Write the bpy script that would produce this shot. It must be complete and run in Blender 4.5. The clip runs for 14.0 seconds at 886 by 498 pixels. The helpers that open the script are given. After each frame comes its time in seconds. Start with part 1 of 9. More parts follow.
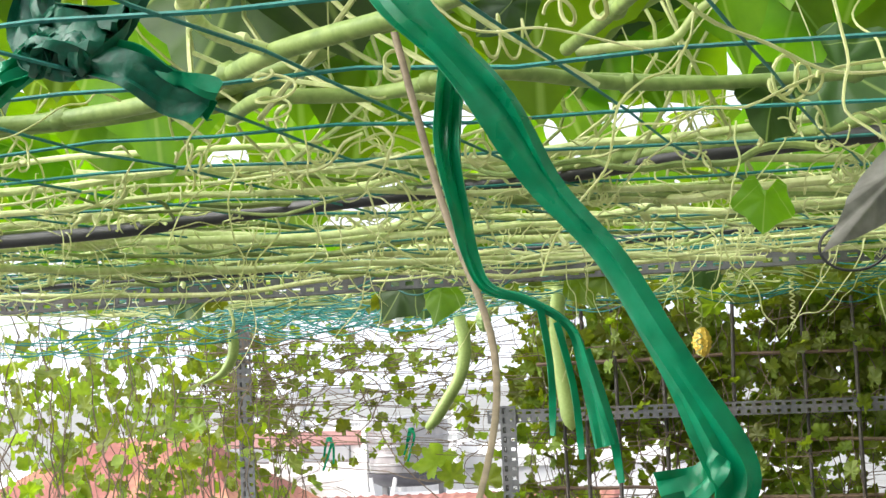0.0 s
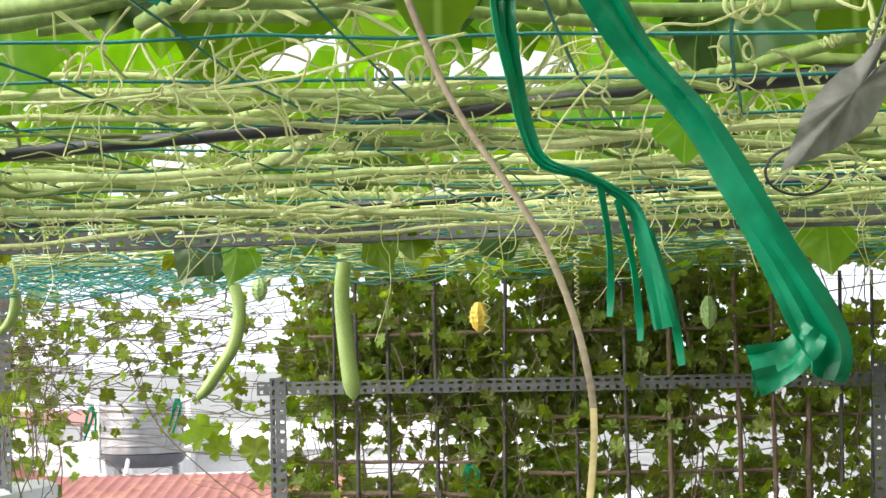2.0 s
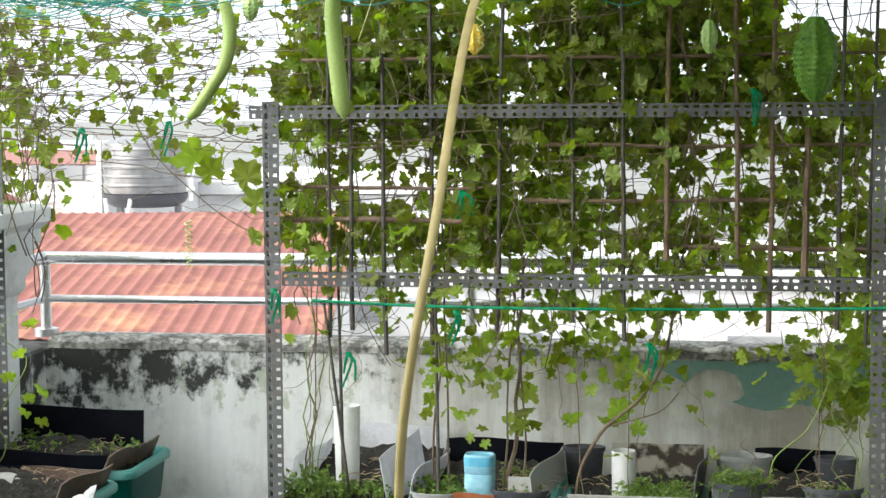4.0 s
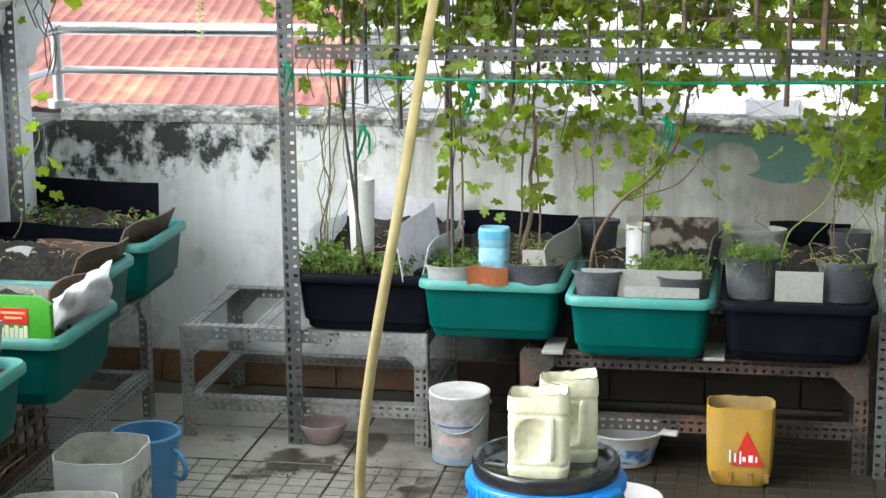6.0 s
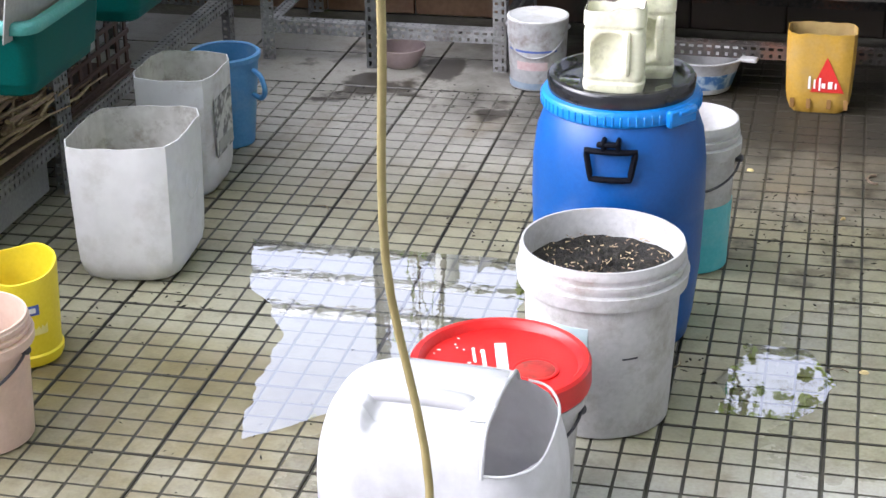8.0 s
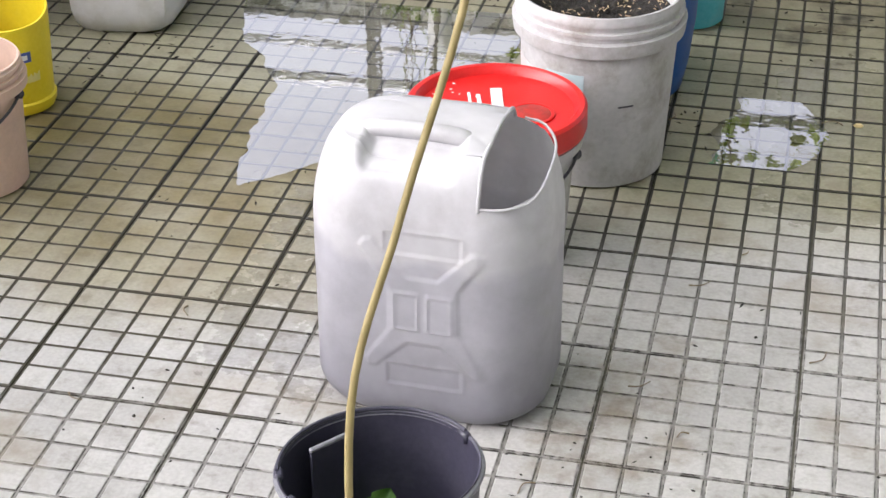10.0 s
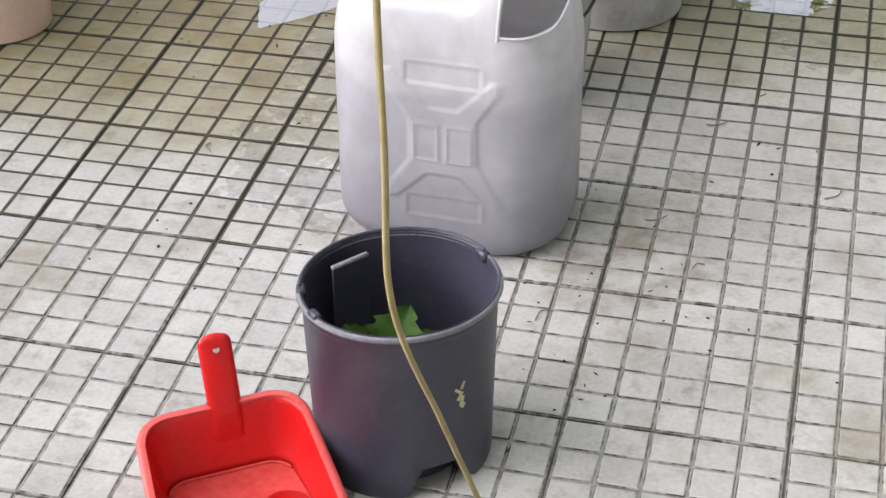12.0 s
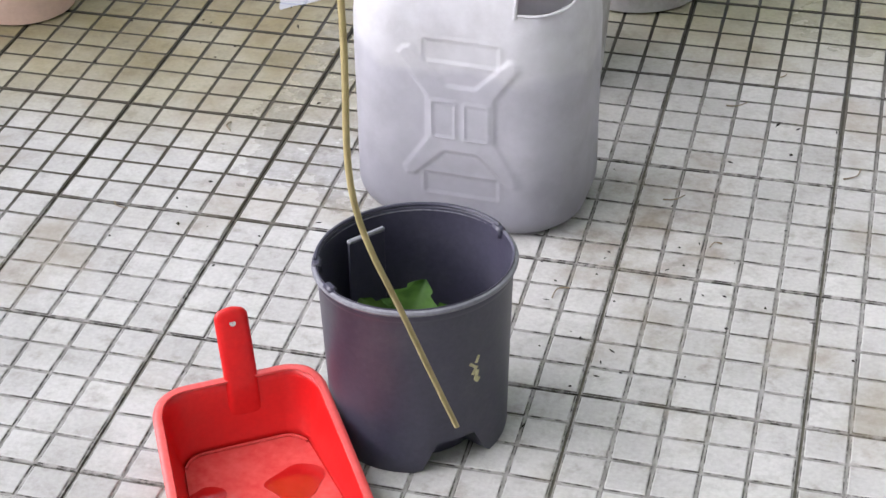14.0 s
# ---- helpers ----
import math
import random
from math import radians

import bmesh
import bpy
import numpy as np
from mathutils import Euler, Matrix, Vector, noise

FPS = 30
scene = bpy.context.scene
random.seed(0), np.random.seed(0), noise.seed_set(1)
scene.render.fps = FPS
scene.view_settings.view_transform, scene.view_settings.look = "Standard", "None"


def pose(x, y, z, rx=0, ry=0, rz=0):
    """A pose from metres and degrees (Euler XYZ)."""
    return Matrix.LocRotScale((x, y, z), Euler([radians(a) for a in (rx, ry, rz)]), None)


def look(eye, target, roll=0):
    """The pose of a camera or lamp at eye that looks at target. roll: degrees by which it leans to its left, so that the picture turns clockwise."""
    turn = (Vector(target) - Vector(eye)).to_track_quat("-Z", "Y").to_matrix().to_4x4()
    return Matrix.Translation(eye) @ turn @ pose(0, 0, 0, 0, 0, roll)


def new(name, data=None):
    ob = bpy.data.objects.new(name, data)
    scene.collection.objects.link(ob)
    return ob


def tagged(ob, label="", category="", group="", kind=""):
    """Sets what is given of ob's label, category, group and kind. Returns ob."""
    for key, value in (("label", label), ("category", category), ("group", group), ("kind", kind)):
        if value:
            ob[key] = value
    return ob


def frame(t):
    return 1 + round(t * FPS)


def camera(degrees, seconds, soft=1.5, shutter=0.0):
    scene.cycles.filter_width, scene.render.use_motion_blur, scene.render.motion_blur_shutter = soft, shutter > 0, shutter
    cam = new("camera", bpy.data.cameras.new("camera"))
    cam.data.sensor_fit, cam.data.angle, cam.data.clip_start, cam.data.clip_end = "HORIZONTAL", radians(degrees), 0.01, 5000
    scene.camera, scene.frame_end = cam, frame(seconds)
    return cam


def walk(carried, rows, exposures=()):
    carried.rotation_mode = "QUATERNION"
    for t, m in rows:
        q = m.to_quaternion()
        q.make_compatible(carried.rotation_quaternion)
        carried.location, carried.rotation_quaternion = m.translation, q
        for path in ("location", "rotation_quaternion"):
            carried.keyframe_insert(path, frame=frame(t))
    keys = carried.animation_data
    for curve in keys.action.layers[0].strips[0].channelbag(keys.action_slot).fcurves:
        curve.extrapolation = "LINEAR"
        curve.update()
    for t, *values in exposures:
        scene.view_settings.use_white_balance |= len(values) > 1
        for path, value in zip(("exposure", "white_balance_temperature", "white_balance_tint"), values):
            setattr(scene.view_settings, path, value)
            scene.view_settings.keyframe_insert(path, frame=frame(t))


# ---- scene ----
cam = camera(28.2, 14.0)
PATH = [
    (0, (0.065, -2.711, 1.806), (-0.552, -0.813, 1.938), -2.6),
    (0.5, (0.031, -2.693, 1.82), (-0.521, -0.776, 1.967), -2.4),
    (1, (-0.028, -2.708, 1.81), (-0.459, -0.762, 1.972), -2.0),
    (1.5, (-0.069, -2.709, 1.798), (-0.417, -0.746, 1.963), -1.4),
    (2, (-0.074, -2.708, 1.765), (-0.395, -0.736, 1.874), -1.2),
    (2.5, (-0.062, -2.659, 1.714), (-0.373, -0.683, 1.746), -0.7),
    (3, (-0.047, -2.637, 1.672), (-0.367, -0.664, 1.632), -0.7),
    (3.2, (-0.055, -2.634, 1.662), (-0.373, -0.661, 1.599), -0.6),
    (5.3, (-0.057, -2.6, 1.744), (-0.404, -0.665, 1.376), -0.3),
    (5.5, (-0.056, -2.588, 1.727), (-0.399, -0.657, 1.334), -0.4),
    (6, (-0.054, -2.592, 1.721), (-0.399, -0.671, 1.282), -0.5),
    (6.5, (-0.054, -2.586, 1.705), (-0.382, -0.675, 1.214), 0.2),
    (7, (-0.05, -2.589, 1.685), (-0.374, -0.693, 1.14), 0.5),
    (7.5, (-0.045, -2.609, 1.678), (-0.426, -0.767, 0.997), -0.3),
    (7.8, (-0.051, -2.615, 1.662), (-0.452, -0.807, 0.905), -0.6),
    (8, (-0.037, -2.611, 1.663), (-0.452, -0.833, 0.846), -0.9),
    (8.5, (-0.034, -2.611, 1.651), (-0.45, -0.862, 0.775), -1.0),
    (8.7, (-0.032, -2.61, 1.642), (-0.449, -0.875, 0.74), -1.1),
    (10.8, (-0.047, -2.676, 1.551), (-0.409, -1.017, 0.494), 0.1),
    (11, (-0.044, -2.683, 1.542), (-0.41, -1.028, 0.48), -0.1),
    (11.5, (-0.035, -2.701, 1.549), (-0.407, -1.081, 0.436), -0.2),
    (12, (-0.026, -2.716, 1.54), (-0.413, -1.116, 0.405), -0.6),
    (12.5, (-0.014, -2.722, 1.531), (-0.389, -1.142, 0.364), -0.3),
    (13, (-0.013, -2.724, 1.52), (-0.393, -1.153, 0.343), -0.2),
    (13.5, (-0.009, -2.726, 1.519), (-0.407, -1.146, 0.359), -0.8),
    (14, (-0.005, -2.732, 1.525), (-0.423, -1.143, 0.384), -1.0),
]
walk(cam, [(t, look(eye, target, roll)) for t, eye, target, roll in PATH], exposures=[(0.0, 1.72, 6500, 9), (1.5, 1.75, 6500, 9), (3.0, 1.6, 6450, 5), (5.5, 1.93, 6350, 4), (7.0, 1.98, 5800, 16), (8.0, 2.15, 5950, 18), (8.5, 2.05, 6200, 18), (11.0, 1.68, 6350, 18), (14.0, 1.74, 6100, 19)])

# ---- world and light: bright overcast sky ----
world = bpy.data.worlds.new("overcast_sky")
scene.world = world
world.use_nodes = True
wn, wl = world.node_tree.nodes, world.node_tree.links
wn.clear()
w_out = wn.new("ShaderNodeOutputWorld")
w_bg = wn.new("ShaderNodeBackground")
w_sky = wn.new("ShaderNodeTexSky")
w_sky.sky_type = "NISHITA"
w_sky.sun_disc = False
w_sky.sun_elevation = radians(50)
w_sky.sun_rotation = radians(-115)
w_sky.air_density, w_sky.dust_density, w_sky.ozone_density = 1.0, 2.0, 1.0
# a cloud layer spreads the light evenly: the sky near the horizon is as bright as higher up
w_tc = wn.new("ShaderNodeTexCoord")
w_sep = wn.new("ShaderNodeSeparateXYZ")
w_abs = wn.new("ShaderNodeMath")
w_abs.operation = "ABSOLUTE"
w_lift = wn.new("ShaderNodeMath")
w_lift.operation = "MULTIPLY_ADD"
w_lift.inputs[1].default_value, w_lift.inputs[2].default_value = 0.7, 0.45
w_com = wn.new("ShaderNodeCombineXYZ")
wl.new(w_tc.outputs["Generated"], w_sep.inputs[0])
wl.new(w_sep.outputs[0], w_com.inputs[0])
wl.new(w_sep.outputs[1], w_com.inputs[1])
wl.new(w_sep.outputs[2], w_abs.inputs[0])
wl.new(w_abs.outputs[0], w_lift.inputs[0])
wl.new(w_lift.outputs[0], w_com.inputs[2])
wl.new(w_com.outputs[0], w_sky.inputs[0])
w_hsv = wn.new("ShaderNodeHueSaturation")
w_hsv.inputs["Saturation"].default_value = 0.25
w_bg.inputs["Strength"].default_value = 0.15
wl.new(w_sky.outputs[0], w_hsv.inputs["Color"])
wl.new(w_hsv.outputs[0], w_bg.inputs[0])
wl.new(w_bg.outputs[0], w_out.inputs[0])
sun_data = bpy.data.lights.new("sun", "SUN")
sun_data.energy, sun_data.angle, sun_data.color = 1.8, radians(75), (1.0, 0.97, 0.92)
sun = new("sun", sun_data)
sun.matrix_world = look((-6.4, -3.4, 6.3), (0, 0, 0))


# ---- geometry helpers ----
class G:
    """Vertices and faces gathered for one mesh."""

    def __init__(self):
        self.v, self.f = [], []

    def add(self, vs, fs):
        o = len(self.v)
        self.v += [tuple(p) for p in vs]
        self.f += [tuple(i + o for i in f) for f in fs]
        return self

    def move(self, m, start=0):
        self.v[start:] = [tuple(m @ Vector(p)) for p in self.v[start:]]
        return self


def loft(g, loops, cap0=True, cap1=True):
    n = len(loops[0])
    vs = [p for loop in loops for p in loop]
    fs = []
    for k in range(len(loops) - 1):
        a, b = k * n, (k + 1) * n
        fs += [(a + i, a + (i + 1) % n, b + (i + 1) % n, b + i) for i in range(n)]
    if cap0:
        fs.append(tuple(reversed(range(n))))
    if cap1:
        fs.append(tuple(range((len(loops) - 1) * n, len(loops) * n)))
    return g.add(vs, fs)


def rr(w, d, r, z, n=4, cx=0.0, cy=0.0):
    """A level loop, a rectangle with rounded corners."""
    out = []
    r = min(r, w / 2 - 1e-4, d / 2 - 1e-4)
    for k, (sx, sy) in enumerate(((1, 1), (-1, 1), (-1, -1), (1, -1))):
        for i in range(n + 1):
            a = math.pi / 2 * (k + i / n)
            out.append((cx + sx * (w / 2 - r) + r * math.cos(a), cy + sy * (d / 2 - r) + r * math.sin(a), z))
    return out


def ring(r, z, n=40, sx=1.0, sy=1.0, cx=0.0, cy=0.0):
    return [(cx + sx * r * math.cos(2 * math.pi * i / n), cy + sy * r * math.sin(2 * math.pi * i / n), z) for i in range(n)]


def lathe(g, profile, n=40, sx=1.0, sy=1.0, cap0=False, cap1=False):
    return loft(g, [ring(r, z, n, sx, sy) for r, z in profile], cap0, cap1)


def box(g, c, s, b=0.003):
    x, y, z = c
    w, d, h = s
    b = min(b, w * 0.3, d * 0.3, h * 0.3)
    return loft(g, [rr(w - 2 * b, d - 2 * b, 1e-4, z - h / 2, 1, x, y), rr(w, d, b, z - h / 2 + b, 1, x, y),
                    rr(w, d, b, z + h / 2 - b, 1, x, y), rr(w - 2 * b, d - 2 * b, 1e-4, z + h / 2, 1, x, y)])


def tube(g, pts, r0, r1=None, n=6, flat=1.0):
    r1 = r0 if r1 is None else r1
    pts = [Vector(p) for p in pts]
    loops = []
    side = None
    for i, p in enumerate(pts):
        t = (pts[min(i + 1, len(pts) - 1)] - pts[max(i - 1, 0)]).normalized()
        if side is None:
            side = t.cross(Vector((0, 0, 1)) if abs(t.z) < 0.9 else Vector((0, 1, 0))).normalized()
        else:
            side = (side - t * side.dot(t)).normalized()
        up = side.cross(t)
        r = r0 + (r1 - r0) * i / max(1, len(pts) - 1)
        loops.append([p + side * (r * math.cos(2 * math.pi * k / n)) + up * (r * flat * math.sin(2 * math.pi * k / n)) for k in range(n)])
    return loft(g, loops)


def smooth_path(pts, k=6):
    """Points along a curve through pts."""
    p = [Vector(q) for q in pts]
    out = []
    for i in range(len(p) - 1):
        a, b, c, d = p[max(i - 1, 0)], p[i], p[i + 1], p[min(i + 2, len(p) - 1)]
        for j in range(k):
            t = j / k
            out.append(0.5 * ((2 * b) + (c - a) * t + (2 * a - 5 * b + 4 * c - d) * t * t + (3 * b - a - 3 * c + d) * t ** 3))
    return out + [p[-1]]


def strip(g, pts, widths, across, t=0.0006):
    """A flat ribbon along pts, with a thickness."""
    pts = [Vector(p) for p in pts]
    loops = []
    for i, p in enumerate(pts):
        a = Vector(across(i / (len(pts) - 1)))
        d = (pts[min(i + 1, len(pts) - 1)] - pts[max(i - 1, 0)]).normalized()
        a = (a - d * a.dot(d)).normalized()
        nrm = a.cross(d)
        w = widths(i / (len(pts) - 1)) / 2
        loops.append([p - a * w - nrm * t, p + a * w - nrm * t, p + a * w + nrm * t, p - a * w + nrm * t])
    return loft(g, loops)


def crinkled(g, pts, widths, across, fold=0.12, seed=1, m=7, t=0.0004):
    """A ribbon with lengthwise creases, its middle lines lifted and lowered at random."""
    r = random.Random(seed)
    ph = [r.uniform(0, 6.28) for _ in range(m)]
    fr = [r.uniform(3, 11) for _ in range(m)]
    pts = [Vector(p) for p in pts]
    loops = []
    for i, p in enumerate(pts):
        f = i / (len(pts) - 1)
        d = (pts[min(i + 1, len(pts) - 1)] - pts[max(i - 1, 0)]).normalized()
        a = Vector(across(f))
        a = (a - d * a.dot(d)).normalized()
        nrm = a.cross(d)
        w = widths(f)
        row = [p + a * (w * (k / (m - 1) - 0.5)) + nrm * (fold * w * math.sin(ph[k] + fr[k] * f)) for k in range(m)]
        loops.append([q - nrm * t for q in row] + [q + nrm * t for q in reversed(row)])
    return loft(g, loops)


def perforated(g, p0, p1, a, b, w=0.04, t=0.003, pitch=0.025, rows=2):
    """A slotted angle bar from p0 to p1, its two flanges along a and b."""
    p0, p1, a, b = Vector(p0), Vector(p1), Vector(a).normalized(), Vector(b).normalized()
    d = p1 - p0
    n = max(1, round(d.length / pitch))
    step = d / n
    u = d.normalized()
    cw = w / rows
    for fl, nrm in ((a, b), (b, a)):
        for i in range(n):
            for k in range(rows):
                o = p0 + step * i + fl * (cw * k)
                L = step.length
                hl, hw = (L * 0.30, cw * 0.20) if k == 0 else (L * 0.17, cw * 0.26)
                outer = [(0, 0), (L, 0), (L, cw), (0, cw)]
                cx, cy = L / 2, cw / 2
                inner = [(cx - hl, cy - hw), (cx + hl, cy - hw), (cx + hl, cy + hw), (cx - hl, cy + hw)]
                vs = []
                for h in (0, t):
                    vs += [o + u * x + fl * y + nrm * h for x, y in outer]
                    vs += [o + u * x + fl * y + nrm * h for x, y in inner]
                fs = []
                for j in range(4):
                    m = (j + 1) % 4
                    fs += [(j, m, 4 + m, 4 + j), (8 + m, 8 + j, 12 + j, 12 + m), (4 + j, 4 + m, 12 + m, 12 + j)]
                g.add(vs, fs)
        for e in (w,):
            q = p0 + fl * e
            g.add([q, q + d, q + d + nrm * t, q + nrm * t], [(0, 1, 2, 3)])
    return g


def mesh_of(name, g, material, sharp=40):
    me = bpy.data.meshes.new(name)
    me.from_pydata(g.v, [], g.f)
    me.materials.append(material)
    me.polygons.foreach_set("use_smooth", [True] * len(me.polygons))
    me.set_sharp_from_angle(angle=radians(sharp))
    me.update()
    return me


def part(name, g, material, parent, label="", sharp=40):
    ob = new(name, mesh_of(name, g, material, sharp))
    ob.parent = parent
    return tagged(ob, label) if label else ob


def thing(name, label, category, place=(0, 0, 0), turn=0.0, group="", kind=""):
    ob = new(name)
    ob.empty_display_size = 0.05
    ob.matrix_basis = pose(*place, 0, 0, turn)
    return tagged(ob, label, category, group, kind)


def single(name, g, material, label, category="", kind="", sharp=40, group=""):
    return tagged(new(name, mesh_of(name, g, material, sharp)), label, category, group, kind)


# ---- materials ----
def mat(name, c1, c2, rough=0.5, fine=60.0, big=4.0, bump=0.15, metal=0.0, spread=(0.35, 0.65), stain=None, stain_amount=0.0,
        stain_scale=6.0, rand=0.0, island=False, spec=0.5, bump_size=0.004, coat=0.0, trans=0.0, rough_var=0.15, veins=False):
    m = bpy.data.materials.new(name)
    m.use_nodes = True
    n, l = m.node_tree.nodes, m.node_tree.links
    bsdf = n["Principled BSDF"]
    out = n["Material Output"]
    geo = n.new("ShaderNodeNewGeometry")
    t1 = n.new("ShaderNodeTexNoise")
    t1.inputs["Scale"].default_value, t1.inputs["Detail"].default_value = fine, 4
    t2 = n.new("ShaderNodeTexNoise")
    t2.inputs["Scale"].default_value, t2.inputs["Detail"].default_value = big, 5
    l.new(geo.outputs["Position"], t1.inputs["Vector"])
    l.new(geo.outputs["Position"], t2.inputs["Vector"])
    add = n.new("ShaderNodeMix")
    add.data_type = "FLOAT"
    add.inputs[0].default_value = 0.45
    l.new(t2.outputs["Fac"], add.inputs[2])
    l.new(t1.outputs["Fac"], add.inputs[3])
    ramp = n.new("ShaderNodeValToRGB")
    ramp.color_ramp.elements[0].position, ramp.color_ramp.elements[0].color = spread[0], (*c1, 1)
    ramp.color_ramp.elements[1].position, ramp.color_ramp.elements[1].color = spread[1], (*c2, 1)
    l.new(add.outputs[0], ramp.inputs[0])
    colour = ramp.outputs[0]
    if stain is not None:
        t3 = n.new("ShaderNodeTexNoise")
        t3.inputs["Scale"].default_value, t3.inputs["Detail"].default_value, t3.inputs["Roughness"].default_value = stain_scale, 8, 0.7
        l.new(geo.outputs["Position"], t3.inputs["Vector"])
        sr = n.new("ShaderNodeValToRGB")
        sr.color_ramp.elements[0].position, sr.color_ramp.elements[1].position = 0.5, 0.72
        l.new(t3.outputs["Fac"], sr.inputs[0])
        mul = n.new("ShaderNodeMath")
        mul.operation = "MULTIPLY"
        mul.inputs[1].default_value = stain_amount
        l.new(sr.outputs[0], mul.inputs[0])
        mx = n.new("ShaderNodeMix")
        mx.data_type = "RGBA"
        l.new(mul.outputs[0], mx.inputs[0])
        l.new(colour, mx.inputs[6])
        mx.inputs[7].default_value = (*stain, 1)
        colour = mx.outputs[2]
    if rand:
        hsv = n.new("ShaderNodeHueSaturation")
        src = geo.outputs["Random Per Island"]
        if not island:
            src = n.new("ShaderNodeObjectInfo").outputs["Random"]
        mr = n.new("ShaderNodeMapRange")
        mr.inputs["To Min"].default_value, mr.inputs["To Max"].default_value = 1 - rand, 1 + rand
        l.new(src, mr.inputs["Value"])
        l.new(mr.outputs[0], hsv.inputs["Value"])
        mh = n.new("ShaderNodeMapRange")
        mh.inputs["To Min"].default_value, mh.inputs["To Max"].default_value = 0.5 - rand * 0.06, 0.5 + rand * 0.05
        l.new(src, mh.inputs["Value"])
        l.new(mh.outputs[0], hsv.inputs["Hue"])
        l.new(colour, hsv.inputs["Color"])
        colour = hsv.outputs[0]
    if veins:
        tc = n.new("ShaderNodeTexCoord")
        sx = n.new("ShaderNodeSeparateXYZ")
        l.new(tc.outputs["Object"], sx.inputs[0])
        at = n.new("ShaderNodeMath")
        at.operation = "ARCTAN2"
        l.new(sx.outputs[0], at.inputs[0])
        l.new(sx.outputs[1], at.inputs[1])
        mu = n.new("ShaderNodeMath")
        mu.operation = "MULTIPLY"
        mu.inputs[1].default_value = 5.0
        l.new(at.outputs[0], mu.inputs[0])
        sn = n.new("ShaderNodeMath")
        sn.operation = "SINE"
        l.new(mu.outputs[0], sn.inputs[0])
        ab = n.new("ShaderNodeMath")
        ab.operation = "ABSOLUTE"
        l.new(sn.outputs[0], ab.inputs[0])
        vr = n.new("ShaderNodeMapRange")
        vr.inputs["From Min"].default_value, vr.inputs["From Max"].default_value = 0.03, 0.12
        vr.inputs["To Min"].default_value, vr.inputs["To Max"].default_value = 0.55, 0.0
        l.new(ab.outputs[0], vr.inputs["Value"])
        vm = n.new("ShaderNodeMix")
        vm.data_type = "RGBA"
        l.new(vr.outputs[0], vm.inputs[0])
        l.new(colour, vm.inputs[6])
        vm.inputs[7].default_value = (0.34, 0.45, 0.12, 1)
        colour = vm.outputs[2]
    l.new(colour, bsdf.inputs["Base Color"])
    rv = n.new("ShaderNodeMapRange")
    rv.inputs["To Min"].default_value, rv.inputs["To Max"].default_value = max(0.02, rough - rough_var), min(1, rough + rough_var)
    l.new(t2.outputs["Fac"], rv.inputs["Value"])
    l.new(rv.outputs[0], bsdf.inputs["Roughness"])
    bsdf.inputs["Metallic"].default_value = metal
    bsdf.inputs["Specular IOR Level"].default_value = spec
    bsdf.inputs["Coat Weight"].default_value = coat
    if bump:
        bm_ = n.new("ShaderNodeBump")
        bm_.inputs["Strength"].default_value, bm_.inputs["Distance"].default_value = bump, bump_size
        l.new(t1.outputs["Fac"], bm_.inputs["Height"])
        l.new(bm_.outputs[0], bsdf.inputs["Normal"])
    if trans:
        tr = n.new("ShaderNodeBsdfTranslucent")
        ms = n.new("ShaderNodeMixShader")
        ms.inputs[0].default_value = trans
        hs = n.new("ShaderNodeHueSaturation")
        hs.inputs["Value"].default_value, hs.inputs["Saturation"].default_value = 1.6, 1.1
        l.new(colour, hs.inputs["Color"])
        l.new(hs.outputs[0], tr.inputs["Color"])
        l.new(bsdf.outputs[0], ms.inputs[1])
        l.new(tr.outputs[0], ms.inputs[2])
        l.new(ms.outputs[0], out.inputs["Surface"])
    return m


M_STEEL = mat("galvanised_steel", (0.22, 0.222, 0.225), (0.50, 0.50, 0.50), 0.42, 90, 7, 0.1, 0.6, stain=(0.10, 0.07, 0.05), stain_amount=0.6, stain_scale=9)
# trellis steel: rust stains, and its backlit dark side put into the base colour
M_STEEL_TRELLIS = mat("backlit_weathered_steel", (0.06, 0.064, 0.068), (0.14, 0.14, 0.14), 0.6, 90, 7, 0.1, 0.2, stain=(0.08, 0.05, 0.035), stain_amount=0.6, stain_scale=9)
M_STEEL_DARK = mat("rusted_steel", (0.018, 0.015, 0.013), (0.080, 0.069, 0.062), 0.7, 90, 7, 0.2, 0.1, stain=(0.16, 0.06, 0.03), stain_amount=0.8, stain_scale=7)
M_PIPE = mat("stainless_pipe", (0.55, 0.55, 0.56), (0.7, 0.7, 0.71), 0.28, 80, 3, 0.02, 0.9)
M_GREEN = mat("green_plastic", (0.0, 0.068, 0.058), (0.0, 0.092, 0.082), 0.45, 200, 5, 0.05, stain=(0.01, 0.09, 0.082), stain_amount=0.25, stain_scale=5, spec=0.14)
M_RIM = mat("faded_green_plastic", (0.035, 0.23, 0.21), (0.085, 0.31, 0.28), 0.45, 150, 6, 0.05, stain=(0.2, 0.3, 0.26), stain_amount=0.4)
M_BLACK = mat("black_plastic", (0.0025, 0.003, 0.006), (0.006, 0.007, 0.012), 0.6, 120, 6, 0.08, stain=(0.02, 0.02, 0.02), stain_amount=0.2, spec=0.06)
M_POTGREY = mat("grey_plastic", (0.032, 0.034, 0.042), (0.064, 0.068, 0.080), 0.5, 100, 6, 0.06, stain=(0.3, 0.3, 0.29), stain_amount=0.3)
M_POTPALE = mat("pale_grey_plastic", (0.26, 0.265, 0.27), (0.38, 0.385, 0.39), 0.5, 100, 6, 0.06, stain=(0.15, 0.15, 0.14), stain_amount=0.4)
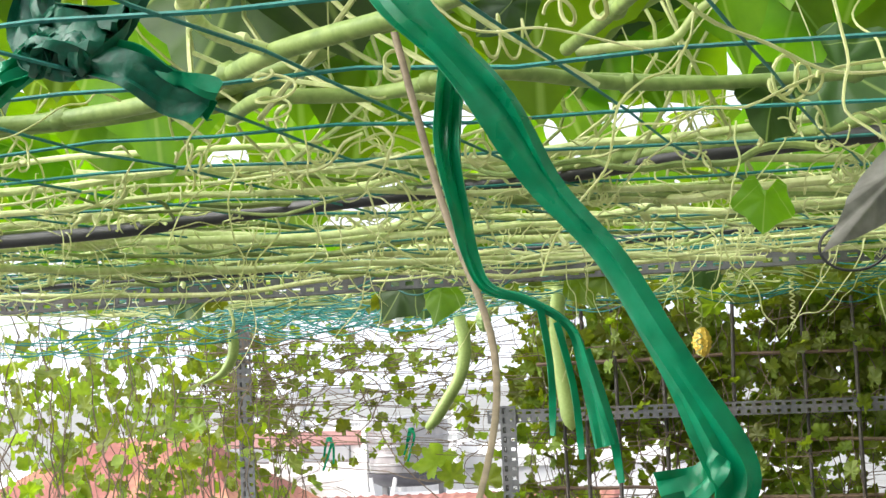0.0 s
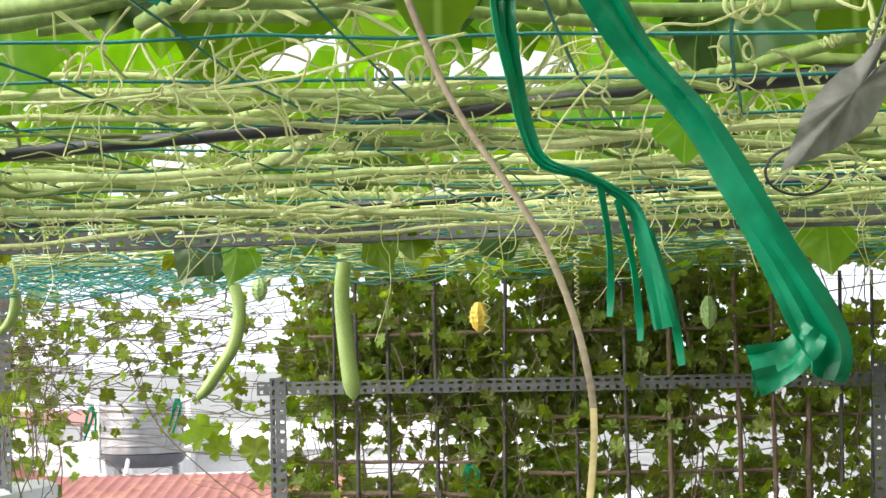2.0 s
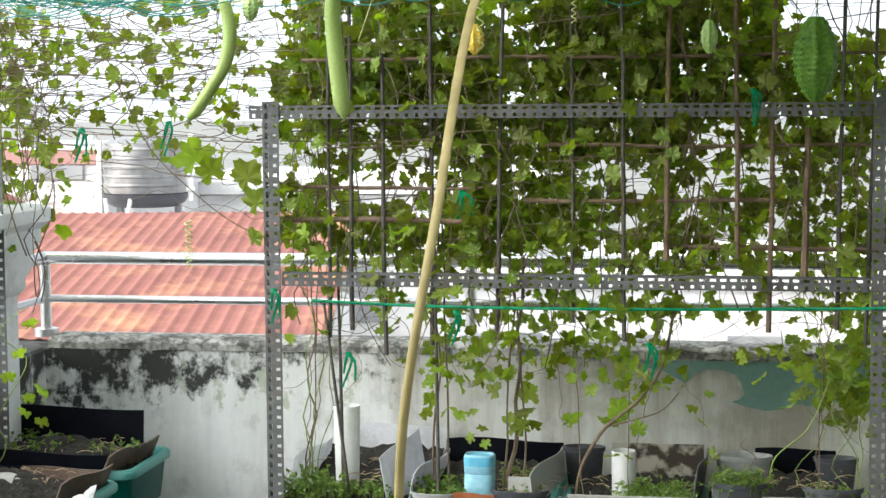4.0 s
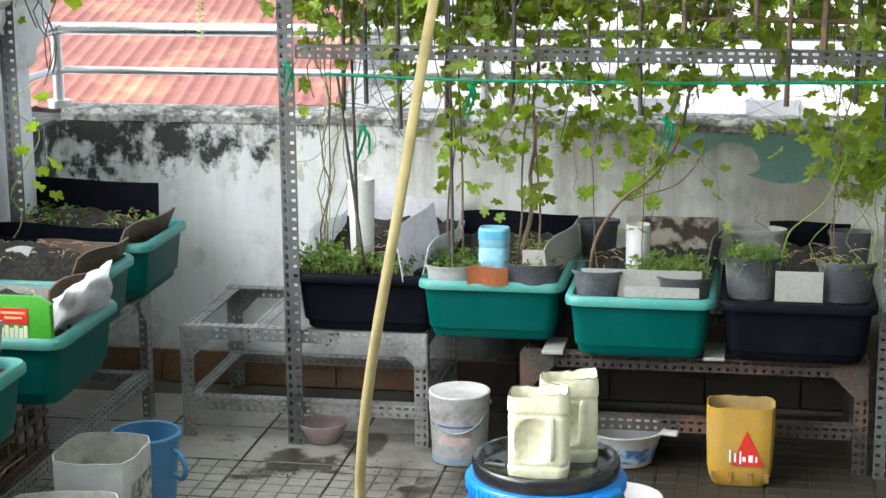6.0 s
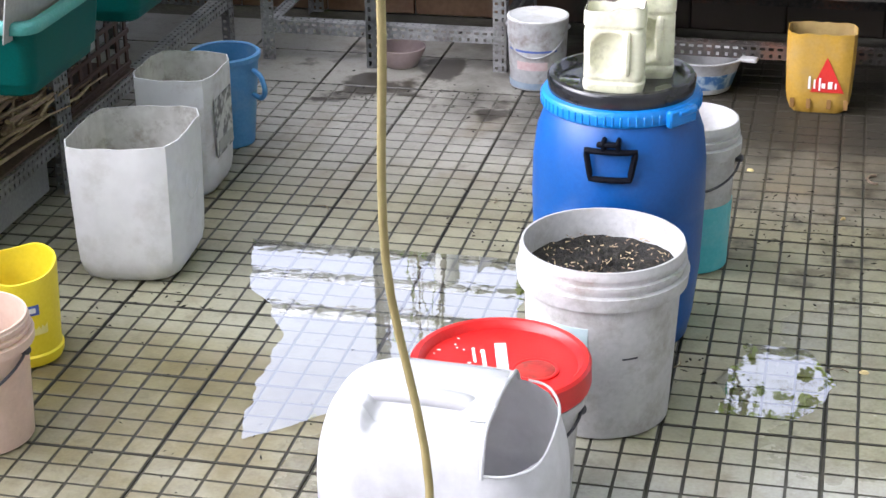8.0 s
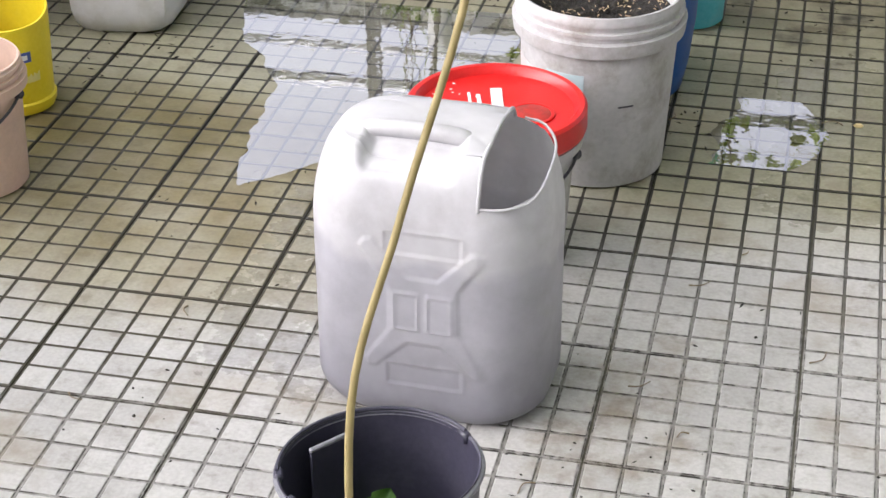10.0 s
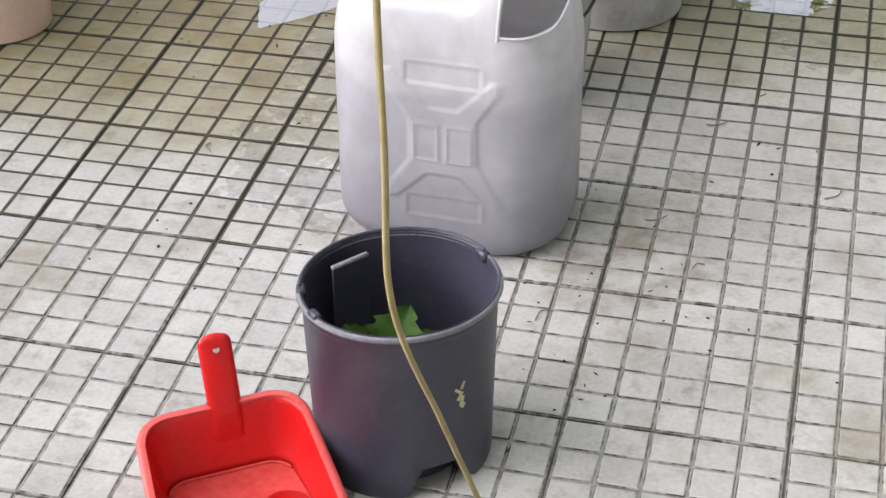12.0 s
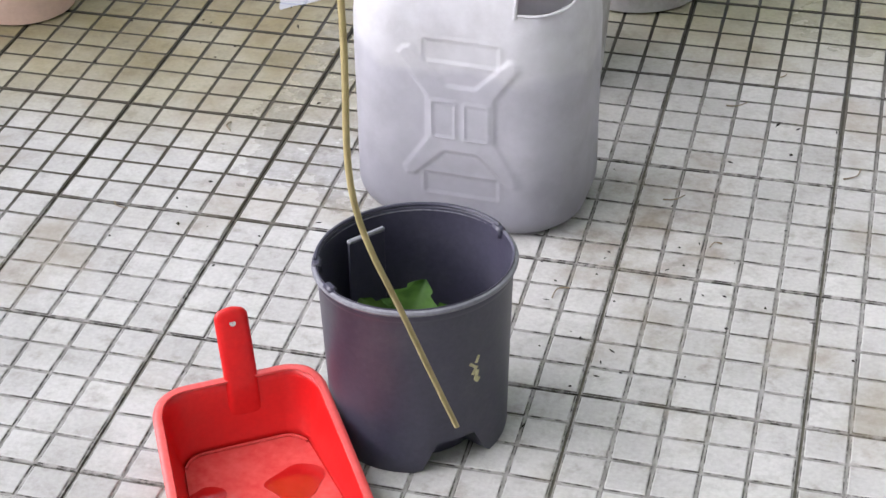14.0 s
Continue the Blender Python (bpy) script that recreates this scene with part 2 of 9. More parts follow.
M_DRIP = mat("drip_stained_board", (0.05, 0.035, 0.025), (0.42, 0.38, 0.33), 0.7, 26, 18, 0.2, spread=(0.46, 0.55))
M_BUCKET_RIM = mat("worn_bucket_rim", (0.12, 0.12, 0.14), (0.2, 0.2, 0.22), 0.4, 140, 20, 0.04)
M_BUCKET = mat("dark_grey_bucket_plastic", (0.030, 0.029, 0.046), (0.047, 0.045, 0.068), 0.42, 140, 5, 0.04, stain=(0.2, 0.2, 0.2), stain_amount=0.12, stain_scale=12)
M_BLUE = mat("blue_drum_plastic", (0.0, 0.060, 0.25), (0.001, 0.080, 0.325), 0.38, 120, 5, 0.04, stain=(0.08, 0.12, 0.25), stain_amount=0.2)
M_RING = mat("blue_ring_plastic", (0.005, 0.16, 0.55), (0.01, 0.21, 0.62), 0.35, 120, 5, 0.04)
M_PAILBLUE = mat("light_blue_plastic", (0.045, 0.18, 0.37), (0.075, 0.23, 0.44), 0.4, 120, 5, 0.05, stain=(0.25, 0.3, 0.32), stain_amount=0.4)
M_RED = mat("red_plastic", (0.53, 0.006, 0.006), (0.63, 0.013, 0.011), 0.33, 140, 5, 0.04, stain=(0.5, 0.04, 0.035), stain_amount=0.3)
M_REDRIM = mat("pale_red_plastic", (0.60, 0.06, 0.055), (0.68, 0.11, 0.10), 0.35, 140, 5, 0.04)
M_YELLOW = mat("yellow_plastic", (0.72, 0.56, 0.01), (0.80, 0.64, 0.03), 0.4, 120, 5, 0.04, stain=(0.5, 0.42, 0.08), stain_amount=0.3)
M_SIKA = mat("amber_plastic", (0.40, 0.225, 0.022), (0.50, 0.30, 0.05), 0.42, 120, 5, 0.05, stain=(0.36, 0.25, 0.13), stain_amount=0.6)
M_CREAM = mat("cream_plastic", (0.65, 0.64, 0.46), (0.74, 0.73, 0.57), 0.45, 120, 7, 0.05, stain=(0.22, 0.19, 0.12), stain_amount=0.55, stain_scale=26)
M_WHITEPL = mat("weathered_white_plastic", (0.39, 0.385, 0.39), (0.50, 0.495, 0.495), 0.5, 90, 5, 0.06, stain=(0.22, 0.19, 0.15), stain_amount=0.7, stain_scale=13)
M_CANWHITE = mat("dusty_white_plastic", (0.58, 0.575, 0.57), (0.68, 0.675, 0.67), 0.5, 30, 3, 0.04, stain=(0.34, 0.31, 0.26), stain_amount=0.4, stain_scale=11)
M_CANINNER = mat("stained_white_plastic", (0.40, 0.385, 0.35), (0.60, 0.59, 0.56), 0.55, 40, 6, 0.06, stain=(0.16, 0.12, 0.07), stain_amount=0.85, stain_scale=17)
M_SIKAINNER = mat("dull_amber_plastic", (0.26, 0.17, 0.06), (0.40, 0.29, 0.12), 0.55, 60, 8, 0.06, stain=(0.14, 0.09, 0.04), stain_amount=0.7, stain_scale=15)
M_GREYPL = mat("dirty_grey_white_plastic", (0.50, 0.50, 0.505), (0.62, 0.62, 0.62), 0.55, 25, 4, 0.05, stain=(0.26, 0.22, 0.16), stain_amount=0.75, stain_scale=7)
M_JERRY = mat("milky_plastic", (0.46, 0.455, 0.47), (0.56, 0.555, 0.57), 0.4, 30, 2, 0.02, stain=(0.36, 0.35, 0.35), stain_amount=0.55, stain_scale=7, trans=0.15)
M_PINK = mat("pinkish_plastic", (0.60, 0.42, 0.33), (0.68, 0.5, 0.40), 0.45, 120, 5, 0.05, stain=(0.4, 0.3, 0.24), stain_amount=0.4)
M_TEAL = mat("teal_print", (0.05, 0.36, 0.42), (0.09, 0.44, 0.5), 0.45, 120, 6, 0.03, stain=(0.4, 0.5, 0.5), stain_amount=0.3)
M_SOIL = mat("dark_soil", (0.005, 0.0045, 0.004), (0.024, 0.019, 0.014), 0.95, 160, 30, 1.0, stain=(0.16, 0.14, 0.10), stain_amount=0.3, stain_scale=60, bump_size=0.012)
M_SHEET = mat("white_sheet", (0.58, 0.58, 0.62), (0.72, 0.72, 0.76), 0.55, 90, 5, 0.06, stain=(0.3, 0.3, 0.28), stain_amount=0.5, stain_scale=14, trans=0.25)
M_FILM = mat("cloudy_film", (0.40, 0.41, 0.42), (0.55, 0.56, 0.57), 0.3, 90, 9, 0.06, stain=(0.3, 0.3, 0.28), stain_amount=0.5, stain_scale=14, trans=0.6)
M_PVC = mat("white_pipe_plastic", (0.62, 0.62, 0.61), (0.72, 0.72, 0.71), 0.4, 90, 6, 0.04, stain=(0.4, 0.38, 0.33), stain_amount=0.4, stain_scale=12)
M_ENAMEL = mat("dull_scratched_tin", (0.34, 0.34, 0.345), (0.48, 0.48, 0.485), 0.45, 60, 8, 0.08, 0.2, stain=(0.14, 0.09, 0.06), stain_amount=0.8, stain_scale=16)
M_BOARD = mat("pale_board", (0.27, 0.27, 0.255), (0.38, 0.38, 0.36), 0.6, 90, 5, 0.06, stain=(0.3, 0.3, 0.28), stain_amount=0.4)
M_BROWN = mat("brown_board", (0.06, 0.038, 0.028), (0.15, 0.10, 0.075), 0.7, 90, 8, 0.2, stain=(0.25, 0.2, 0.16), stain_amount=0.4)
M_TERRA = mat("orange_plastic", (0.24, 0.07, 0.025), (0.33, 0.11, 0.045), 0.5, 90, 5, 0.06)
M_LIME = mat("lime_green_packaging", (0.045, 0.27, 0.014), (0.075, 0.34, 0.028), 0.35, 90, 5, 0.05)
M_CAN = mat("blue_bottle_plastic", (0.17, 0.40, 0.54), (0.34, 0.55, 0.64), 0.35, 60, 9, 0.05, stain=(0.12, 0.3, 0.45), stain_amount=0.6, stain_scale=22)


def position_mask(n, l, xs, ys, noise_scale, amount, sharp, bias=0.0):
    """A soft irregular patch on plan: 1 inside the box xs, ys, with a ragged border."""
    geo = n.new("ShaderNodeNewGeometry")
    sp_ = n.new("ShaderNodeSeparateXYZ")
    l.new(geo.outputs["Position"], sp_.inputs[0])
    tx = n.new("ShaderNodeTexNoise")
    tx.inputs["Scale"].default_value, tx.inputs["Detail"].default_value, tx.inputs["Roughness"].default_value = noise_scale, 6, 0.6
    l.new(geo.outputs["Position"], tx.inputs["Vector"])
    terms = []
    for k, (a, b, c, d) in enumerate((xs, ys)):
        for lo, hi in ((a, b), (d, c)):
            mr = n.new("ShaderNodeMapRange")
            mr.inputs["From Min"].default_value, mr.inputs["From Max"].default_value = lo, hi
            l.new(sp_.outputs[k], mr.inputs["Value"])
            terms.append(mr.outputs[0])
    cur = terms[0]
    for t in terms[1:]:
        m_ = n.new("ShaderNodeMath")
        m_.operation = "MULTIPLY"
        l.new(cur, m_.inputs[0])
        l.new(t, m_.inputs[1])
        cur = m_.outputs[0]
    ad = n.new("ShaderNodeMath")
    ad.operation = "MULTIPLY_ADD"
    ad.inputs[1].default_value, ad.inputs[2].default_value = amount, bias - amount / 2
    l.new(tx.outputs["Fac"], ad.inputs[0])
    su = n.new("ShaderNodeMath")
    su.operation = "ADD"
    l.new(cur, su.inputs[0])
    l.new(ad.outputs[0], su.inputs[1])
    out = n.new("ShaderNodeMapRange")
    out.inputs["From Min"].default_value, out.inputs["From Max"].default_value = 0.5 - sharp, 0.5 + sharp
    l.new(su.outputs[0], out.inputs["Value"])
    return out.outputs[0]


def blend_in(m, mask, colour, keep=0.0, rough=None, flat=False):
    """Lay a stain over a material where mask is 1: its colour, and, if given, its gloss."""
    n, l = m.node_tree.nodes, m.node_tree.links
    bsdf = n["Principled BSDF"]
    old = bsdf.inputs["Base Color"].links[0].from_socket
    mx = n.new("ShaderNodeMix")
    mx.data_type = "RGBA"
    l.new(mask, mx.inputs[0])
    l.new(old, mx.inputs[6])
    if keep:
        tint = n.new("ShaderNodeMix")
        tint.data_type, tint.blend_type = "RGBA", "MULTIPLY"
        tint.inputs[0].default_value = 1.0
        l.new(old, tint.inputs[6])
        tint.inputs[7].default_value = (*colour, 1)
        l.new(tint.outputs[2], mx.inputs[7])
    else:
        mx.inputs[7].default_value = (*colour, 1)
    l.new(mx.outputs[2], bsdf.inputs["Base Color"])
    if rough is not None:
        ro = bsdf.inputs["Roughness"].links[0].from_socket
        rm = n.new("ShaderNodeMix")
        rm.data_type = "FLOAT"
        l.new(mask, rm.inputs[0])
        l.new(ro, rm.inputs[2])
        rm.inputs[3].default_value = rough
        l.new(rm.outputs[0], bsdf.inputs["Roughness"])
    if flat:
        l.new(mask, bsdf.inputs["Coat Weight"])
        bsdf.inputs["Coat Roughness"].default_value, bsdf.inputs["Coat IOR"].default_value = 0.015, 1.45
        bp_ = bsdf.inputs["Normal"].links[0].from_node
        inv = n.new("ShaderNodeMath")
        inv.operation = "MULTIPLY_ADD"
        inv.inputs[1].default_value, inv.inputs[2].default_value = -bp_.inputs["Strength"].default_value, bp_.inputs["Strength"].default_value
        l.new(mask, inv.inputs[0])
        l.new(inv.outputs[0], bp_.inputs["Strength"])


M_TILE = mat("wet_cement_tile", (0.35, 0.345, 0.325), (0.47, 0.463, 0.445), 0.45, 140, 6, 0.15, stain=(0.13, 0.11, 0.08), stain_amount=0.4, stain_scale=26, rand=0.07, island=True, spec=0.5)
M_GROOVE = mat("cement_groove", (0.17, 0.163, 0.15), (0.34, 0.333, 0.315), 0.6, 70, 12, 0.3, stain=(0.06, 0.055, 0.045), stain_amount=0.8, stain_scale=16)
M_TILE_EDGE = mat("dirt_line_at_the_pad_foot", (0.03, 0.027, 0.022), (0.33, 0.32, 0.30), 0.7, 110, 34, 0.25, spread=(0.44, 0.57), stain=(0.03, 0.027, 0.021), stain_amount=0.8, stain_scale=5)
_n, _l = M_TILE.node_tree.nodes, M_TILE.node_tree.links
# black dirt in scattered blotches, darker damp in the middle; towards the planters damp grime with painted shade
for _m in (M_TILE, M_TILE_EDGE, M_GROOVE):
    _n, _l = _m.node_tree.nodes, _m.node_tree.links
    blend_in(_m, position_mask(_n, _l, (-2.6, -1.6, 3.0, 4.0), (-0.1, 0.35, 1.1, 1.8), 3.0, 0.9, 0.3), (0.68, 0.66, 0.48), keep=1.0, rough=0.4)
    blend_in(_m, position_mask(_n, _l, (-2.6, -2.4, -0.95, -0.45), (-0.55, -0.15, 0.3, 0.6), 4.0, 1.0, 0.3), (0.70, 0.66, 0.50), keep=1.0)
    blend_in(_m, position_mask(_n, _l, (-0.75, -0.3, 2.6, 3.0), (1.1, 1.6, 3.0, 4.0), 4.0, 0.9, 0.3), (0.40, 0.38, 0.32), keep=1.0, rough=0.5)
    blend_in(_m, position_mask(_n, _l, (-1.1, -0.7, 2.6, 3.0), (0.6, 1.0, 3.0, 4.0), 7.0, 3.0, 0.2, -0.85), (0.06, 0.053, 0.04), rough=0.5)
    blend_in(_m, position_mask(_n, _l, (-2.6, -1.6, 3.0, 4.0), (-2.6, -2.0, 3.0, 4.0), 4.5, 2.6, 0.35, -0.90), (0.22, 0.18, 0.12))
    blend_in(_m, position_mask(_n, _l, (-2.6, -1.6, 3.0, 4.0), (-2.6, -2.0, 3.0, 4.0), 22.0, 4.5, 0.15, -2.05), (0.09, 0.07, 0.045))
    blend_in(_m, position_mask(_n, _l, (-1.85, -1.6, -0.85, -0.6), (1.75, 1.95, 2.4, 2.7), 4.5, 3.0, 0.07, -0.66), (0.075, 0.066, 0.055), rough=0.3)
    # near-black by the bench: wet dirt, with the shade there put into the colour
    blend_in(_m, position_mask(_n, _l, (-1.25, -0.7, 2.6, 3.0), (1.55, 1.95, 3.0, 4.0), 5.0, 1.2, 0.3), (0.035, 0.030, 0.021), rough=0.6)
# duller floor towards the parapet
for _m in (M_TILE, M_TILE_EDGE, M_GROOVE):
    _n, _l = _m.node_tree.nodes, _m.node_tree.links
    blend_in(_m, position_mask(_n, _l, (-2.6, -1.9, 3.0, 4.0), (0.8, 1.3, 3.0, 4.0), 5.0, 1.6, 0.3, 0.1), (0.74, 0.71, 0.66), keep=1.0)
# grime left of the puddle and round the foot of the milky can
for _m in (M_TILE, M_TILE_EDGE, M_GROOVE):
    _n, _l = _m.node_tree.nodes, _m.node_tree.links
    blend_in(_m, position_mask(_n, _l, (-2.6, -2.4, -1.0, -0.7), (-0.40, -0.1, 0.35, 0.6), 7.0, 2.2, 0.35, -0.35), (0.66, 0.60, 0.44), keep=1.0)
    blend_in(_m, position_mask(_n, _l, (-0.44, -0.36, -0.16, -0.04), (-0.80, -0.62, -0.30, -0.05), 12.0, 2.6, 0.3, -0.66), (0.62, 0.56, 0.49), keep=1.0)
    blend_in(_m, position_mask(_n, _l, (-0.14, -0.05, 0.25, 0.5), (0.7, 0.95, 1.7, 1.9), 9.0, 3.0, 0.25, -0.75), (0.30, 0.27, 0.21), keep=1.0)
for _m in (M_TILE_EDGE, M_GROOVE):
    blend_in(_m, position_mask(_m.node_tree.nodes, _m.node_tree.links, (-2.6, -2.4, -0.9, -0.6), (-0.8, -0.45, 0.6, 0.9), 6.0, 1.4, 0.3), (0.05, 0.043, 0.028))
# specks on the pads, and a film of water beside the puddle and over the floor past the drum
_n, _l = M_TILE.node_tree.nodes, M_TILE.node_tree.links
blend_in(M_TILE, position_mask(_n, _l, (-2.6, -1.6, 3.0, 4.0), (-2.6, -2.0, 3.0, 4.0), 75.0, 5.0, 0.15, -2.15), (0.10, 0.09, 0.07))
blend_in(M_TILE, position_mask(_n, _l, (-2.6, -1.6, 3.0, 4.0), (-2.6, -2.0, 3.0, 4.0), 13.0, 2.6, 0.4, -1.12), (0.62, 0.58, 0.52), keep=1.0)
blend_in(M_TILE, position_mask(_n, _l, (-1.08, -0.92, -0.72, -0.58), (-0.72, -0.45, 0.1, 0.3), 16.0, 2.4, 0.2, -0.35), (0.86, 0.86, 0.88), keep=1.0, rough=0.07)
blend_in(M_TILE, position_mask(_n, _l, (-0.2, -0.05, 1.2, 1.5), (0.05, 0.2, 0.8, 1.05), 9.0, 2.0, 0.25, -0.25), (0.86, 0.86, 0.86), keep=1.0, rough=0.1)
for _m in (M_GROOVE, M_TILE_EDGE):
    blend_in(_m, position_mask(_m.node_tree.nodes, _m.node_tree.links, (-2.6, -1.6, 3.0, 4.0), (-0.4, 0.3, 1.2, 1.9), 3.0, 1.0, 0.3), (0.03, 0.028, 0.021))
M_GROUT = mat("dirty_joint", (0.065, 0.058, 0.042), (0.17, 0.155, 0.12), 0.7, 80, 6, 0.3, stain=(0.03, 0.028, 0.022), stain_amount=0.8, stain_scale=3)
M_WALL = mat("weathered_plaster", (0.80, 0.82, 0.84), (0.88, 0.89, 0.90), 0.85, 50, 2.0, 0.25, stain=(0.62, 0.63, 0.62), stain_amount=0.4, stain_scale=3)


def wall_stains(m):
    """Blotchy black mould under the coping, grey damp patches and streaks running down."""
    n, l = m.node_tree.nodes, m.node_tree.links
    geo = n.new("ShaderNodeNewGeometry")
    sp_ = n.new("ShaderNodeSeparateXYZ")
    l.new(geo.outputs["Position"], sp_.inputs[0])

    def ranged(src, pts):
        """A piecewise line through (value, result) pairs."""
        r = n.new("ShaderNodeValToRGB")
        mr = n.new("ShaderNodeMapRange")
        mr.inputs["From Min"].default_value, mr.inputs["From Max"].default_value = pts[0][0], pts[-1][0]
        l.new(src, mr.inputs["Value"])
        el = r.color_ramp.elements
        while len(el) < len(pts):
            el.new(0.5)
        for e, (v, o) in zip(el, pts):
            e.position = (v - pts[0][0]) / (pts[-1][0] - pts[0][0])
            e.color = (o, o, o, 1)
        l.new(mr.outputs[0], r.inputs[0])
        return r.outputs[0]

    # scale of the noise, height profile, profile along the wall, colour, strength, edge
    layers = (
        ((3.4, 3.4, 0.30), ((0.1, 0.38), (0.9, 0.64)), ((-2.4, 0.40), (-1.3, 0.46), (-0.6, 0.62), (0.6, 0.66)), (0.40, 0.38, 0.32), 0.5, 0.16),
        ((5.0, 5.0, 0.5), ((0.2, 0.30), (0.9, 0.55)), ((-2.4, 0.36), (-1.2, 0.46), (0.05, 0.62), (0.16, 0.72), (0.3, 0.55), (0.8, 0.6)), (0.22, 0.16, 0.11), 0.6, 0.12),
        ((6.0, 6.0, 5.0), ((0.0, 0.62), (0.2, 0.38), (0.5, 0.34), (0.9, 0.42)), ((-2.4, 0.5), (0.8, 0.6)), (0.22, 0.21, 0.18), 0.7, 0.14),
        ((7.0, 7.0, 6.0), ((0.58, 0.10), (0.70, 0.36), (0.80, 0.46), (0.92, 0.50)), ((-2.4, 0.66), (-1.95, 0.65), (-1.75, 0.58), (-1.35, 0.50), (-0.6, 0.44), (0.8, 0.46)), (0.022, 0.023, 0.021), 0.97, 0.05),
        ((11.0, 11.0, 9.0), ((0.60, 0.10), (0.70, 0.42), (0.80, 0.46), (0.92, 0.40)), ((-2.4, 0.42), (-1.85, 0.50), (-1.6, 0.56), (-1.35, 0.54), (-0.6, 0.46), (0.8, 0.46)), (0.46, 0.49, 0.40), 0.9, 0.03),
        ((14.0, 14.0, 9.0), ((0.70, 0.2), (0.82, 0.36), (0.91, 0.50)), ((-2.4, 0.52), (0.8, 0.56)), (0.05, 0.048, 0.042), 0.85, 0.06))
    for scale, zs, xs, colour, strength, edge in layers:
        vm = n.new("ShaderNodeVectorMath")
        vm.operation = "MULTIPLY"
        vm.inputs[1].default_value = scale
        l.new(geo.outputs["Position"], vm.inputs[0])
        tx = n.new("ShaderNodeTexNoise")
        tx.inputs["Scale"].default_value, tx.inputs["Detail"].default_value, tx.inputs["Roughness"].default_value = 1.6, 9, 0.68
        l.new(vm.outputs[0], tx.inputs["Vector"])
        cur = tx.outputs["Fac"]
        for k, pts in ((2, zs), (0, xs)):
            ad = n.new("ShaderNodeMath")
            ad.operation = "ADD"
            l.new(cur, ad.inputs[0])
            l.new(ranged(sp_.outputs[k], pts), ad.inputs[1])
            cur = ad.outputs[0]
        out = n.new("ShaderNodeMapRange")
        out.inputs["From Min"].default_value, out.inputs["From Max"].default_value = 1.55 - edge, 1.55 + edge
        out.inputs["To Max"].default_value = strength
        l.new(cur, out.inputs["Value"])
        blend_in(m, out.outputs[0], colour)


wall_stains(M_WALL)
M_SKIRT = mat("brown_skirting_tile", (0.15, 0.08, 0.045), (0.24, 0.14, 0.085), 0.5, 60, 5, 0.1, rand=0.06, stain=(0.2, 0.15, 0.11), stain_amount=0.4)
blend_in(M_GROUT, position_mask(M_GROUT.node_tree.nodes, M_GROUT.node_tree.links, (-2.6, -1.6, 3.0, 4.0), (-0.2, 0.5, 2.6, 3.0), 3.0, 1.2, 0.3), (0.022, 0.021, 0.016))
M_STRING = mat("teal_string", (0.004, 0.11, 0.09), (0.015, 0.23, 0.19), 0.6, 300, 10, 0.2)
M_RIBBON = mat("green_raffia_ribbon", (0.0, 0.20, 0.085), (0.004, 0.34, 0.17), 0.3, 90, 25, 0.25, trans=0.35)
M_RIBBON_DARK = mat("dark_green_cord", (0.0, 0.055, 0.028), (0.0, 0.13, 0.075), 0.45, 200, 10, 0.2)
M_STEM = mat("pale_vine_stem", (0.36, 0.43, 0.13), (0.64, 0.67, 0.34), 0.6, 120, 9, 0.2, rand=0.2, island=True, trans=0.15)
M_STEM_GREEN = mat("green_vine_stem", (0.11, 0.17, 0.03), (0.26, 0.33, 0.09), 0.6, 120, 9, 0.2, rand=0.2, island=True)
M_STEM_BROWN = mat("dry_brown_stem", (0.09, 0.065, 0.04), (0.2, 0.15, 0.1), 0.8, 120, 9, 0.3, rand=0.25, island=True)
M_TENDRIL = mat("pale_tendril", (0.44, 0.48, 0.20), (0.66, 0.66, 0.38), 0.6, 120, 9, 0.1, rand=0.15, island=True, trans=0.3)
M_STALK = mat("straw_stalk", (0.27, 0.205, 0.08), (0.45, 0.355, 0.165), 0.6, 150, 14, 0.15)
M_ROD = mat("dark_rod", (0.035, 0.03, 0.028), (0.1, 0.085, 0.075), 0.7, 90, 8, 0.3, rand=0.2)
M_STICK = mat("brown_stick", (0.12, 0.075, 0.05), (0.22, 0.15, 0.10), 0.75, 90, 8, 0.3, rand=0.15)
M_HOSE = mat("black_hose", (0.01, 0.01, 0.01), (0.022, 0.022, 0.022), 0.45, 90, 8, 0.05)
M_GOURD = mat("pale_green_gourd_skin", (0.23, 0.32, 0.08), (0.33, 0.43, 0.13), 0.45, 160, 8, 0.08)
M_BITTER = mat("bitter_gourd_skin", (0.035, 0.11, 0.012), (0.13, 0.24, 0.03), 0.5, 120, 9, 0.1, spec=0.25)
M_BITTER_PALE = mat("pale_bitter_gourd_skin", (0.22, 0.34, 0.10), (0.32, 0.44, 0.16), 0.45, 120, 9, 0.1)
M_BITTER_RIPE = mat("ripe_bitter_gourd_skin", (0.70, 0.36, 0.02), (0.78, 0.58, 0.10), 0.45, 40, 12, 0.1)
M_ROOF = mat("rusty_red_sheet", (0.19, 0.062, 0.050), (0.27, 0.105, 0.085), 0.9, 9, 1.4, 0.1, stain=(0.55, 0.27, 0.14), stain_amount=0.9, stain_scale=1.6)
M_FARWALL = mat("far_pale_wall", (0.70, 0.69, 0.68), (0.82, 0.81, 0.80), 0.8, 3, 0.5, 0.0, stain=(0.3, 0.29, 0.28), stain_amount=0.6, stain_scale=1.5)
M_FARGREY = mat("far_grey_wall", (0.24, 0.25, 0.26), (0.36, 0.36, 0.36), 0.8, 3, 0.5, 0.0)
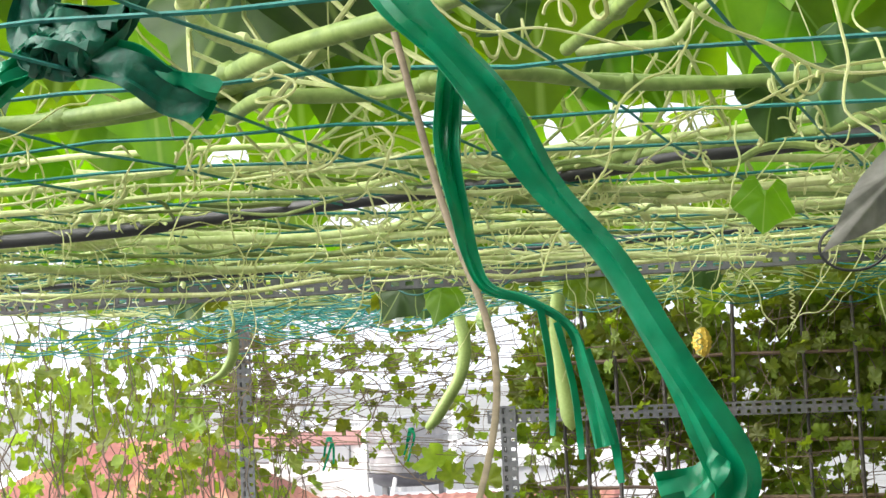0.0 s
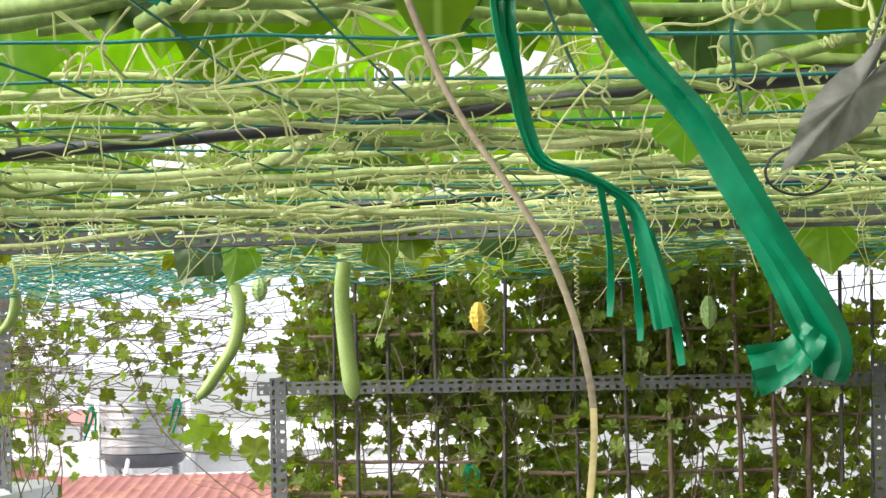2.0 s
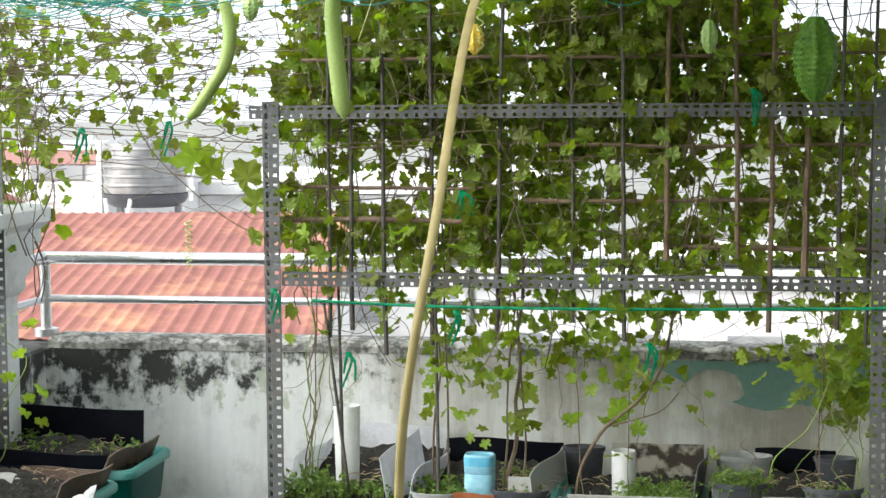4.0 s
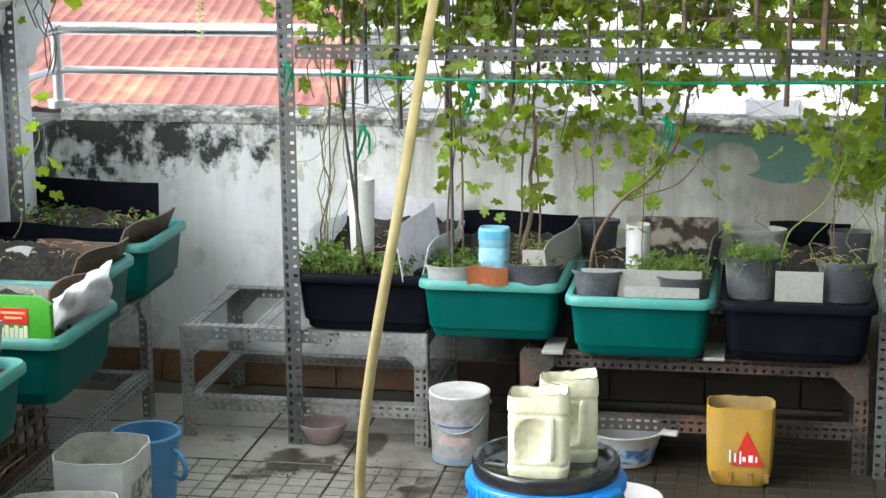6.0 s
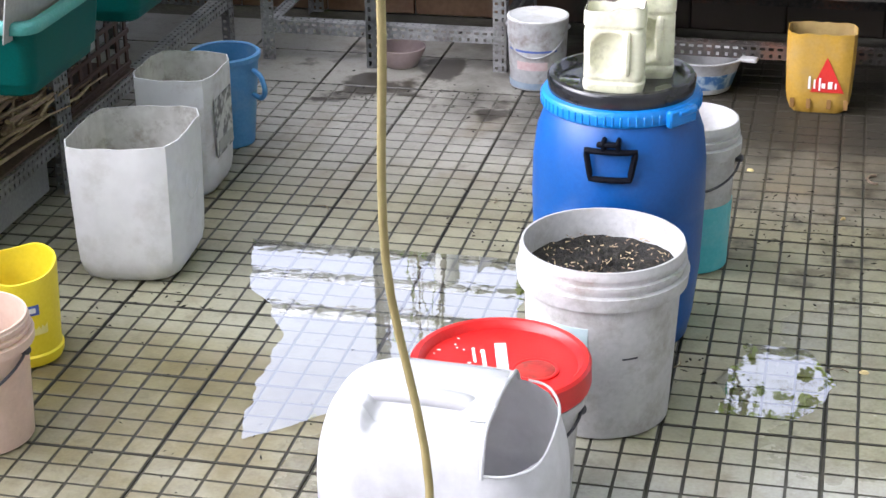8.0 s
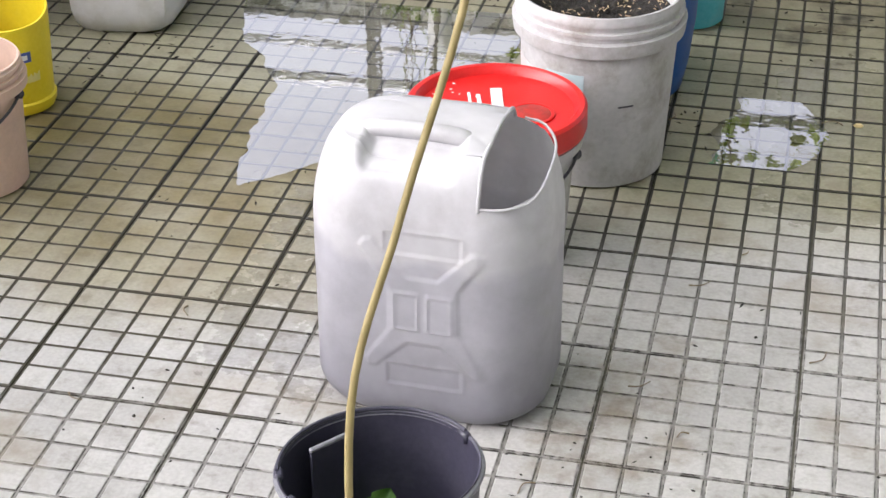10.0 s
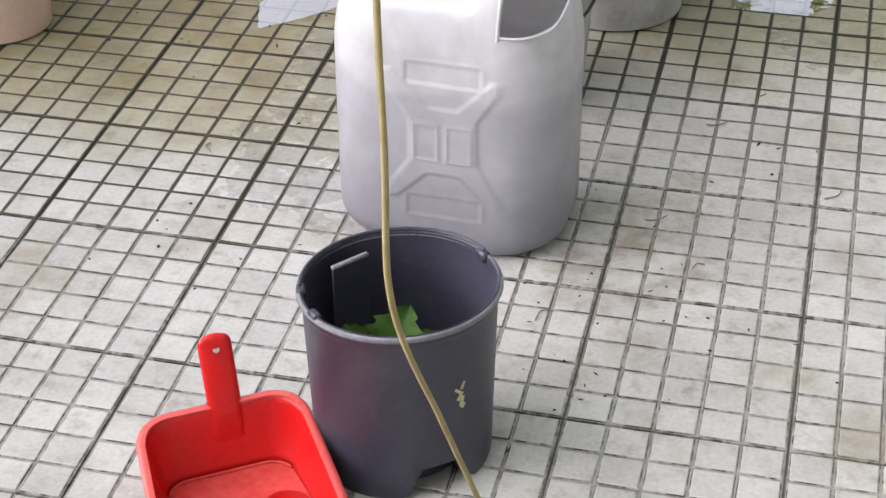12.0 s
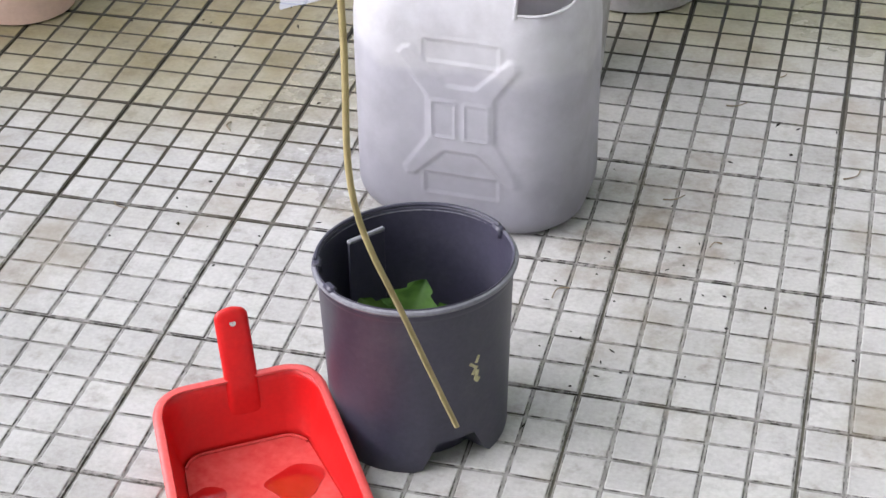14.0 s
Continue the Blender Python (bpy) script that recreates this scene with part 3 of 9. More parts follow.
# dark grey for the added east wall, so it bounces little light
M_UNSEEN_WALL = mat("unseen_wall_grey", (0.18, 0.18, 0.178), (0.28, 0.28, 0.275), 0.85, 8, 0.8, 0.2, stain=(0.05, 0.05, 0.045), stain_amount=0.6, stain_scale=2)
M_FARPINK = mat("far_pink_wall", (0.36, 0.19, 0.17), (0.46, 0.28, 0.26), 0.8, 3, 0.5, 0.0)
M_TANK = mat("tank_steel", (0.22, 0.22, 0.22), (0.42, 0.41, 0.41), 0.35, 9, 3, 0.02, 0.8)
M_GROUND = mat("street_ground", (0.16, 0.16, 0.15), (0.26, 0.26, 0.25), 0.9, 1, 0.1, 0.0)
M_METALWIRE = mat("wire", (0.3, 0.3, 0.31), (0.4, 0.4, 0.4), 0.4, 90, 8, 0.0, 0.7)
M_DRY = mat("dry_twigs", (0.24, 0.165, 0.095), (0.52, 0.40, 0.26), 0.85, 90, 12, 0.3, rand=0.3, island=True)
M_CRATE = mat("brown_crate_plastic", (0.045, 0.02, 0.014), (0.08, 0.04, 0.028), 0.55, 90, 8, 0.1)
M_PRINTRED = mat("red_print", (0.55, 0.02, 0.015), (0.62, 0.035, 0.025), 0.45, 90, 8, 0.0)
M_PRINTWHITE = mat("white_print", (0.75, 0.75, 0.74), (0.82, 0.82, 0.8), 0.5, 90, 8, 0.0)
M_PRINTDARK = mat("dark_print", (0.03, 0.03, 0.04), (0.07, 0.07, 0.08), 0.5, 90, 8, 0.0)
M_PRINTBLUE = mat("blue_print", (0.05, 0.09, 0.3), (0.09, 0.14, 0.4), 0.5, 90, 8, 0.0)
M_PRINTPALE = mat("pale_blue_print", (0.45, 0.58, 0.62), (0.55, 0.66, 0.7), 0.5, 60, 12, 0.0)
M_PATCH = mat("green_wall_paint", (0.13, 0.24, 0.22), (0.18, 0.3, 0.27), 0.7, 60, 4, 0.1)
M_STONE = mat("pillar_plaster", (0.70, 0.71, 0.72), (0.82, 0.83, 0.84), 0.85, 40, 3, 0.2, stain=(0.3, 0.3, 0.28), stain_amount=0.5, stain_scale=7)
M_CAPPING = mat("stained_coping", (0.11, 0.11, 0.10), (0.50, 0.49, 0.47), 0.85, 60, 16, 0.5, spread=(0.42, 0.6), stain=(0.05, 0.05, 0.045), stain_amount=0.9, stain_scale=14)
M_LEAF_B = mat("bitter_gourd_leaf", (0.085, 0.125, 0.012), (0.21, 0.27, 0.032), 0.5, 40, 9, 0.1, rand=0.4, trans=0.5)
M_LEAF_BI = mat("bitter_gourd_leaf_mass", (0.08, 0.12, 0.012), (0.20, 0.26, 0.03), 0.5, 40, 9, 0.1, rand=0.4, island=True, trans=0.6)
M_LEAF_L = mat("sunlit_young_leaf", (0.14, 0.205, 0.022), (0.24, 0.31, 0.05), 0.5, 40, 9, 0.1, rand=0.25, trans=0.5)
# darker copy of the gourd leaf, the shade of leaves above put into its colour
M_LEAF_SHADED = mat("shaded_gourd_leaf", (0.022, 0.06, 0.008), (0.05, 0.105, 0.015), 0.5, 50, 7, 0.2, rand=0.25, trans=0.18, veins=True)
M_LEAF_G = mat("bottle_gourd_leaf", (0.10, 0.21, 0.010), (0.16, 0.29, 0.02), 0.55, 50, 7, 0.15, rand=0.3, trans=0.62, veins=True)
M_HERB = mat("herb_leaf", (0.06, 0.12, 0.016), (0.17, 0.25, 0.05), 0.5, 60, 20, 0.1, rand=0.35, island=True, trans=0.35)
M_FALLEN = mat("yellow_fallen_petal", (0.42, 0.32, 0.12), (0.56, 0.45, 0.22), 0.6, 60, 20, 0.1, rand=0.3)

# liquid showing through the lower part of the milky can
_n, _l = M_JERRY.node_tree.nodes, M_JERRY.node_tree.links
_geo, _sep, _mr = _n.new("ShaderNodeNewGeometry"), _n.new("ShaderNodeSeparateXYZ"), _n.new("ShaderNodeMapRange")
_l.new(_geo.outputs["Position"], _sep.inputs[0])
_l.new(_sep.outputs[2], _mr.inputs["Value"])
_mr.inputs["From Min"].default_value, _mr.inputs["From Max"].default_value = 0.16, 0.03
_mr.inputs["To Max"].default_value = 0.8
blend_in(M_JERRY, _mr.outputs[0], (0.50, 0.50, 0.54), keep=1.0)
_wob, _lev, _st = _n.new("ShaderNodeTexNoise"), _n.new("ShaderNodeMath"), _n.new("ShaderNodeMapRange")
_wob.inputs["Scale"].default_value, _wob.inputs["Detail"].default_value = 7.0, 3
_l.new(_geo.outputs["Position"], _wob.inputs["Vector"])
_lev.operation, _lev.inputs[1].default_value = "MULTIPLY_ADD", 0.10
_l.new(_wob.outputs["Fac"], _lev.inputs[0])
_l.new(_sep.outputs[2], _lev.inputs[2])
_st.inputs["From Min"].default_value, _st.inputs["From Max"].default_value = 0.338, 0.322
_l.new(_lev.outputs[0], _st.inputs["Value"])
blend_in(M_JERRY, _st.outputs[0], (0.78, 0.78, 0.82), keep=1.0)
# shade below the planters, painted dark on the skirting and the low wall behind the bench
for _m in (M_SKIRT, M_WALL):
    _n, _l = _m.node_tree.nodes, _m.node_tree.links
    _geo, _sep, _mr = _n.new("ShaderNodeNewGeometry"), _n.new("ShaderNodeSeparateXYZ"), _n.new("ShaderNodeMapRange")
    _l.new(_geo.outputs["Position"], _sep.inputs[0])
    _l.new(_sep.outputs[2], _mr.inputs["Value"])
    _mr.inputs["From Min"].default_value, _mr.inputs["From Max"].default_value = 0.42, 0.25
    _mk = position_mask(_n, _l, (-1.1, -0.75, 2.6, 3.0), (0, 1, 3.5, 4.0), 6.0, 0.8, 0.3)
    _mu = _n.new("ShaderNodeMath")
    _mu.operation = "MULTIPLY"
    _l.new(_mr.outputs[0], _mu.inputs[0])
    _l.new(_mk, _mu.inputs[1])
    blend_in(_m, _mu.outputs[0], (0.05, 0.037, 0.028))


# ---- the terrace ----
TILE = 0.30


def tile_mesh(name, seed=None):
    """One cement tile of 5 by 5 slightly uneven raised pads, with a line of dirt along the foot of each pad."""
    g = G()
    e = 0.0017
    r = random.Random(seed)
    if seed is not None:
        p = (TILE - 2 * e) / 5
        box(g, (TILE / 2, TILE / 2, -0.0042), (TILE - 2 * e, TILE - 2 * e, 0.004), 0.0004)
        for i in range(5):
            for j in range(5):
                x0, y0 = e + i * p, e + j * p
                gx, s = 0.0031, 0.0016
                shift = [(r.uniform(-0.0006, 0.0006), r.uniform(-0.0006, 0.0006)) for k in range(4)]
                sink = r.uniform(-0.0003, 0.0002)

                def loop(inset, z):
                    corners = ((x0 + inset, y0 + inset), (x0 + p - inset, y0 + inset), (x0 + p - inset, y0 + p - inset), (x0 + inset, y0 + p - inset))
                    return [(x + dx, y + dy, z) for (x, y), (dx, dy) in zip(corners, shift)]

                loft(g, [loop(gx - 0.0015, -0.0030), loop(gx - 0.0015, -0.0018), loop(gx, -0.0018), loop(gx, -0.0008), loop(gx + s, sink)], False, True)
    else:
        box(g, (TILE / 2, TILE / 2, -0.004), (TILE - 0.005, TILE - 0.005, 0.008), 0.002)
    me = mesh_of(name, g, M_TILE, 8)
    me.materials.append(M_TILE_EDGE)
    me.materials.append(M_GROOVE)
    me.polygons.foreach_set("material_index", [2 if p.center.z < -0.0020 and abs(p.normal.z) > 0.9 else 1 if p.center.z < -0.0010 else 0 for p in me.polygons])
    return me


floor_base = G()
box(floor_base, (-0.15, -0.85, -0.105), (5.0, 7.6, 0.2), 0.002)
body = G()
box(body, (-0.15, -0.85, -5.1), (4.9, 7.5, 9.78), 0.02)
single("house_below", body, M_STONE, "plain plastered house body below the terrace", "house", "structure")
floor = single("floor", floor_base, M_GROUT, "wet terrace floor of small cement tiles", "floor", "structure")

WALL_Y = 2.85
north = G()
box(north, (-0.15, WALL_Y + 0.06, 0.39), (5.0, 0.12, 0.98), 0.01)
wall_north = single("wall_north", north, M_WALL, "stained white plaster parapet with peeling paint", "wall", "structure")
west = G()
box(west, (-2.37, 1.2, 0.39), (0.14, 3.26, 0.98), 0.01)
wall_west = single("wall_west", west, M_WALL, "low white plaster parapet", "wall", "structure")
west2 = G()
box(west2, (-2.37, -2.55, 0.39), (0.14, 4.2, 0.98), 0.01)
single("wall_west_near", west2, M_WALL, "low white plaster parapet", "wall", "structure")
# tall east wall, out of view, added to block sky light from the right
east = G()
box(east, (2.28, -0.9, 2.95), (0.14, 7.36, 6.1), 0.01)
single("wall_east", east, M_UNSEEN_WALL, "unseen tall grey wall added beside the terrace to cut light", "wall", "structure")
# wall behind the eye, never in view, added so that front faces darken
south = G()
box(south, (-0.15, -4.7, 1.45), (5.0, 0.14, 3.1), 0.01)
single("wall_south", south, M_FARGREY, "unseen tall grey wall added behind the terrace to cut light", "wall", "structure")

# uneven coping on top of the parapet
cop = G()
rnd = random.Random(3)
loops = []
for i in range(320):
    x = -2.30 + 4.5 * i / 319
    j = rnd.uniform(-0.003, 0.003)
    k = rnd.uniform(-0.004, 0.006)
    b = 0.005 * noise.noise((x * 9, 0, 7)) + 0.004 * noise.noise((x * 40, 2, 7))
    loops.append([(x, WALL_Y - 0.005 + j, 0.874 + b), (x, WALL_Y + 0.14, 0.874), (x, WALL_Y + 0.14, 0.912), (x, WALL_Y + 0.012 + j, 0.910 + k * 0.7), (x, WALL_Y - 0.006 + j, 0.896 + k + b)])
loft(cop, loops)
single("trim_coping", cop, M_CAPPING, "crumbling blackened cement coping", "coping", "structure")

# flaked green paint on the wall
flake = G()
edge = [(-0.36, 0.868), (-0.34, 0.845), (-0.29, 0.838), (-0.25, 0.815), (-0.215, 0.80), (-0.185, 0.83), (-0.15, 0.845), (-0.10, 0.84), (-0.06, 0.826), (-0.045, 0.80), (-0.035, 0.768), (-0.05, 0.752), (-0.075, 0.742),
        (-0.03, 0.728), (0.03, 0.716), (0.08, 0.722), (0.11, 0.74), (0.16, 0.735), (0.22, 0.75), (0.30, 0.74), (0.34, 0.78), (0.42, 0.80), (0.46, 0.868)]
loft(flake, [[(x, WALL_Y - 0.0005, z) for x, z in edge], [(x, WALL_Y - 0.004, z) for x, z in edge]])
single("wall_paint_flake", flake, M_PATCH, "patch of old green paint on the parapet", "paint patch", "structure")

# skirting tiles
skirting = thing("baseboard", "brown ceramic skirting tiles along the parapet", "skirting", kind="structure")
gs = G()
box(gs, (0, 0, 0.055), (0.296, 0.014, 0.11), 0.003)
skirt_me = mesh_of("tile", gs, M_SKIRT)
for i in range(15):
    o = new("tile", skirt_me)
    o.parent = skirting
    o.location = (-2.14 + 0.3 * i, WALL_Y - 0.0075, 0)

# pillar with a moulded cap on the west side
pil = thing("pillar", "white plastered pillar with a moulded and weathered cap", "pillar", (-2.42, 2.42, 0), kind="structure")
g = G()
loft(g, [rr(0.26, 0.34, 0.008, 0), rr(0.26, 0.34, 0.008, 1.08)])
part("shaft", g, M_STONE, pil)
g = G()
loft(g, [rr(0.27, 0.35, 0.01, 1.08), rr(0.30, 0.38, 0.01, 1.10), rr(0.30, 0.38, 0.01, 1.13), rr(0.33, 0.41, 0.01, 1.16), rr(0.33, 0.41, 0.01, 1.20),
         rr(0.38, 0.46, 0.012, 1.25), rr(0.38, 0.46, 0.012, 1.285), rr(0.43, 0.51, 0.012, 1.31), rr(0.43, 0.51, 0.015, 1.35), rr(0.38, 0.46, 0.02, 1.365)])
part("cap", g, M_STONE, pil)

# stainless hand rail on the parapet
rail = thing("railing", "stainless steel pipe hand rail on the parapet", "railing", (0, 0, 0), kind="structure")
for nm, z, r in (("top_rail", 1.167, 0.021), ("middle_rail", 1.03, 0.013)):
    g = G()
    tube(g, [(-2.335, 2.92, z), (2.2, 2.92, z)], r, n=12)
    part(nm, g, M_PIPE, rail)
    g = G()
    tube(g, [(-2.335, 2.92, z), (-2.40, 2.68, z - 0.02)], r, n=12)
    part(nm, g, M_PIPE, rail)
for x in (-2.335, -0.9, 0.6, 2.1):
    g = G()
    lathe(g, [(0.04, 0.905), (0.04, 0.93), (0.018, 0.935), (0.018, 1.167)], 14, cap0=True, cap1=True)
    g.move(Matrix.Translation((x, 2.92, 0)))
    part("post", g, M_PIPE, rail)

# ---- benches of slotted angle bars ----
def bench(name, label, place, w, d, h, low, crosses=(), material=M_STEEL, turn=0.0, bar=0.04):
    """Origin at the front left foot; w along x, d along y."""
    b = thing(name, label, "bench", place, turn)
    for x, y, sx, sy in ((0, 0, 1, 1), (w, 0, -1, 1), (w, d, -1, -1), (0, d, 1, -1)):
        g = G()
        perforated(g, (x, y, 0), (x, y, h), (sx, 0, 0), (0, sy, 0), bar)
        part("leg", g, material, b)
        g = G()
        z = h - bar
        vs = [(x + sx * 0.004, y - sy * 0.002, h - 0.004), (x + sx * 0.10, y - sy * 0.002, h - 0.004), (x + sx * 0.10, y - sy * 0.002, h - 0.035),
              (x + sx * 0.035, y - sy * 0.002, h - 0.10), (x + sx * 0.004, y - sy * 0.002, h - 0.10)]
        loft(g, [vs, [(p[0], p[1] - sy * 0.002, p[2]) for p in vs]])
        part("corner_plate", g, material, b)
    for z, dn in ((h, -1), (low, -1)):
        for y, sy in ((0, 1), (d, -1)):
            g = G()
            perforated(g, (0.003, y + sy * 0.004, z), (w - 0.003, y + sy * 0.004, z), (0, sy, 0), (0, 0, dn), bar)
            part("rail", g, material, b)
        for x, sx in ((0, 1), (w, -1)):
            g = G()
            perforated(g, (x + sx * 0.004, 0.003, z - 0.004), (x + sx * 0.004, d - 0.003, z - 0.004), (sx, 0, 0), (0, 0, dn), bar)
            part("rail", g, material, b)
    for x in crosses:
        g = G()
        perforated(g, (x, 0.003, h - 0.008), (x, d - 0.003, h - 0.008), (1, 0, 0), (0, 0, -1), bar)
        part("cross_bar", g, material, b)
    return b


bench("steel_bench", "grey slotted angle steel bench against the parapet", (-1.735, 2.29, 0), 0.755, 0.52, 0.346, 0.125, (0.21, 0.45))
bench("steel_bench", "rusty slotted angle steel bench carrying planters", (-0.70, 2.24, 0), 0.98, 0.55, 0.322, 0.14, (0.3, 0.6), M_STEEL_DARK)
bench("steel_bench", "long slotted angle steel bench with planters and dry twigs below", (-1.88, -0.1, 0), 1.29, 0.42, 0.405, 0.155, (), M_STEEL, 90)
bench("steel_bench", "slotted angle steel bench with green planters on it", (-1.88, 1.19, 0), 1.26, 0.42, 0.405, 0.155, (0.5, 0.9), M_STEEL, 90)


# ---- planters ----
def planter(label, place, w, d, h, body, rim, turn=0.0, soil=0.03, back=0.0):
    """Origin at the middle of the base; h up to the rim's top."""
    p = thing("planter", label, "planter", place, turn, "planters")
    g = G()
    t = 0.004
    r = 0.035
    bw, bd = w - 0.075, d - 0.075
    loft(g, [rr(bw - 0.012, bd - 0.012, r, 0), rr(bw, bd, r, 0.006), rr(bw + 0.006, bd + 0.006, r, 0.028), rr(bw + 0.02, bd + 0.02, r, 0.03),
             rr(w - 0.03, d - 0.03, r, h - 0.022), rr(w - 0.03 - 2 * t, d - 0.03 - 2 * t, r, h - 0.022), rr(bw, bd, r, 0.03), rr(bw - 0.02, bd - 0.02, r, 0.010)])
    part("body", g, body, p)
    g = G()
    loft(g, [rr(w - 0.034, d - 0.034, 0.035, h - 0.024), rr(w - 0.002, d - 0.002, 0.045, h - 0.026), rr(w, d, 0.045, h - 0.022), rr(w, d, 0.045, h - 0.008),
             rr(w - 0.012, d - 0.012, 0.042, h), rr(w - 0.04, d - 0.04, 0.034, h), rr(w - 0.046, d - 0.046, 0.032, h - 0.006), rr(w - 0.046, d - 0.046, 0.032, h - 0.024),
             rr(w - 0.034, d - 0.034, 0.035, h - 0.024)], False, False)
    part("rim", g, rim, p)
    g = G()
    rs = random.Random(int(w * 1e4 + place[0] * 1e3))
    nx, ny = 22, 30
    vs, fs = [], []
    W, D = w - 0.05, d - 0.05
    for j in range(ny + 1):
        for i in range(nx + 1):
            vs.append((-W / 2 + W * i / nx, -D / 2 + D * j / ny, h - 0.03 + soil * math.sin(math.pi * i / nx) * math.sin(math.pi * j / ny) + back * (j / ny) ** 1.3 + rs.uniform(-0.010, 0.016)))
    for j in range(ny):
        for i in range(nx):
            a = j * (nx + 1) + i
            fs.append((a, a + 1, a + nx + 2, a + nx + 1))
    g.add(vs, fs)
    part("soil", g, M_SOIL, p, "dark crumbly soil", 80)
    return p


planter("black plastic planter with herbs and bamboo canes", (-1.160, 2.53, 0.350), 0.440, 0.54, 0.175, M_BLACK, M_BLACK, soil=0.03, back=0.09)
planter("green plastic planter with faded rim and cut pots", (-0.787, 2.52, 0.350), 0.425, 0.58, 0.175, M_GREEN, M_RIM, soil=0.03, back=0.05)
planter("green plastic planter with faded rim and board panels", (-0.357, 2.455, 0.335), 0.420, 0.60, 0.175, M_GREEN, M_RIM, soil=0.03, back=0.045)
planter("black plastic planter with grey cut pots", (0.077, 2.455, 0.335), 0.430, 0.60, 0.175, M_BLACK, M_BLACK, soil=0.03, back=0.07)
planter("green plastic planter with soil and black sheets", (-2.105, 2.44, 0.425), 0.60, 0.39, 0.175, M_GREEN, M_RIM, soil=0.085)
planter("green plastic planter with brown boards", (-2.10, 1.95, 0.425), 0.60, 0.39, 0.175, M_GREEN, M_RIM, soil=0.085)
planter("green plastic planter with a lime green carton", (-1.96, 1.42, 0.425), 0.60, 0.42, 0.175, M_GREEN, M_RIM, soil=0.085)
planter("green plastic planter with a cut grey pot", (-1.97, 0.86, 0.425), 0.60, 0.42, 0.175, M_GREEN, M_RIM, soil=0.085)


# ---- pails, drums and jugs ----
def arc_handle(r, z, drop, n=20, a0=0.0, a1=math.pi, cx=0.0):
    """A wire bail hanging down in front."""
    return [(r * math.cos(a0 + (a1 - a0) * i / n), -abs(r * math.sin(a0 + (a1 - a0) * i / n)) * 1.02, z - drop * math.sin(math.pi * i / n)) for i in range(n + 1)]


def pail(name, label, place, r0, r1, h, material, wall=0.003, bands=True, turn=0.0, fill=None, fill_z=0.0, n=48, cut=0.0):
    """A tapered pail with a thick wall, ribs below the rim."""
    p = thing(name, label, "bucket", place, turn)
    g = G()
    rr_ = lambda z: r0 + (r1 - r0) * z / h
    prof = [(0.002, 0.004), (r0 - 0.012, 0.004), (r0 - 0.008, 0), (r0, 0.004)]
    if bands:
        prof += [(rr_(h * 0.78), h * 0.78), (rr_(h * 0.78) + 0.012, h * 0.785), (rr_(h) + 0.011, h * 0.86), (rr_(h) + 0.001, h * 0.865), (rr_(h) + 0.001, h * 0.89),
                 (rr_(h) + 0.006, h * 0.895), (rr_(h) + 0.006, h * 0.915), (rr_(h), h * 0.92), (rr_(h), h * 0.945), (rr_(h) + 0.004, h * 0.95), (rr_(h) + 0.004, h * 0.97)]
    prof += [(r1 + 0.002, h - 0.006), (r1 + 0.001, h), (r1 - wall, h), (r1 - wall - 0.001, h - 0.004), (r0 - wall, 0.008), (0.002, 0.008)]
    lathe(g, prof, n)
    if cut:
        # the rim sawn off by hand, high at the back and dipping in front
        g.v = [(x, y, z + cut * (y / r1) * (1 + 0.5 * math.sin(2.4 * x / r1)) + 0.15 * cut * math.sin(5 * math.atan2(y, x))) if z > h * 0.9 else (x, y, z) for x, y, z in g.v]
    part("body", g, material, p)
    if fill:
        g = G()
        rf = random.Random(7)
        loops = []
        for k in range(8):
            f = 0.02 + 0.98 * k / 7
            lump = 0.007 if k < 6 else 0.0022
            loops.append([(x, y, z + rf.uniform(-lump, lump)) for x, y, z in ring((rr_(fill_z) - wall - 0.0005) * f, fill_z, n)])
        loft(g, loops, True, False)
        part("filling", g, fill, p, sharp=80)
    return p


pp = pail("paint_pail", "white paint pail half full of wet soil", (-0.424, 0.345, 0), 0.131, 0.150, 0.35, M_WHITEPL, fill=M_SOIL, fill_z=0.295)
p2 = pail("paint_pail", "white and teal paint pail behind the blue drum", (-0.324, 1.055, 0), 0.085, 0.096, 0.345, M_WHITEPL, fill=M_WHITEPL, fill_z=0.24)
red = pail("paint_pail", "white paint pail with a red lid", (-0.547, -0.01, 0), 0.122, 0.140, 0.265, M_WHITEPL)
pk = pail("pail", "pinkish open pail with a wire handle", (-1.545, 0.01, 0), 0.098, 0.108, 0.25, M_PINK)
bp = pail("pail", "light blue plastic bucket under the bench", (-1.60, 1.59, 0), 0.068, 0.088, 0.25, M_PAILBLUE, bands=False)
yb = pail("yellow_tub", "yellow cut plastic tub", (-1.60, 0.33, 0), 0.070, 0.076, 0.205, M_YELLOW, bands=False, cut=0.011)
sp = pail("paint_pail", "small white metal paint pail with a wire handle", (-0.872, 2.21, 0), 0.079, 0.086, 0.203, M_ENAMEL, bands=False)


def bail(parent, r, z, drop, material, th=0.0022, spread=1.0):
    g = G()
    tube(g, arc_handle(r, z, drop), th, n=6)
    part("bail", g, material, parent, "wire handle")
    for s in (-1, 1):
        g = G()
        lathe(g, [(0.001, -0.008), (0.009, -0.008), (0.009, 0.006), (0.004, 0.010), (0.001, 0.010)], 10)
        g.move(Matrix.Translation((s * (r - 0.002), 0, z)) @ Matrix.Rotation(s * math.pi / 2, 4, "Y"))
        part("lug", g, material, parent)


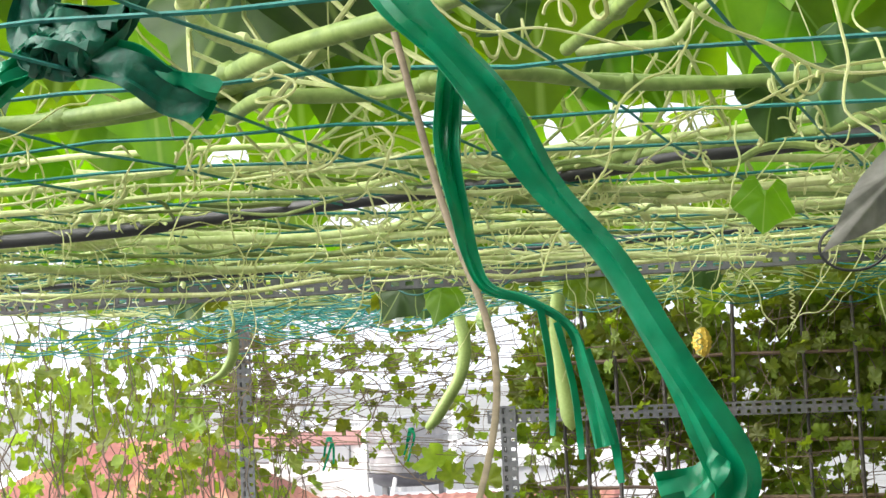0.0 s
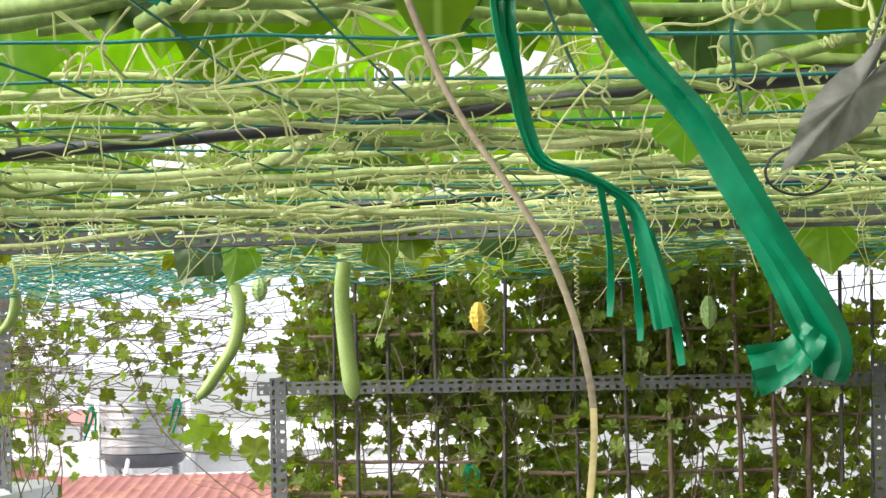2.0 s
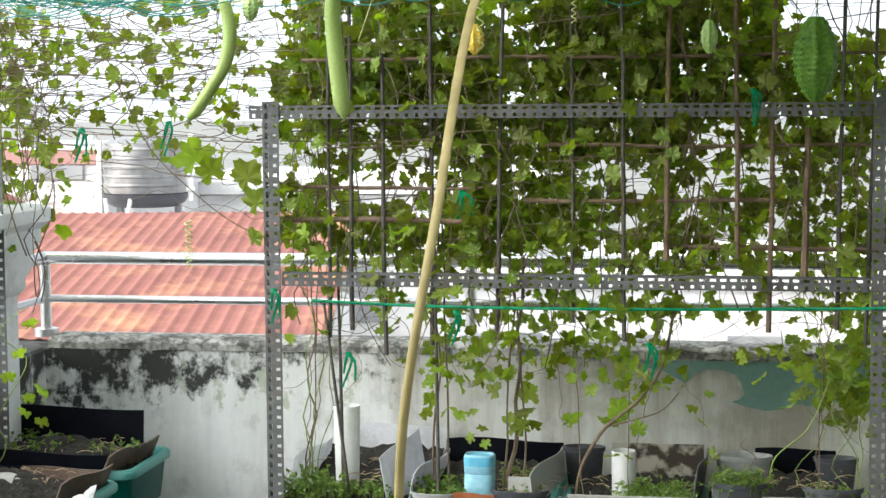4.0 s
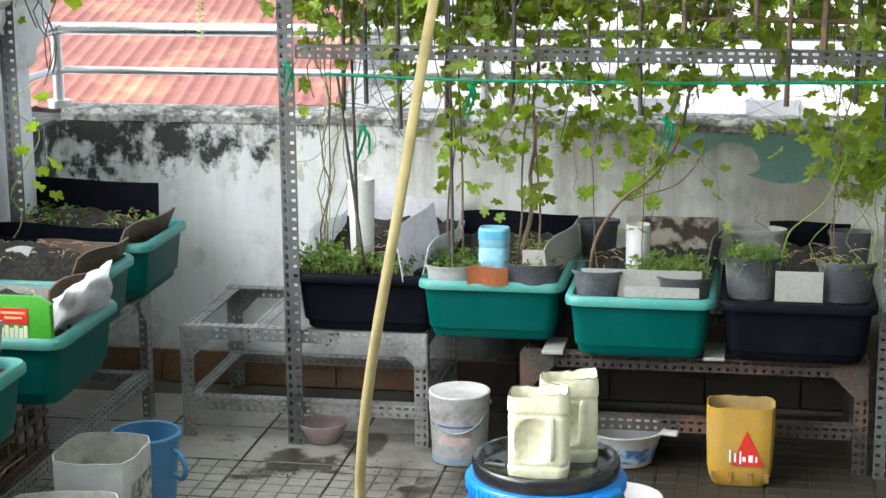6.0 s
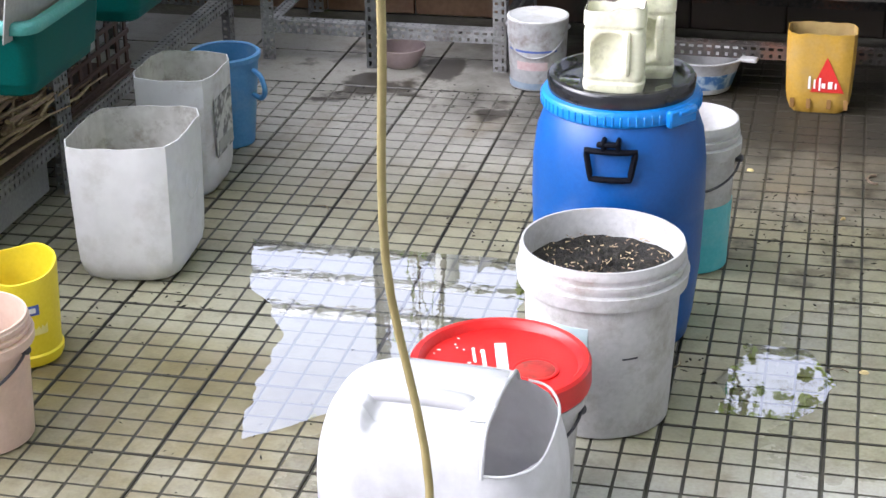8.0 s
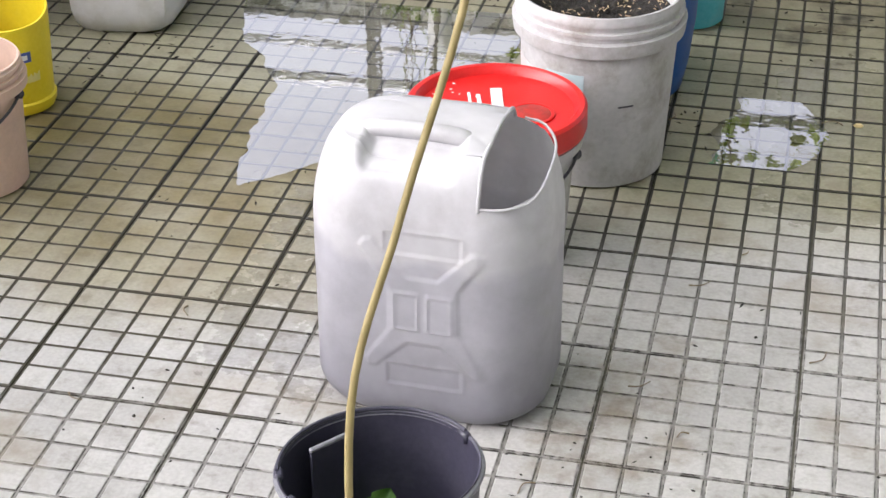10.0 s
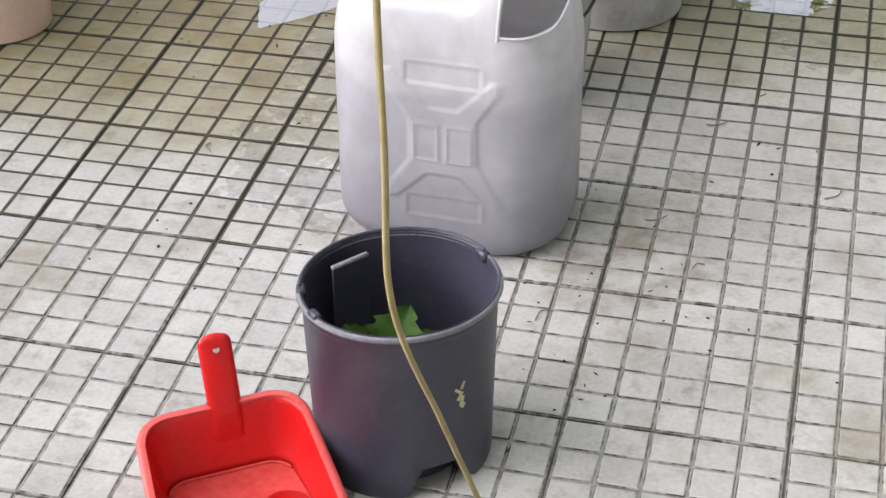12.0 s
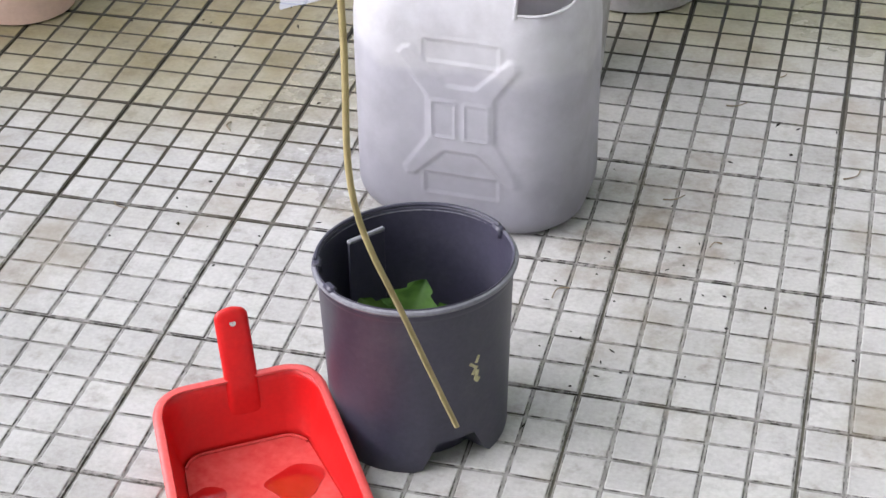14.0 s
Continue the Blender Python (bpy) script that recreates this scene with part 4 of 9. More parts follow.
def band(parent, name, r0, r1, z0, z1, a0, a1, material, lift=0.0012, label=""):
    """A curved label or printed patch round a pail; angles in degrees, -90 faces front."""
    g = G()
    n = max(3, int(abs(a1 - a0) / 5))
    loops = []
    for i in range(n + 1):
        a = radians(a0 + (a1 - a0) * i / n)
        c, s = math.cos(a), math.sin(a)
        loops.append([(r0 * c, r0 * s, z0), ((r0 + lift) * c, (r0 + lift) * s, z0), ((r1 + lift) * c, (r1 + lift) * s, z1), (r1 * c, r1 * s, z1)])
    loft(g, loops)
    return part(name, g, material, parent, label)


bail(sp, 0.086, 0.178, 0.075, M_METALWIRE)
g = G()
lathe(g, [(0.001, 0.200), (0.082, 0.200), (0.089, 0.203), (0.089, 0.208), (0.082, 0.210), (0.074, 0.205), (0.001, 0.205)], 40)
part("lid", g, M_GREYPL, sp, "greyed lid")
band(sp, "printed_bar", 0.0834, 0.0836, 0.118, 0.124, -150, -40, M_PRINTBLUE)
band(sp, "printed_mark", 0.0816, 0.0825, 0.065, 0.09, -125, -60, mat("faded_pink_print", (0.5, 0.33, 0.33), (0.62, 0.5, 0.5), 0.5, 80, 30, 0.0))
band(sp, "base_band", 0.0797, 0.0803, 0.008, 0.026, -170, -10, mat("faded_blue_band", (0.2, 0.27, 0.36), (0.32, 0.38, 0.45), 0.5, 80, 30, 0.0))

band(p2, "label", 0.0853, 0.0905, 0.004, 0.16, -180, 10, M_TEAL, label="teal printed label")
band(p2, "logo", 0.0898, 0.0908, 0.155, 0.185, -95, -70, M_PRINTPALE)
bail(p2, 0.104, 0.255, 0.05, M_PRINTDARK, 0.003)
rl = random.Random(11)
for i in range(10):
    g = G()
    x, y = rl.uniform(-0.05, 0.05), rl.uniform(-0.05, 0.05)
    a = rl.uniform(0, 6.28)
    tube(g, smooth_path([(x, y, 0.245), (x + 0.02 * math.cos(a), y + 0.02 * math.sin(a), 0.262), (x + 0.045 * math.cos(a), y + 0.045 * math.sin(a), 0.255)], 4), 0.009, 0.004, 6, 0.5)
    part("crumpled_rag", g, M_PRINTPALE if i % 3 else M_BOARD, p2)

for z0, z1, a0, a1 in ((0.18, 0.235, -122, -92), (0.17, 0.173, -66, -54)):
    r = 0.131 + 0.019 * z0 / 0.35
    band(pp, "faded_print", r, 0.131 + 0.019 * z1 / 0.35, z0, z1, a0, a1, M_PRINTPALE if z0 > 0.1 and z1 - z0 > 0.01 else M_PRINTDARK)
g = G()
rf = random.Random(23)
for k in range(150):
    a, r, L = rf.uniform(0, 6.28), 0.128 * math.sqrt(rf.uniform(0, 1)), rf.uniform(0.003, 0.011)
    b, q = rf.uniform(0, 6.28), 0.3045 + rf.uniform(-0.004, 0.005)
    tube(g, [(r * math.cos(a), r * math.sin(a), q), (r * math.cos(a) + L * math.cos(b), r * math.sin(a) + L * math.sin(b), q + rf.uniform(-0.002, 0.004))], rf.uniform(0.0007, 0.0019), 0.0006, 4)
tagged(part("chaff", g, M_DRY, pp), "pale chaff on the wet soil", kind="stuff")
band(pp, "faded_print", 0.1405, 0.1425, 0.175, 0.225, -168, -130, mat("faded_red_print", (0.55, 0.42, 0.42), (0.62, 0.56, 0.56), 0.5, 60, 18, 0.0))

# red lid with a raised ring, a spout circle and worn lettering bars
g = G()
lathe(g, [(0.138, 0.232), (0.153, 0.232), (0.155, 0.238), (0.154, 0.272), (0.149, 0.277), (0.140, 0.277), (0.134, 0.270), (0.131, 0.263), (0.001, 0.263)], 72)
lid = part("lid", g, M_RED, red, "red snap-on lid")
g = G()
lathe(g, [(0.040, 0.2632), (0.040, 0.2655), (0.037, 0.2665), (0.034, 0.2655), (0.034, 0.2632)], 40)
g.move(Matrix.Translation((0.062, -0.012, 0)))
part("spout_ring", g, M_RED, lid)
g = G()
lathe(g, [(0.0335, 0.2634), (0.0335, 0.2652), (0.031, 0.2660), (0.012, 0.2650), (0.001, 0.2650)], 36)
g.move(Matrix.Translation((0.062, -0.012, 0)))
part("spout_cap", g, mat("grimy_red_cap", (0.30, 0.012, 0.008), (0.50, 0.03, 0.02), 0.4, 70, 30, 0.2, stain=(0.06, 0.04, 0.03), stain_amount=0.9, stain_scale=40), lid, "grimy red spout cap")
rl = random.Random(4)
for k, (u, v, w, h, a) in enumerate(((0.0, 0.012, 0.115, 0.020, -76), (-0.028, 0.0, 0.085, 0.007, -74), (-0.05, 0.02, 0.05, 0.005, -74))):
    x = -w / 2
    while x < w / 2:
        cw = h * rl.uniform(0.45, 0.75)
        g = G()
        box(g, (0, 0, 0), (cw * 0.8, h, 0.0012), 0.0002)
        g.move(Matrix.Translation((u, v, 0.2642)) @ Matrix.Rotation(radians(a), 4, "Z") @ Matrix.Translation((x, 0, 0)))
        part("lettering_bar", g, M_PRINTWHITE, lid)
        x += cw
for k in range(14):
    a, r = rl.uniform(2.2, 4.6), rl.uniform(0.05, 0.12)
    g = G()
    box(g, (r * math.cos(a), r * math.sin(a), 0.2638), (rl.uniform(0.002, 0.008), rl.uniform(0.002, 0.005), 0.001), 0.0002)
    part("paint_speck", g, M_PRINTWHITE, lid)
bail(red, 0.14, 0.19, 0.04, M_PRINTDARK, 0.003)

bail(pk, 0.112, 0.19, 0.06, M_PRINTDARK, 0.003)
g = G()
lathe(g, [(0.001, 0.03), (0.094, 0.03), (0.094, 0.034)], 30)
part("dregs", g, M_DRY, pk, "rusty dregs")

# light blue bucket: flared lip and a loop grip
g = G()
lathe(g, [(0.088, 0.235), (0.094, 0.237), (0.096, 0.243), (0.096, 0.250), (0.090, 0.254), (0.084, 0.252)], 48)
part("lip", g, M_PAILBLUE, bp)
g = G()
tube(g, smooth_path([(0.088, -0.03, 0.215), (0.112, -0.045, 0.205), (0.126, -0.055, 0.17), (0.112, -0.045, 0.145), (0.085, -0.03, 0.15)], 6), 0.007, n=8)
part("grip", g, M_PAILBLUE, bp)

# yellow tub: label and base step
band(yb, "label", 0.0722, 0.0736, 0.075, 0.15, -75, -25, mat("pale_yellow_label", (0.74, 0.66, 0.2), (0.8, 0.72, 0.3), 0.4, 60, 10, 0.0))
band(yb, "logo", 0.0736, 0.0744, 0.12, 0.142, -68, -38, M_PRINTBLUE, 0.0022)
band(yb, "logo_bar", 0.0748, 0.0752, 0.126, 0.136, -62, -44, M_PRINTWHITE, 0.0026)
g = G()
lathe(g, [(0.0705, 0.012), (0.0745, 0.014), (0.0755, 0.026), (0.0715, 0.030)], 48)
part("base_ring", g, M_YELLOW, yb)

drum = thing("plastic_drum", "blue plastic drum with a black lid", "drum", (-0.442, 0.70, -0.006), 1.5)
g = G()
lathe(g, [(0.002, 0.01), (0.12, 0.01), (0.139, 0.0), (0.150, 0.01), (0.160, 0.06), (0.170, 0.16), (0.174, 0.28), (0.1735, 0.30), (0.175, 0.304), (0.1735, 0.39), (0.166, 0.45), (0.150, 0.495), (0.141, 0.515)], 72, cap1=True)
part("body", g, M_BLUE, drum)
g = G()
lathe(g, [(0.141, 0.497), (0.154, 0.499), (0.158, 0.505), (0.158, 0.522), (0.154, 0.530), (0.141, 0.532)], 72)
for i in range(64):
    a = 2 * math.pi * i / 64
    s = len(g.v)
    box(g, (0.1585, 0, 0.513), (0.003, 0.004, 0.02), 0.001)
    g.move(Matrix.Rotation(a, 4, "Z"), s)
ring_part = part("locking_ring", g, M_RING, drum, "bright blue ribbed locking ring")
g = G()
box(g, (0.160, 0, 0.512), (0.016, 0.075, 0.034), 0.004)
box(g, (0.165, 0.01, 0.520), (0.014, 0.05, 0.012), 0.003)
g.move(Matrix.Rotation(radians(-38), 4, "Z"))
part("latch", g, M_RING, ring_part)
g = G()
lathe(g, [(0.141, 0.515), (0.145, 0.533), (0.147, 0.556), (0.143, 0.562), (0.134, 0.563), (0.126, 0.556), (0.122, 0.549), (0.002, 0.549)], 72)
part("lid", g, mat("wet_black_lid", (0.012, 0.012, 0.014), (0.022, 0.022, 0.025), 0.12, 90, 9, 0.02, rough_var=0.08), drum, "black lid with a wet sheen")
# carrying handle on the front
g = G()
R = 0.181
hp = [(-0.048, 0.460), (0.048, 0.460), (0.038, 0.403), (-0.038, 0.403)]
loop = [(x, -math.sqrt(R * R - x * x), z) for x, z in hp]
closed = []
for i in range(4):
    a, b = Vector(loop[i]), Vector(loop[(i + 1) % 4])
    for k in range(6):
        q = a.lerp(b, k / 6)
        closed.append((q.x, -math.sqrt(R * R - q.x * q.x), q.z))
tube(g, closed + [closed[0], closed[1]], 0.0065, n=8)
handle = part("handle", g, M_BLACK, drum, "black carrying handle")
g = G()
for x in (-0.014, 0.014):
    box(g, (x, -R + 0.010, 0.470), (0.009, 0.030, 0.026), 0.003)
box(g, (-0.004, -R + 0.002, 0.474), (0.046, 0.014, 0.009), 0.003)
part("handle_clip", g, M_BLACK, handle)



# ---- standing water on the tiles ----
def water_material():
    m = bpy.data.materials.new("standing_water")
    m.use_nodes = True
    n, l = m.node_tree.nodes, m.node_tree.links
    n.clear()
    out, mix, tr, gl, fr = (n.new("ShaderNode" + k) for k in ("OutputMaterial", "MixShader", "BsdfTransparent", "BsdfGlossy", "LayerWeight"))
    fr.inputs["Blend"].default_value = 0.5
    pw, gain = n.new("ShaderNodeMath"), n.new("ShaderNodeMath")
    pw.operation, gain.operation = "POWER", "MULTIPLY_ADD"
    pw.inputs[1].default_value, gain.inputs[1].default_value, gain.inputs[2].default_value = 1.4, 1.0, 0.06
    l.new(fr.outputs["Facing"], pw.inputs[0])
    l.new(pw.outputs[0], gain.inputs[0])
    gl.inputs["Roughness"].default_value = 0.02
    tr.inputs["Color"].default_value = (0.93, 0.94, 0.91, 1)
    tx, bp_ = n.new("ShaderNodeTexNoise"), n.new("ShaderNodeBump")
    tx.inputs["Scale"].default_value = 26
    bp_.inputs["Strength"].default_value, bp_.inputs["Distance"].default_value = 0.04, 0.004
    geo = n.new("ShaderNodeNewGeometry")
    l.new(geo.outputs["Position"], tx.inputs["Vector"])
    l.new(tx.outputs["Fac"], bp_.inputs["Height"])
    l.new(bp_.outputs[0], gl.inputs["Normal"])
    l.new(gain.outputs[0], mix.inputs[0])
    l.new(tr.outputs[0], mix.inputs[1])
    l.new(gl.outputs[0], mix.inputs[2])
    l.new(mix.outputs[0], out.inputs["Surface"])
    return m


M_WATER = water_material()


def puddle(y0, y1, left, right, ragged, seed):
    """A film of water between two ragged borders that run along y."""
    g = G()
    n = 90
    loops = []
    for i in range(n + 1):
        f = i / n
        y = y0 + (y1 - y0) * f
        a = left(f) + ragged * (noise.noise((y * 9, seed, 0)) + 0.25 * noise.noise((y * 34, seed, 3)))
        b = right(f) + ragged * (noise.noise((y * 9, seed, 8)) + 0.25 * noise.noise((y * 34, seed, 11)))
        b = max(b, a + 0.004)
        loops.append([(a + (b - a) * k / 6, y, 0.0013) for k in range(7)])
    fs = []
    for i in range(n):
        for k in range(6):
            q = i * 7 + k
            fs.append((q, q + 1, q + 8, q + 7))
    g.add([p for lp in loops for p in lp], fs)
    return single("water", g, M_WATER, "shallow puddle mirroring the sky on the tiles", "puddle", "structure")


puddle(0.09, 0.98, lambda f: np.interp(f, (0, 0.25, 0.48, 0.62, 0.70, 1), (-1.06, -1.10, -1.12, -1.17, -1.25, -1.335)), lambda f: np.interp(f, (0, 0.12, 0.28, 0.45, 1), (-1.05, -0.95, -0.76, -0.63, -0.66)), 0.022, 3)
puddle(0.36, 0.66, lambda f: -0.20 + 0.02 * f, lambda f: -0.05 + 0.06 * math.sin(math.pi * f), 0.03, 6)
for cx, cy, r0, seed in ((-0.545, 0.665, 0.026, 2), (-0.515, 0.60, 0.016, 5), (-0.345, 0.645, 0.024, 9), (-0.372, 0.60, 0.014, 12)):
    g = G()
    edge = [(cx + r0 * (1 + 0.45 * noise.noise((k * 0.5, seed, 1))) * math.cos(k * math.pi / 12), cy + 1.4 * r0 * (1 + 0.45 * noise.noise((k * 0.5, seed, 1))) * math.sin(k * math.pi / 12)) for k in range(24)]
    loft(g, [[(x, y, 0.5428) for x, y in edge], [(cx + 0.94 * (x - cx), cy + 0.94 * (y - cy), 0.5440) for x, y in edge]])
    single("water", g, M_WATER, "spot of rain water on the black drum lid", "puddle", "structure")
rd = random.Random(33)
g = G()
for k in range(70):
    a, r = rd.uniform(0, 6.28), 0.075 * math.sqrt(rd.uniform(0, 1))
    b, L, z = rd.uniform(0, 6.28), rd.uniform(0.01, 0.035), 0.246 + rd.uniform(0, 0.02)
    p = Vector((r * math.cos(a), r * math.sin(a), z))
    q = p + Vector((L * math.cos(b), L * math.sin(b), rd.uniform(-0.004, 0.018)))
    if math.hypot(q.x, q.y) < 0.084:
        tube(g, [p, q], rd.uniform(0.001, 0.0022), 0.0008, 4)
tagged(part("debris", g, M_DRY, p2), "dry twig debris in the pail", kind="stuff")
# ---- jerrycans and jugs ----
def rrd(w, d, r, z, n=6, m=10):
    """A rounded rectangle with points along its straight sides too."""
    base = rr(w, d, r, z, n)
    out = []
    for i, p in enumerate(base):
        q = base[(i + 1) % len(base)]
        out.append(p)
        if (i + 1) % (n + 1) == 0:
            out += [tuple(Vector(p).lerp(Vector(q), k / (m + 1))) for k in range(1, m + 1)]
    return out


def seg_dist(x, z, a, b):
    ax, az = a
    bx, bz = b
    t = max(0, min(1, ((x - ax) * (bx - ax) + (z - az) * (bz - az)) / ((bx - ax) ** 2 + (bz - az) ** 2)))
    return math.hypot(x - ax - t * (bx - ax), z - az - t * (bz - az))


jc = thing("jerrycan", "milky white jerrycan with an opening cut in its top", "jerrycan", (-0.548, -0.440, 0), -3)
W, D, HH = 0.362, 0.25, 0.444


def inside(poly, x, z):
    """Distance to a closed outline, positive inside."""
    d = min(seg_dist(x, z, p, q) for p, q in zip(poly, poly[1:] + poly[:1]))
    odd = False
    for (ax, az), (bx, bz) in zip(poly, poly[1:] + poly[:1]):
        if (az > z) != (bz > z) and x < (bx - ax) * (z - az) / (bz - az) + ax:
            odd = not odd
    return d if odd else -d


def step(v, w):
    t = max(0.0, min(1.0, v / w + 0.5))
    return t * t * (3 - 2 * t)


# a cross of four raised arms, two label panels, and a raised mark of plain blocks between
cross = [(-0.088, 0.303), (-0.076, 0.305), (-0.022, 0.243), (0.022, 0.243), (0.074, 0.300), (0.086, 0.296), (0.088, 0.284), (0.052, 0.228), (0.052, 0.150),
         (0.090, 0.082), (0.086, 0.070), (0.074, 0.071), (0.025, 0.124), (-0.025, 0.124), (-0.074, 0.073), (-0.086, 0.074), (-0.090, 0.086), (-0.052, 0.146), (-0.052, 0.222), (-0.096, 0.290)]
panels = [[(-0.056, 0.284), (0.056, 0.284), (0.056, 0.318), (-0.056, 0.318)], [(-0.056, 0.044), (0.056, 0.044), (0.056, 0.080), (-0.056, 0.080)]]
blocks = [[(x, 0.150), (x + 0.036, 0.150), (x + 0.036, 0.214), (x, 0.214)] for x in (-0.044, 0.006)]


def relief(x, z):
    """How far the moulding stands out of the front at x, z."""
    if abs(x) > 0.105 or not 0.035 < z < 0.36:
        return 0.0
    x, z = x - 0.010, 0.18 + (z - 0.200) / 0.94
    out = 0.0026 * step(inside(cross, x, z), 0.008)
    out += sum(0.0008 * step(-inside(q, x, z) - 0.001, 0.005) * step(inside(q, x, z) + 0.006, 0.004) - 0.0012 * step(inside(q, x, z), 0.006) for q in panels)
    out += sum(0.0014 * step(0.0022 - abs(inside(q, x, z)), 0.002) for q in blocks)
    return out


def grip_hollow(x, y):
    """Depth of the hollow in front of the carrying grip."""
    return 0.020 * step(min(x + 0.088, 0.048 - x), 0.022) * step(min(y + 0.104, -0.040 - y), 0.020)


N, FOOT = 150, 0.050
levels = []
for i in range(N + 1):
    z = HH * i / N
    lo = FOOT - math.sqrt(max(0.0, FOOT * FOOT - max(0.0, FOOT - z) ** 2))
    hi = 1 - math.sqrt(max(0.0, 1 - max(0.0, (z - 0.30) / (HH - 0.30)) ** 2))
    kw, kd = 1 - 0.27 * hi, 1 - 0.36 * hi
    w_, d_ = W * kw - 1.5 * lo, D * kd - 1.2 * lo
    levels.append(rrd(w_, d_, min(0.095, d_ * 0.42), z, 24, 56))
for loop in levels:
    # one corner of every ring lies on the cut's straight edge
    for side in (-1, 1):
        near = min((k for k in range(len(loop)) if loop[k][1] * side > 0), key=lambda k: abs(loop[k][0] - 0.088))
        loop[near] = (0.088, loop[near][1], loop[near][2])
g = G()
n0 = len(levels[0])
vs = []
for loop in levels:
    for x, y, z in loop:
        if y < -D * 0.30:
            y -= relief(x, z)
        if y < 0 and z > 0.34:
            z -= grip_hollow(x, y)
        # dents in the thin wall
        y += 0.0022 * noise.noise((x * 14, 3.0, z * 11)) * min(1.0, z / 0.05)
        vs.append((x, y, z))
cut = []
for k, (x, y, z) in enumerate(vs):
    zcut = 0.377 + (y + 0.125) * 0.20
    gone = x > 0.0881 and z > zcut
    cut.append(gone)
    if gone:
        vs[k] = (x, y, zcut + 0.0022 * noise.noise((x * 60, y * 60, 2.0)))
fs = []
for i in range(N):
    for j in range(n0):
        q = (i * n0 + j, i * n0 + (j + 1) % n0, (i + 1) * n0 + (j + 1) % n0, (i + 1) * n0 + j)
        if not (cut[q[0]] or cut[q[1]]):
            fs.append(q)
fs.append(tuple(reversed(range(n0))))
g.add(vs, fs)
part("body", g, M_JERRY, jc)
# domed top with the hollow, beside the cut
top_loop = levels[-1]
g = G()
xs = [p[0] for p in top_loop]
tw, td = max(xs) - min(xs), max(p[1] for p in top_loop) * 2
vs, fs = [], []
nx, ny = 64, 48
for j in range(ny + 1):
    for i in range(nx + 1):
        u, v = -1 + 2 * i / nx, -1 + 2 * j / ny
        s = max(abs(u), abs(v))
        q = (abs(u) ** 4 + abs(v) ** 4) ** 0.25
        f = s / q if q > 1e-6 else 1
        x, y = u * f * tw / 2 * 0.999, v * f * td / 2 * 0.999
        x = 0.088 if abs(x - 0.088) < tw / nx * 0.5 else x
        vs.append((x, y, HH + 0.012 * (1 - min(1, q) ** 4) - grip_hollow(x, y)))
for j in range(ny):
    for i in range(nx):
        a = j * (nx + 1) + i
        if vs[a][0] < 0.0879:
            fs.append((a, a + 1, a + nx + 2, a + nx + 1))
g.add(vs, fs)
part("top", g, M_JERRY, jc)
g = G()
tube(g, smooth_path([(-0.100, -0.030, HH - 0.014), (-0.086, -0.034, HH + 0.002), (-0.02, -0.036, HH + 0.006), (0.044, -0.034, HH + 0.002), (0.060, -0.030, HH - 0.014)], 6), 0.0135, n=14)
part("grip", g, M_JERRY, jc)
g = G()
tube(g, smooth_path([(x, y, 0.379 + (y + 0.125) * 0.20) for x, y in ((0.090, -0.116), (0.125, -0.110), (0.158, -0.083), (0.167, -0.03), (0.164, 0.04), (0.138, 0.085), (0.105, 0.096))], 6), 0.0022, n=6)
part("cut_edge", g, M_JERRY, jc)
# turned lip along the straight side of the cut
front = [p for lp_ in levels if lp_[0][2] > 0.375 for p in lp_ if p[0] == 0.088 and p[1] < 0]
rear = [p for lp_ in levels if lp_[0][2] > 0.42 for p in lp_ if p[0] == 0.088 and p[1] > 0]
g = G()
tube(g, front + [(0.088, 0.5 * (front[-1][1] + rear[-1][1]), HH + 0.008)] + rear[::-1], 0.0032, n=8)
part("cut_edge", g, M_JERRY, jc)
g = G()
lathe(g, [(0.001, 0.20), (0.115, 0.20)], 30, 1.4, 0.9)
part("water", g, mat("murky_water", (0.16, 0.17, 0.12), (0.24, 0.25, 0.19), 0.05, 30, 5, 0.02, rough_var=0.02), jc, "murky water")


def cut_can(name, label, place, w, d, h, turn, chamfer, material, low=0.0, waves=0.004, inner=None):
    """A plastic can with its top sawn off."""
    c = thing(name, label, "jerrycan", place, turn)
    g = G()
    t = 0.0025
    rc = random.Random(int(h * 1000) + int(w * 1000))
    ph = rc.uniform(0, 6)

    def lp(k, z, wave=0.0):
        return [(x, y, zz + wave * math.sin(9 * math.atan2(y, x) + ph) + low * x / w) for x, y, zz in rrd(w * k, d * k, chamfer * k, z, 2, 6)]

    i = 1 - 2 * t / w
    loft(g, [lp(0.74, 0.0), lp(0.80, 0.006), lp(0.90, 0.028), lp(0.945, 0.055), lp(0.965, 0.10), lp(0.985, h * 0.6), lp(1.0, h * 0.9), lp(0.995, h, waves), lp(0.995 * i, h, waves)], True, False)
    part("body", g, material, c)
    g = G()
    loft(g, [lp(0.995 * i, h, waves), lp(i, h * 0.9), lp(0.94 * i, 0.06), lp(0.78, 0.012)], False, True)
    part("inner_wall", g, inner or material, c, "stained inside" if inner else "")
    return c


